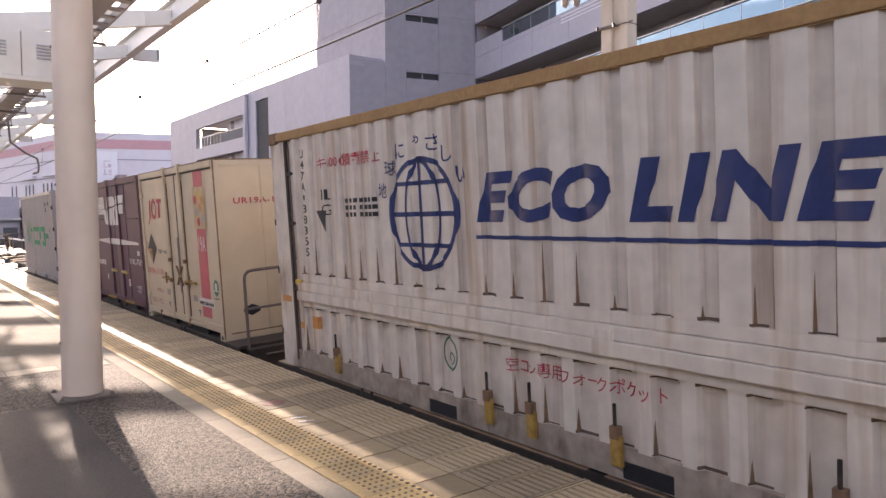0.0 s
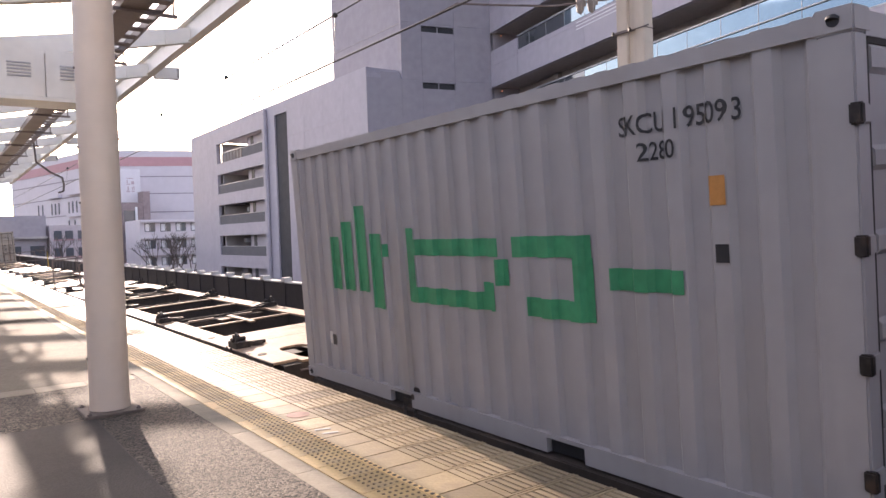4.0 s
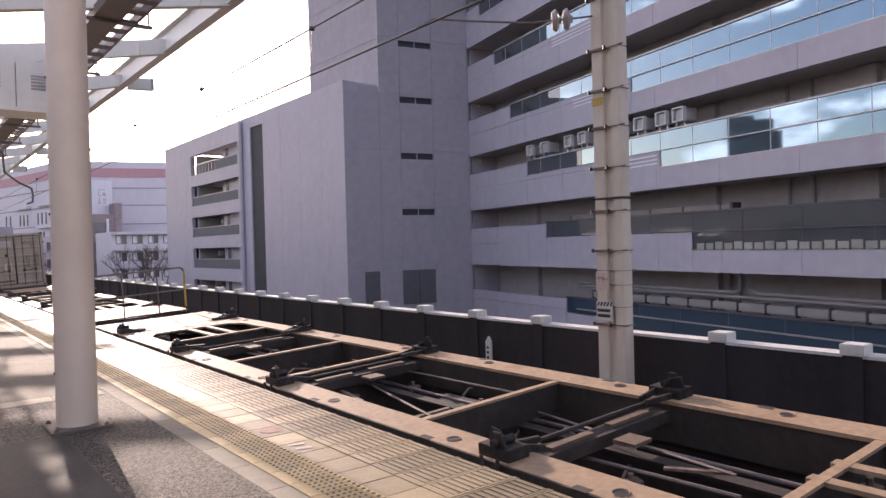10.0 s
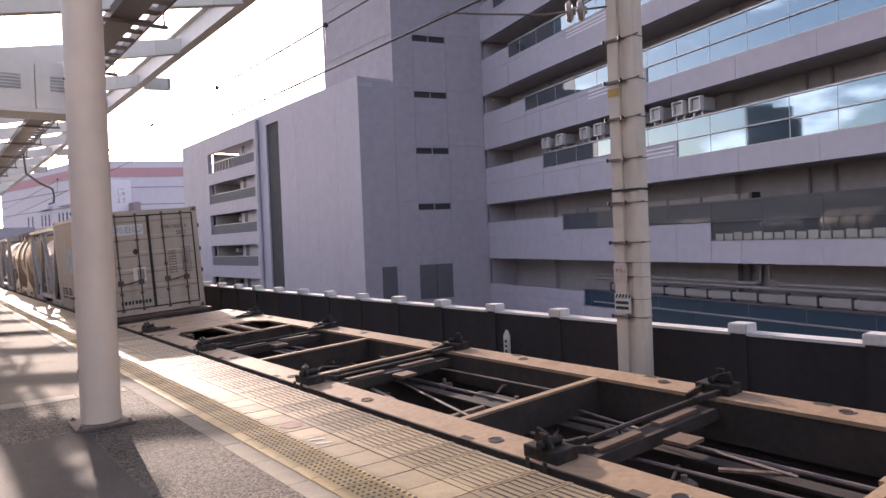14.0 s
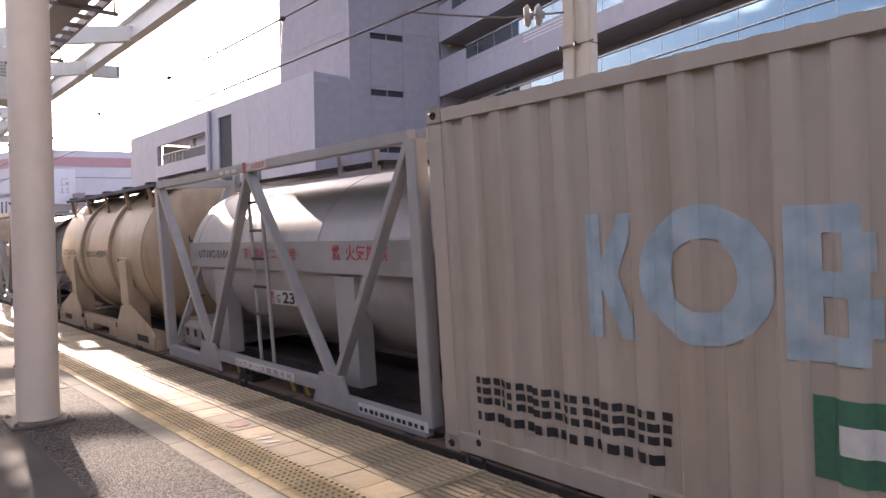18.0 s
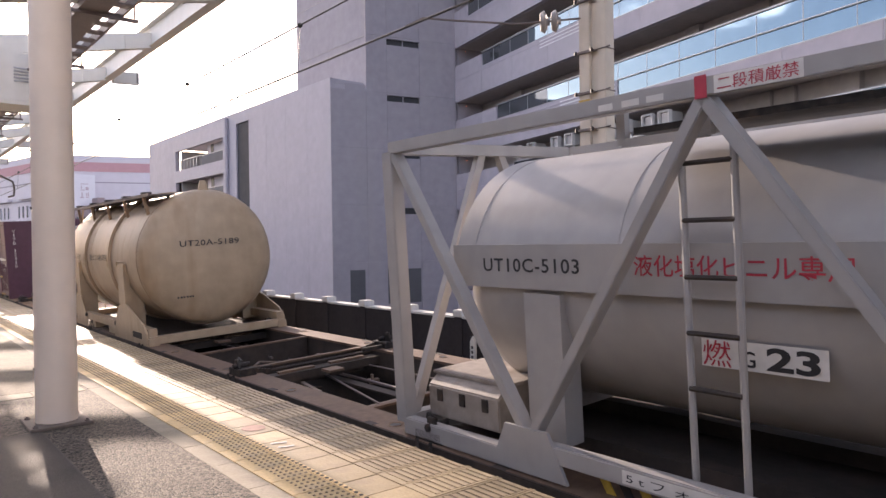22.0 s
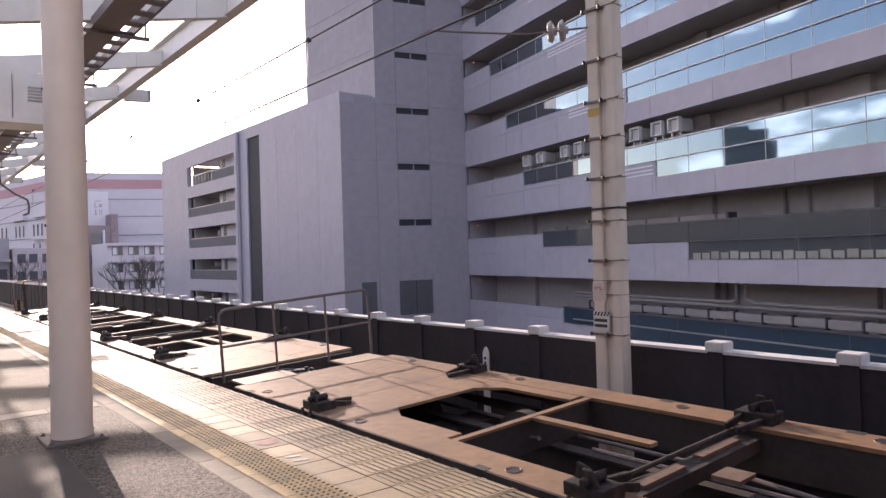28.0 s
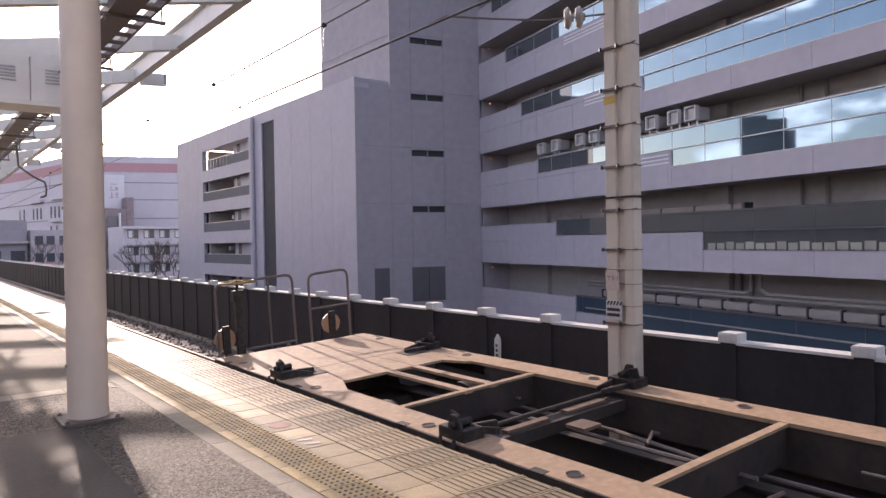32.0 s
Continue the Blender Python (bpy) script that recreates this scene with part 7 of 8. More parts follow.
def kobe_box():
    c, wv = iso_box("dirty cream ribbed twenty-foot container with faded blue mark and barred doors", M_CREAM, rod_mat=M_BROWNROD)
    x, y = -1.211, -3.031
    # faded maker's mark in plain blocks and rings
    m = [bar(0, 0, 0.13, 0.74), [(0.13, 0.3), (0.24, 0.0), (0.36, 0.0), (0.22, 0.38), (0.36, 0.74), (0.24, 0.74), (0.13, 0.46)]] + ring(0.77, 0.39, 0.2, 0.38, 24)
    m += [bar(1.2, 0, 1.36, 0.74), bar(1.36, 0, 1.56, 0.13), bar(1.36, 0.31, 1.56, 0.43), bar(1.36, 0.61, 1.54, 0.74), bar(1.48, 0.13, 1.61, 0.31), bar(1.46, 0.43, 1.59, 0.61)]
    m += [bar(1.75, 0, 1.93, 0.74), bar(1.93, 0, 2.17, 0.14), bar(1.93, 0.3, 2.12, 0.44), bar(1.93, 0.6, 2.17, 0.74), bar(2.22, 0, 2.33, 0.74), bar(2.33, 0, 2.42, 0.14)]
    m += ring(2.79, 0.38, 0.18, 0.32, 16, 1.15, 1.7, 4.58) + ring(3.16, 0.39, 0.2, 0.36, 28, 1.05)
    shape(c, m, M_SKYBLUE, "side", x - 0.003, 1.62, 1.01, wv, name="faded_mark")
    lettering(c, "KOBU 000006", 0.78, 0.13, M_BLACK, "side", x - 0.003, -1.733, 2.165, wv, bold=0.004)
    lettering(c, "6", 0.06, 0.12, M_BLACK, "side", x - 0.003, -2.56, 2.165, wv, bold=0.004)
    shape(c, [bar(0, 0, 0.11, 0.012), bar(0, 0.16, 0.11, 0.172), bar(0, 0.012, 0.012, 0.16), bar(0.098, 0.012, 0.11, 0.16)], M_BLACK, "side", x - 0.003, -2.535, 2.145, wv)
    lettering(c, "22G2", 0.25, 0.12, M_BLACK, "side", x - 0.003, -2.104, 2.0, wv, bold=0.004)
    shape(c, [bar(0, 0, 0.12, 0.18)], M_ORANGE, "side", x - 0.003, -2.42, 1.74, wv, name="inspection_plate")
    lettering(c, "26\n6", 0.08, 0.13, M_BLACK, "side", x - 0.006, -2.44, 1.765, wv)
    shape(c, scribble(1.6, 0.22, 20, 3, 6, 0.66), M_BLACK, "side", x - 0.003, 2.66, 0.42, wv, name="owner_print")
    shape(c, scribble(1.55, 0.1, 16, 1, 16), M_BLACK, "side", x - 0.003, 2.67, 0.3, wv, name="owner_print")
    shape(c, [bar(0, 0, 0.44, 0.4)], M_DGREEN, "side", x - 0.003, 0.32, 0.45, wv, name="green_square")
    shape(c, [bar(0.12, 0.14, 0.32, 0.28)], M_MARK, "side", x - 0.006, 0.32, 0.45, wv)
    shape(c, [bar(0, 0, 0.86, 0.26)], M_MARK, "end", -0.99, y - 0.005, 1.975, name="mark_plate")
    shape(c, [[(px * 0.225, pz * 0.22) for px, pz in poly] for poly in m], M_SKYBLUE, "end", -0.95, y - 0.008, 2.03, name="faded_mark")
    lettering(c, "KOBU 000006 6", 0.62, 0.09, M_BLACK, "end", 0.3, y - 0.008, 2.08)
    lettering(c, "22G2", 0.22, 0.09, M_BLACK, "end", 0.66, y - 0.008, 1.92)
    shape(c, ring(0, 0, 0, 0.07, 16), M_BLACK, "end", -0.35, y - 0.008, 1.56)
    shape(c, scribble(0.72, 0.14, 9, 1, 10), M_BLACK, "end", -0.8, y - 0.008, 0.28)
    shape(c, scribble(0.2, 0.6, 3, 9, 12, 0.35), M_BLACK, "end", 0.42, y - 0.008, 0.95)
    shape(c, scribble(0.24, 0.66, 4, 12, 13, 0.35), M_BLACK, "end", 0.74, y - 0.008, 0.95)
    shape(c, [bar(0, 0, 0.3, 0.34)], M_MARK, "end", -0.46, y - 0.008, 0.83, name="plate")
    shape(c, [bar(0, 0, 0.16, 0.24)], M_GRIMYGREY, "end", -0.36, y - 0.011, 0.88, name="plate")
    return c


def green_box():
    c, wv = iso_box("grey ribbed twenty-foot container with green mark and barred doors", M_GREY)
    x, y = -1.214, -3.031
    m = [bar(0.0, 0.15, 0.22, 0.7), bar(0.27, 0.15, 0.5, 0.85), bar(0.55, 0.15, 0.78, 1.0), bar(0.82, 0, 1.05, 0.72), bar(1.06, 0.5, 1.12, 0.62)]
    m += [bar(1.44, 0.1, 1.6, 0.76), bar(1.6, 0.52, 2.72, 0.66), bar(1.6, 0.1, 2.5, 0.24), bar(2.5, 0.1, 2.66, 0.32), bar(2.68, 0.3, 2.8, 0.5)]
    m += [bar(2.89, 0.52, 3.62, 0.67), bar(3.48, 0.23, 3.63, 0.52), bar(3.0, 0.09, 3.63, 0.23), bar(3.79, 0.32, 4.33, 0.46)]
    shape(c, m, M_GREEN, "side", x, 2.255, 0.9, wv, name="green_mark")
    lettering(c, "SKCU 195093", 0.8, 0.12, M_BLACK, "side", x, -1.65, 2.16, wv, bold=0.008)
    lettering(c, "2280", 0.26, 0.11, M_BLACK, "side", x, -1.8, 2.0, wv, bold=0.008)
    shape(c, [bar(0, 0, 0.11, 0.16)], M_ORANGE, "side", x, -2.25, 1.72, wv, name="inspection_plate")
    shape(c, [bar(0, 0, 0.08, 0.1)], M_BLACK, "side", x, -2.285, 1.41, wv)
    shape(c, [bar(0, 0, 0.12, 0.13)], M_MARK, "side", x, 2.49, 0.435, wv, name="tag")
    shape(c, [bar(0.14, 0, 0.22, 0.11)], M_BLACK, "side", x, 2.49, 0.44, wv)
    shape(c, [[(-0.12, 0.1), (0.12, 0.1), (0, -0.1)]], M_MARK, "end", -0.78, y + 0.003, 1.35)
    shape(c, [[(-0.07, 0.07), (0.07, 0.07), (0, -0.05)]], M_PINK, "end", -0.78, y, 1.35)
    shape(c, ring(0, 0, 0, 0.06, 16, 1.4), M_MARK, "end", -0.3, y + 0.003, 1.25)
    lettering(c, "SKCU 195093", 0.6, 0.09, M_BLACK, "end", 0.32, y + 0.003, 2.08)
    shape(c, scribble(0.4, 0.5, 5, 7, 15, 0.35), M_BLACK, "end", 0.36, y + 0.003, 1.05)
    return c


# -- tanks --
M_TANSEAM = mat("tank_seam_dirt", (0.24, 0.15, 0.09), 0.7, vary=0.35, grain=10)
M_OCHRETAN = mat("rusty_bracket", (0.3, 0.19, 0.11), 0.6, vary=0.3, grain=12)


def barrel(r, y0, y1, dome, n=48, zc=0.0, seg=7):
    """A cylinder with dished ends along y."""
    bm = bmesh.new()
    prof = []
    for i in range(seg):
        a = math.pi / 2 * i / seg
        prof.append((y0 - dome * math.cos(a), max(0.001, r * math.sin(a) ** 0.55)))
    prof.append((y0, r))
    m = 6
    for i in range(1, m):
        prof.append((y0 + (y1 - y0) * i / m, r))
    prof.append((y1, r))
    for i in reversed(range(seg)):
        a = math.pi / 2 * i / seg
        prof.append((y1 + dome * math.cos(a), max(0.001, r * math.sin(a) ** 0.55)))
    rings = [[bm.verts.new((rr * math.cos(2 * math.pi * k / n), y, zc + rr * math.sin(2 * math.pi * k / n))) for k in range(n)] for y, rr in prof]
    for a, b in zip(rings, rings[1:]):
        for k in range(n):
            j = (k + 1) % n
            bm.faces.new((a[k], a[j], b[j], b[k]))
    bm.faces.new(rings[0])
    bm.faces.new(rings[-1][::-1])
    return bm


def hoop(r, y, w, t, zc, n=48, a0=0.0, a1=2 * math.pi):
    bm = bmesh.new()
    full = abs(a1 - a0 - 2 * math.pi) < 1e-6
    rings = []
    for k in range(n + (0 if full else 1)):
        a = a0 + (a1 - a0) * k / n
        rings.append([bm.verts.new((rr * math.cos(a), yy, zc + rr * math.sin(a))) for rr, yy in ((r, y - w / 2), (r + t, y - w / 2), (r + t, y + w / 2), (r, y + w / 2))])
    m = len(rings)
    for k in range(m if full else m - 1):
        p, q = rings[k], rings[(k + 1) % m]
        for i in range(4):
            j = (i + 1) % 4
            bm.faces.new((p[i], p[j], q[j], q[i]))
    if not full:
        bm.faces.new(rings[0][::-1])
        bm.faces.new(rings[-1])
    return bm


def powder_tank(code, walk_mat):
    """Tan powder tank on a saddle frame."""
    c = thing("tank_container", f"tan cylindrical powder tank container lettered {code}", "tank", group="tank containers on the train")
    R, ZC = 1.19, 1.38
    part("barrel", barrel(R, -2.56, 2.56, 0.36, zc=ZC), M_TAN, c, smooth=True)
    for y in (-2.56, 2.56):
        part("seam", hoop(R, y, 0.016, 0.004, ZC), M_TANSEAM, c, smooth=True)
    part("seam", hoop(R, 0.51, 0.02, 0.005, ZC), M_TAN, c, smooth=True)
    for y in (-0.9, 0.9):
        part("hoop", hoop(R, y, 0.13, 0.05, ZC, 72), M_TAN, c)
        for e in (-0.07, 0.07):
            part("hoop_weld", hoop(R, y + e, 0.014, 0.006, ZC), M_TANSEAM, c, smooth=True)
        shape(c, [[(0, 0.02), (0.03, 0), (0.02, 0.16), (0.0, 0.14)], [(0.04, -0.03), (0.055, -0.06), (0.06, 0.06), (0.045, 0.08)], [(0.01, -0.1), (0.05, -0.08), (0.04, -0.04), (0.012, -0.03)]], M_TANSEAM, "side", 0, y + 0.03, 1.36, name="rub_mark", cyl=(ZC, R + 0.049))
    for s in (-1, 1):
        for sy in (-1, 1):
            y = sy * 1.66
            bm = bmesh.new()
            prism(bm, [(y - 0.2, 0.62), (y + 0.2, 0.62), (y + 0.2, 1.33), (y - 0.2, 1.33)], 0, *sorted((s * 1.225, s * 1.12)))
            d = part("saddle", bm, M_TAN, c, bevel=0.008)
            bm = bmesh.new()
            prism(bm, [(y - sy * 0.62, 0.0), (y - sy * 0.58, 0.14), (y - sy * 0.5, 0.3), (y - sy * 0.22, 0.6), (y + sy * 0.24, 0.63), (y + sy * 1.12, 0.35), (y + sy * 1.3, 0.2), (y + sy * 1.3, 0.0)], 0, *sorted((s * 1.23, s * 1.2)))
            part("saddle_wing", bm, M_TAN, d, bevel=0.006)
            boxes("saddle_web", M_TAN, d, (*sorted((s * 1.2, s * 0.9)), y - 0.18, y + 0.18, 0.1, 0.9))
            bm = bmesh.new()
            tube(bm, [(s * 1.16, y - 0.27, 0.95), (s * 1.205, y - 0.27, 1.32), (s * 1.205, y - 0.22, 1.37), (s * 1.205, y + 0.22, 1.37), (s * 1.205, y + 0.27, 1.32), (s * 1.16, y + 0.27, 0.95)], 0.012, 6)
            part("weld_rim", bm, M_TAN, d)
        boxes("base_rail", M_TAN, c, (*sorted((s * 1.2, s * 1.06)), -2.98, 2.98, 0.14, 0.28), bevel=0.006)
        for y in (-0.75, 0.75):
            boxes("fork_pocket", M_TAN, c, (*sorted((s * 1.2, s * 1.0)), y - 0.24, y + 0.24, 0.02, 0.14))
        for y in (-2.5, 2.15):
            boxes("name_plate", M_UNDER, c, (*sorted((s * 1.236, s * 1.22)), y - 0.2, y + 0.3, 0.1, 0.2))
        for y in (1.15, -1.1):
            boxes("tie_hook", M_LOCK, c, (*sorted((s * 1.235, s * 1.2)), y - 0.05, y + 0.05, 0.2, 0.28), bevel=0.01)
    for y in (-2.95, 2.95):
        boxes("end_beam", M_TAN, c, (-1.2, 1.2, y - 0.07, y + 0.07, 0.02, 0.15), bevel=0.006)
        for s in (-1, 1):
            boxes("corner_casting", M_TAN, c, (*sorted((s * 1.22, s * 1.05)), y - 0.09, y + 0.09, 0.0, 0.13), bevel=0.01)
    # square hand grip beside the saddle
    bm = bmesh.new()
    tube(bm, [(-1.2, 1.98, 0.66), (-1.235, 1.98, 0.68), (-1.235, 1.98, 0.87), (-1.235, 1.76, 0.87), (-1.235, 1.76, 0.68), (-1.235, 1.98, 0.68)], 0.014, 6)
    part("hand_grip", bm, M_RUSTBAR, c)
    # dark floor sheet, added for the deep shade under the barrel
    boxes("drip_tray", M_UNDER, c, (-1.05, 1.05, -2.88, 2.88, 0.012, 0.035))
    # walkway with brackets
    ww = boxes("walkway", walk_mat, c, (-0.92, -0.52, -2.64, 2.86, 2.48, 2.5))
    boxes("walkway_edge", walk_mat, ww, (-0.945, -0.92, -2.64, 2.86, 2.462, 2.515))
    boxes("walkway_edge", walk_mat, ww, (-0.52, -0.5, -2.64, 2.86, 2.47, 2.515))
    for y in (-2.43, -1.24, -0.04, 1.17, 2.38):
        bm = bmesh.new()
        beam(bm, (-0.92, y + 0.14, 2.48), (-0.905, y, 2.16), 0.05, 0.035)
        part("bracket", bm, M_OCHRETAN, ww)
        bm = bmesh.new()
        beam(bm, (-0.54, y, 2.49), (-0.56, y + 0.02, 2.41), 0.05, 0.04)
        part("stub", bm, M_LOCK, ww)
        if y > -2:
            bm = bmesh.new()
            beam(bm, (-0.72, y - 0.38, 2.48), (-0.73, y - 0.38, 2.3), 0.05, 0.04)
            part("stub", bm, M_LOCK, ww)
        boxes("hatch", M_LOCK, ww, (-0.95, -0.8, y + 0.06, y + 0.2, 2.515, 2.55), bevel=0.008)
    # end ladder
    bm = bmesh.new()
    for x in (-0.75, -0.38):
        tube(bm, [(x, 3.1, 0.1), (x, 3.1, 1.5), (x, 3.0, 2.2), (x, 2.86, 2.5)], 0.018, 6)
    lad = part("ladder", bm, M_TAN, c)
    for k in range(8):
        z = 0.3 + 0.28 * k
        y = 3.1 if z < 1.5 else 3.1 - (z - 1.5) * 0.17
        bm = bmesh.new()
        rod(bm, (-0.75, y, z), (-0.38, y, z), 0.012, 6)
        part("rung", bm, M_TAN, lad)
    bm = bmesh.new()
    rod(bm, (-0.7, 0.1, 0.35), (-0.35, 0.1, 0.3), 0.09, 12)
    rod(bm, (-0.5, -0.2, 0.28), (-0.5, 0.5, 0.28), 0.06, 12)
    part("discharge_valve", bm, M_LOCK, c)
    bm = bmesh.new()
    prism(bm, [(-0.1, 2.5), (0.1, 2.5), (0.05, 2.72), (-0.05, 2.72)], 1, -2.62, -2.59)
    part("lifting_lug", bm, M_TAN, c)
    cyl = (ZC, R)
    lettering(c, code, 0.96, 0.11, M_BLACK, "side", 0, 2.345, 1.395, cyl=cyl, bold=0.005, spacing=1.08)
    lettering(c, "塩化ビニル樹脂専用", 1.25, 0.125, M_BLACK, "side", 0, 0.61, 1.37, cyl=cyl, bold=0.01)
    lettering(c, code, 1.04, 0.1, M_BLACK, "end", -0.58, -2.56 - 0.365, 1.585, bold=0.005, spacing=1.08)
    shape(c, scribble(0.3, 0.05, 6, 1, 3), M_BLACK, "end", -0.68, -2.56 - 0.365, 0.72)
    lettering(c, "荷重6.0t", 0.3, 0.07, M_BLACK, "side", -1.234, 2.92, 0.29)
    lettering(c, "全幅W1361", 0.34, 0.07, M_BLACK, "side", -1.234, 2.92, 0.21)
    lettering(c, "下部吊上げ禁止", 0.58, 0.07, M_BLACK, "side", -1.234, 2.92, 0.1)
    return c


def liquid_tank(code):
    """White pressure tank in an open frame with zigzag braces."""
    c = thing("tank_container", f"white liquid gas tank container in braced frame lettered {code}", "tank", group="tank containers on the train")
    R, ZC = 0.94, 1.28
    part("barrel", barrel(R, -2.35, 2.1, 0.4, zc=ZC), M_TANK, c, smooth=True)
    # sun shield over the upper half
    bm = hoop(R + 0.05, -0.15, 5.0, 0.012, ZC, 40, radians(2), radians(178))
    part("sun_shield", bm, M_TANK, c, smooth=True)
    part("shield_hood", hoop(R + 0.06, -2.68, 0.42, 0.012, ZC, 40, radians(0), radians(180)), M_TANK, c, smooth=True)
    for s in (-1, 1):
        boxes("shield_skirt", M_TANK, c, (*sorted((s * (R + 0.062), s * (R + 0.05))), -2.65, 2.35, ZC + 0.0, ZC + 0.32))
    for y in (-1.0, 0.8, 2.15):
        part("shield_seam", hoop(R + 0.062, y, 0.03, 0.004, ZC, 40, radians(4), radians(176)), M_TANK, c, smooth=True)
    H, wx, L = 2.5, 1.2, 3.0
    for s in (-1, 1):
        x = s * (wx - 0.06)
        for y in (-L + 0.07, L - 0.07):
            boxes("corner_post", M_TANK, c, (*sorted((s * wx, s * (wx - 0.12))), y - 0.07, y + 0.07, 0.1, H - 0.1), bevel=0.008)
        boxes("top_rail", M_TANK, c, (*sorted((s * wx, s * (wx - 0.1))), -L + 0.1, L - 0.1, H - 0.12, H - 0.02), bevel=0.008)
        boxes("bottom_rail", M_TANK, c, (*sorted((s * wx, s * (wx - 0.1))), -1.4, 1.4, 0.14, 0.26), bevel=0.008)
        for a, b in ((-L + 0.1, -1.401), (1.401, L - 0.1)):
            boxes("bottom_rail", M_TANK, c, (*sorted((s * wx, s * (wx - 0.1))), a, b, 0.01, 0.15), bevel=0.008)
        zig = [(L - 0.12, H - 0.1), (1.45, 0.24), (0.04, H - 0.12), (-1.5, 0.22), (-L + 0.12, H - 0.1)]
        for (ya, za), (yb, zb) in zip(zig, zig[1:]):
            bm = bmesh.new()
            beam(bm, (x, ya, za), (x, yb, zb), 0.07, 0.105, up=(1, 0, 0))
            part("brace", bm, M_TANK, c, bevel=0.006)
        for y in (1.45, -1.5):
            bm = bmesh.new()
            prism(bm, [(y - 0.36, 0.02), (y - 0.2, 0.34), (y + 0.2, 0.34), (y + 0.36, 0.02)], 0, *sorted((s * (wx + 0.006), s * (wx - 0.02))))
            part("gusset", bm, M_TANK, c)
            boxes("saddle", M_TANK, c, (*sorted((s * 0.985, s * 0.8)), y - 0.18, y + 0.16, 0.18, 1.25))
        for y in (0.8, -0.55):
            for k in range(3):
                bm = bmesh.new()
                yy = y - 0.15 * k
                prism(bm, [(yy, 0.0), (yy + 0.07, 0.0), (yy + 0.14, 0.12), (yy + 0.07, 0.12)], 0, *sorted((s * (wx - 0.12), s * (wx - 0.13))))
                part("hazard_stripe", bm, M_YELLOW if k != 1 else M_BLACK, c)
    for y in (-L + 0.07, L - 0.07):
        boxes("end_rail", M_TANK, c, (-wx + 0.12, wx - 0.12, y - 0.06, y + 0.06, H - 0.12, H - 0.02))
        boxes("end_rail", M_TANK, c, (-wx + 0.12, wx - 0.12, y - 0.06, y + 0.06, 0.04, 0.16))
        for s in (-1, 1):
            bm = bmesh.new()
            beam(bm, (s * 0.12, y, H - 0.1), (s * (wx - 0.14), y, 0.16), 0.08, 0.07, up=(0, 1, 0))
            part("end_brace", bm, M_TANK, c)
    # cradle and floor sheet coloured dark for the shade under the tank
    for x in (-0.6, 0.3):
        boxes("cradle", M_UNDER, c, (x - 0.06, x + 0.06, -L + 0.1, L - 0.1, 0.05, 0.16))
    boxes("drip_tray", M_UNDER, c, (-0.9, 0.9, -L + 0.2, L - 0.2, 0.02, 0.045))
    ww = boxes("walkway", M_LOCK, c, (-1.0, -0.45, -2.3, 0.6, 2.26, 2.3))
    for y in (-1.9, 0.4):
        bm = bmesh.new()
        for dy in (-0.28, 0.28):
            box(bm, -1.02, -0.97, y + dy - 0.03, y + dy + 0.03, 2.2, 2.42)
        box(bm, -1.02, -0.97, y - 0.28, y + 0.28, 2.19, 2.24)
        part("hanger", bm, M_TANK, ww)
    bm = bmesh.new()
    for y in (-0.07, 0.24):
        rod(bm, (-1.08, y, 2.2), (-1.06, y, 0.24), 0.022, 8)
    lad = part("ladder", bm, M_TANK, c)
    for k in range(5):
        bm = bmesh.new()
        rod(bm, (-1.085, 0.24, 0.78 + 0.317 * k), (-1.085, -0.07, 0.78 + 0.317 * k), 0.016, 6)
        part("rung", bm, M_UNDER, lad)
    bm = bmesh.new()
    prism(bm, [(-1.02, 0.16), (-1.02, 0.42), (-0.92, 0.5), (0.7, 0.5), (0.7, 0.16)], 1, 1.9, 2.76)
    vc = part("valve_cabinet", bm, M_GRIMYGREY, c, "grimy grey valve cabinet", bevel=0.01)
    boxes("lid", M_GRIMYGREY, vc, (-0.94, 0.72, 1.87, 2.79, 0.5, 0.525), bevel=0.006)
    for y in (2.05, 2.32, 2.6):
        boxes("latch", M_LOCK, vc, (-1.035, -1.02, y - 0.03, y + 0.03, 0.3, 0.4))
    # manhole flange on the leading end
    bm = bmesh.new()
    rod(bm, (0.0, -2.72, 1.32), (0.0, -2.83, 1.32), 0.3, 32)
    fl = part("manhole", bm, M_TANK, c, smooth=True)
    for k in range(16):
        a = 2 * math.pi * k / 16
        bm = bmesh.new()
        rod(bm, (0.25 * math.cos(a), -2.82, 1.32 + 0.25 * math.sin(a)), (0.25 * math.cos(a), -2.855, 1.32 + 0.25 * math.sin(a)), 0.024, 6)
        part("bolt", bm, M_RODS, fl)
    x = -R - 0.066
    lettering(c, code, 0.93, 0.1, M_BLACK, "side", x, 2.0, 1.4, bold=0.012, spacing=1.1)
    lettering(c, "液化塩化ビニル専用", 1.25, 0.13, M_RED, "side", x, 0.64, 1.4, bold=0.006)
    lettering(c, "燃", 0.15, 0.15, M_RED, "side", x, -1.35, 1.41, bold=0.01)
    lettering(c, "火気厳禁", 0.68, 0.15, M_RED, "side", x, -1.6, 1.41, bold=0.01)
    shape(c, [bar(0, 0, 0.7, 0.16)], M_MARK, "side", -0.93, 0.25, 0.885, name="hazard_board")
    lettering(c, "燃", 0.17, 0.15, M_RED, "side", -0.934, 0.24, 0.89)
    lettering(c, "G", 0.08, 0.09, M_BLACK, "side", -0.934, 0.01, 0.905, bold=0.01)
    lettering(c, "23", 0.28, 0.13, M_BLACK, "side", -0.934, -0.13, 0.9, bold=0.03)
    shape(c, [bar(0, 0, 1.42, 0.085)], M_MARK, "side", -wx - 0.002, 0.65, 0.158)
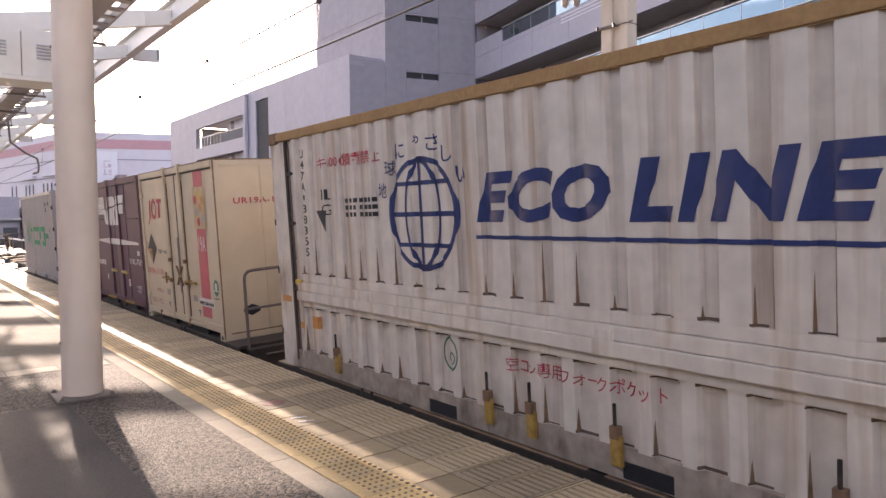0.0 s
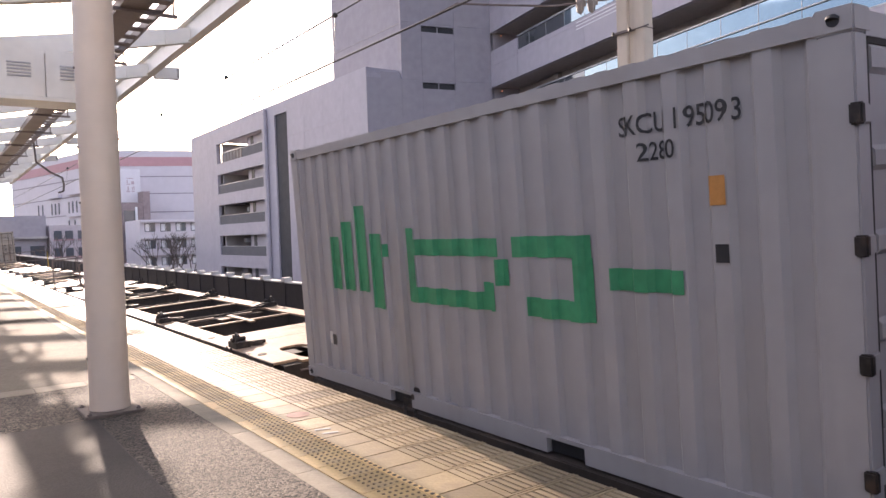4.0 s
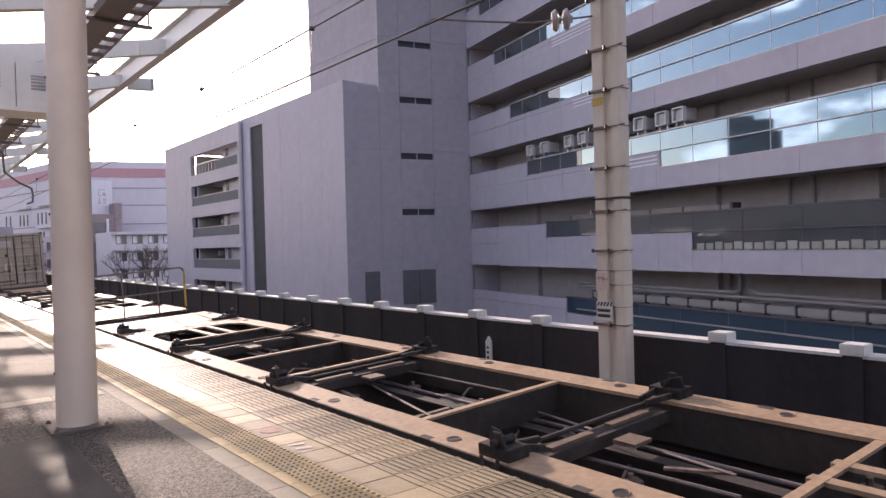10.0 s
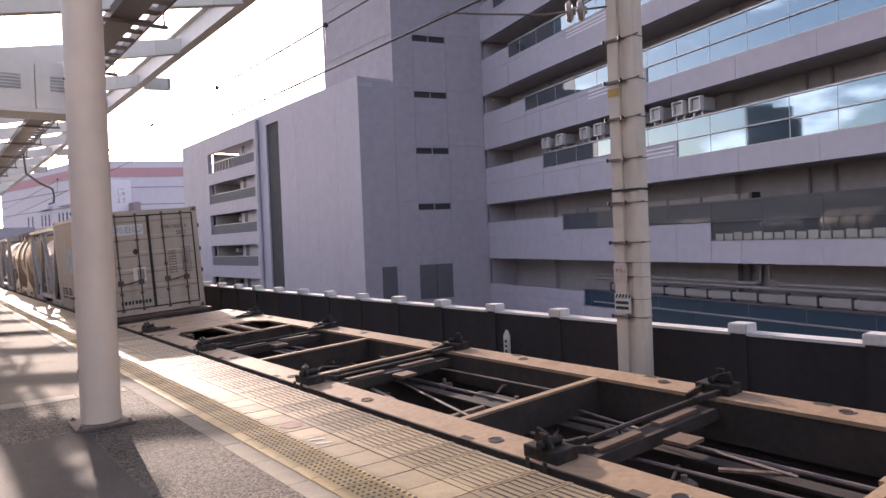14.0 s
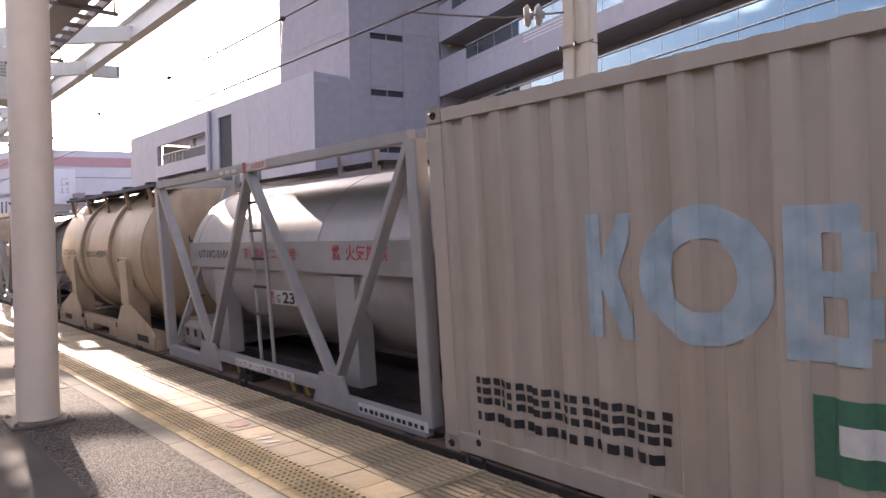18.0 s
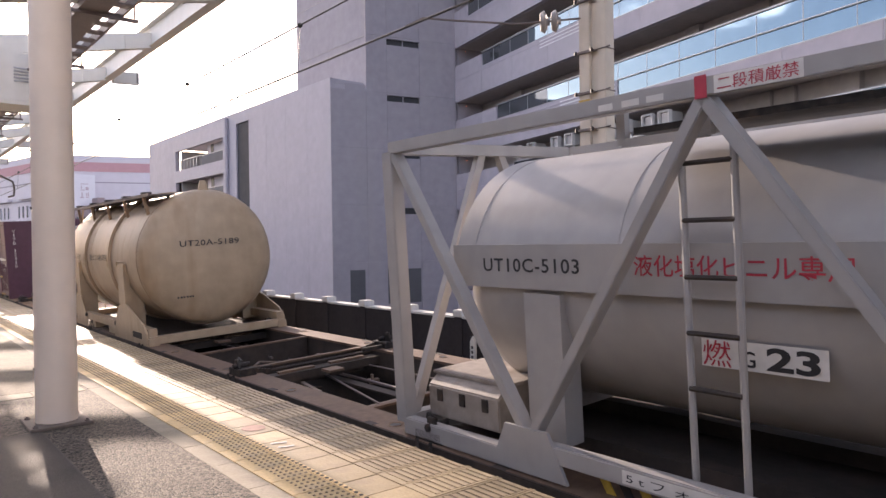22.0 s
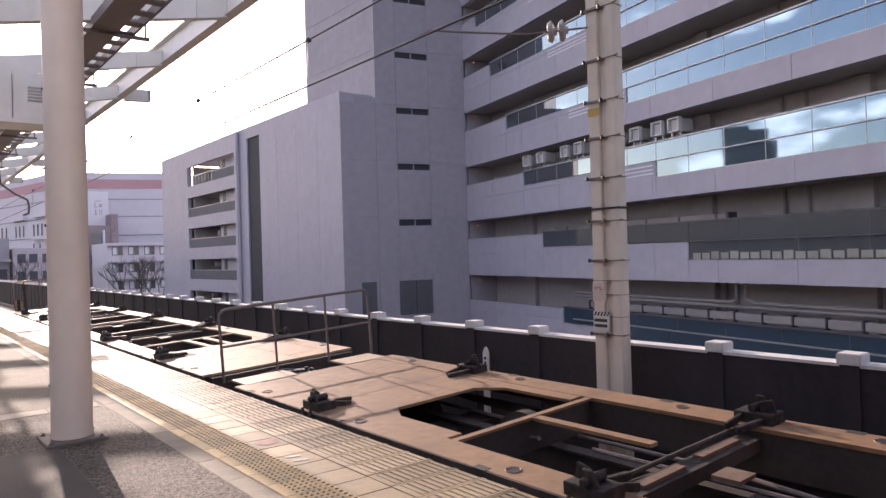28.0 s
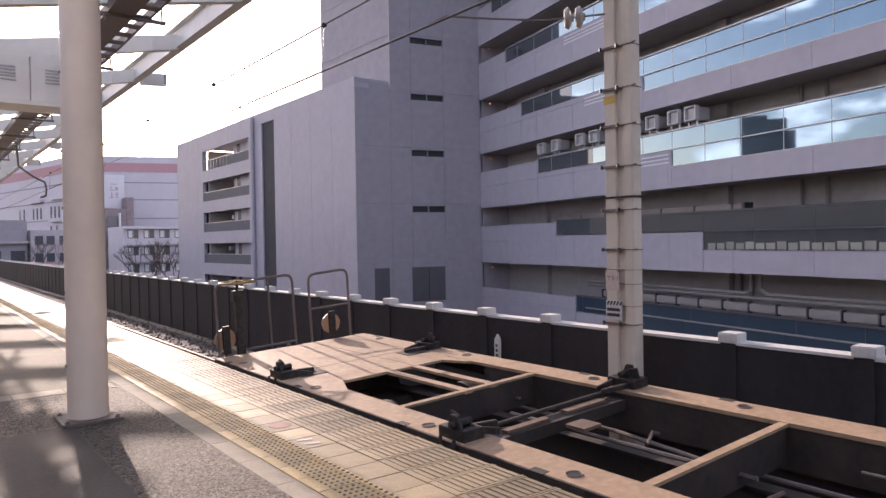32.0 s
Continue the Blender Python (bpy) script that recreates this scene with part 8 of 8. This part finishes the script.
    lettering(c, "5tフォーク使用不可", 1.35, 0.06, M_BLACK, "side", -wx - 0.005, 0.62, 0.17, spacing=1.5)
    shape(c, [bar(0, 0, 0.45, 0.09)], M_MARK, "side", -wx - 0.002, -0.04, H - 0.115)
    lettering(c, "二段積厳禁", 0.41, 0.07, M_RED, "side", -wx - 0.005, -0.06, H - 0.105)
    shape(c, [bar(0, 0, 0.07, 0.12)], M_RED, "side", -wx - 0.002, 0.07, H - 0.13)
    shape(c, scribble(0.5, 0.06, 3, 1, 3), M_MARK, "side", -wx - 0.002, 0.7, H - 0.1)
    lettering(c, code, 0.9, 0.085, M_BLACK, "end", -0.58, -2.76, 1.66, bold=0.01, spacing=1.1)
    lettering(c, "液化塩化ビニル", 0.74, 0.09, M_RED, "end", -0.5, -2.74, 1.81)
    shape(c, scribble(0.5, 0.12, 6, 2, 7), M_BLACK, "end", -0.4, -2.76, 0.74)
    shape(c, [bar(0, 0, 1.0, 0.09)], M_MARK, "side", -wx - 0.003, -1.95, 0.06)
    shape(c, scribble(0.96, 0.06, 12, 1, 7), M_BLACK, "side", -wx - 0.006, -1.97, 0.075)
    return c


lettering(sg, "ヤ9-1", 0.15, 0.06, M_INKRED, "side", -0.112, 0.175, 1.07)
place(wing_box(), 7.03 - 4.7)
place(cream12(), 9.4 + 1.86)
place(maroon("maroon twelve-foot ventilated container lettered V19C-7769", "V19C-7769"), 13.25 + 1.86)
place(maroon("maroon twelve-foot container lettered 19D-35884 with slogan board", "19D-35884", mark_y=-0.03, code_z=0.785, sticker=True), 17.15 + 1.83)
place(green_box(), 22.2 + 3.03)
G5 = GAP0 + 4 * UNIT
place(kobe_box(), G5 + 1.0 + 3.03)
place(liquid_tank("UT10C-5104"), G5 + 7.2 + 3.03)
place(powder_tank("UT20A-5176", M_WALK), G5 + 13.4 + 3.22)
place(liquid_tank("UT10C-5103"), G5 + UNIT + 1.0 + 3.12)
place(powder_tank("UT20A-5189", M_RUSTBAR), G5 + UNIT + 13.9 + 3.12)
last = maroon("maroon twelve-foot ventilated container lettered V19B-12410", "V19B-12410", slogan=False)
for i, ch in enumerate("V19B-12410"):
    if ch != "-":
        lettering(last, ch, 0.03 if ch == "1" else 0.075, 0.1, M_MARK, "end", -0.975 if ch == "1" else -1.0, -1.866, 2.12 - 0.125 * i)
shape(last, maker_blocks(0.74, 0.28), M_MARK, "end", 0.28, -1.872, 1.98)
for a, b in ((-1.62, -0.45), (0.62, 1.62)):
    n = round((b - a) / 0.13)
    for k in range(n):
        y = a + (b - a) * (k + 0.5) / n
        boxes("louvre_rib", M_MAROON, last, (-1.216, -1.19, y - 0.022, y + 0.022, 0.25, 1.12), bevel=0.004)
        boxes("louvre_slot", M_GASKET_SHADE, last, (-1.1975, -1.19, y + 0.024, y + 0.06, 0.28, 1.09))
place(last, G5 + 2.5 * UNIT - 0.25)


def motions():
    for ob, u in MOVING:
        walk(ob, [(t, pose(4.72, u - s, -0.012, 0, -3.2, 0)) for t, s in TRAVEL])


motions()
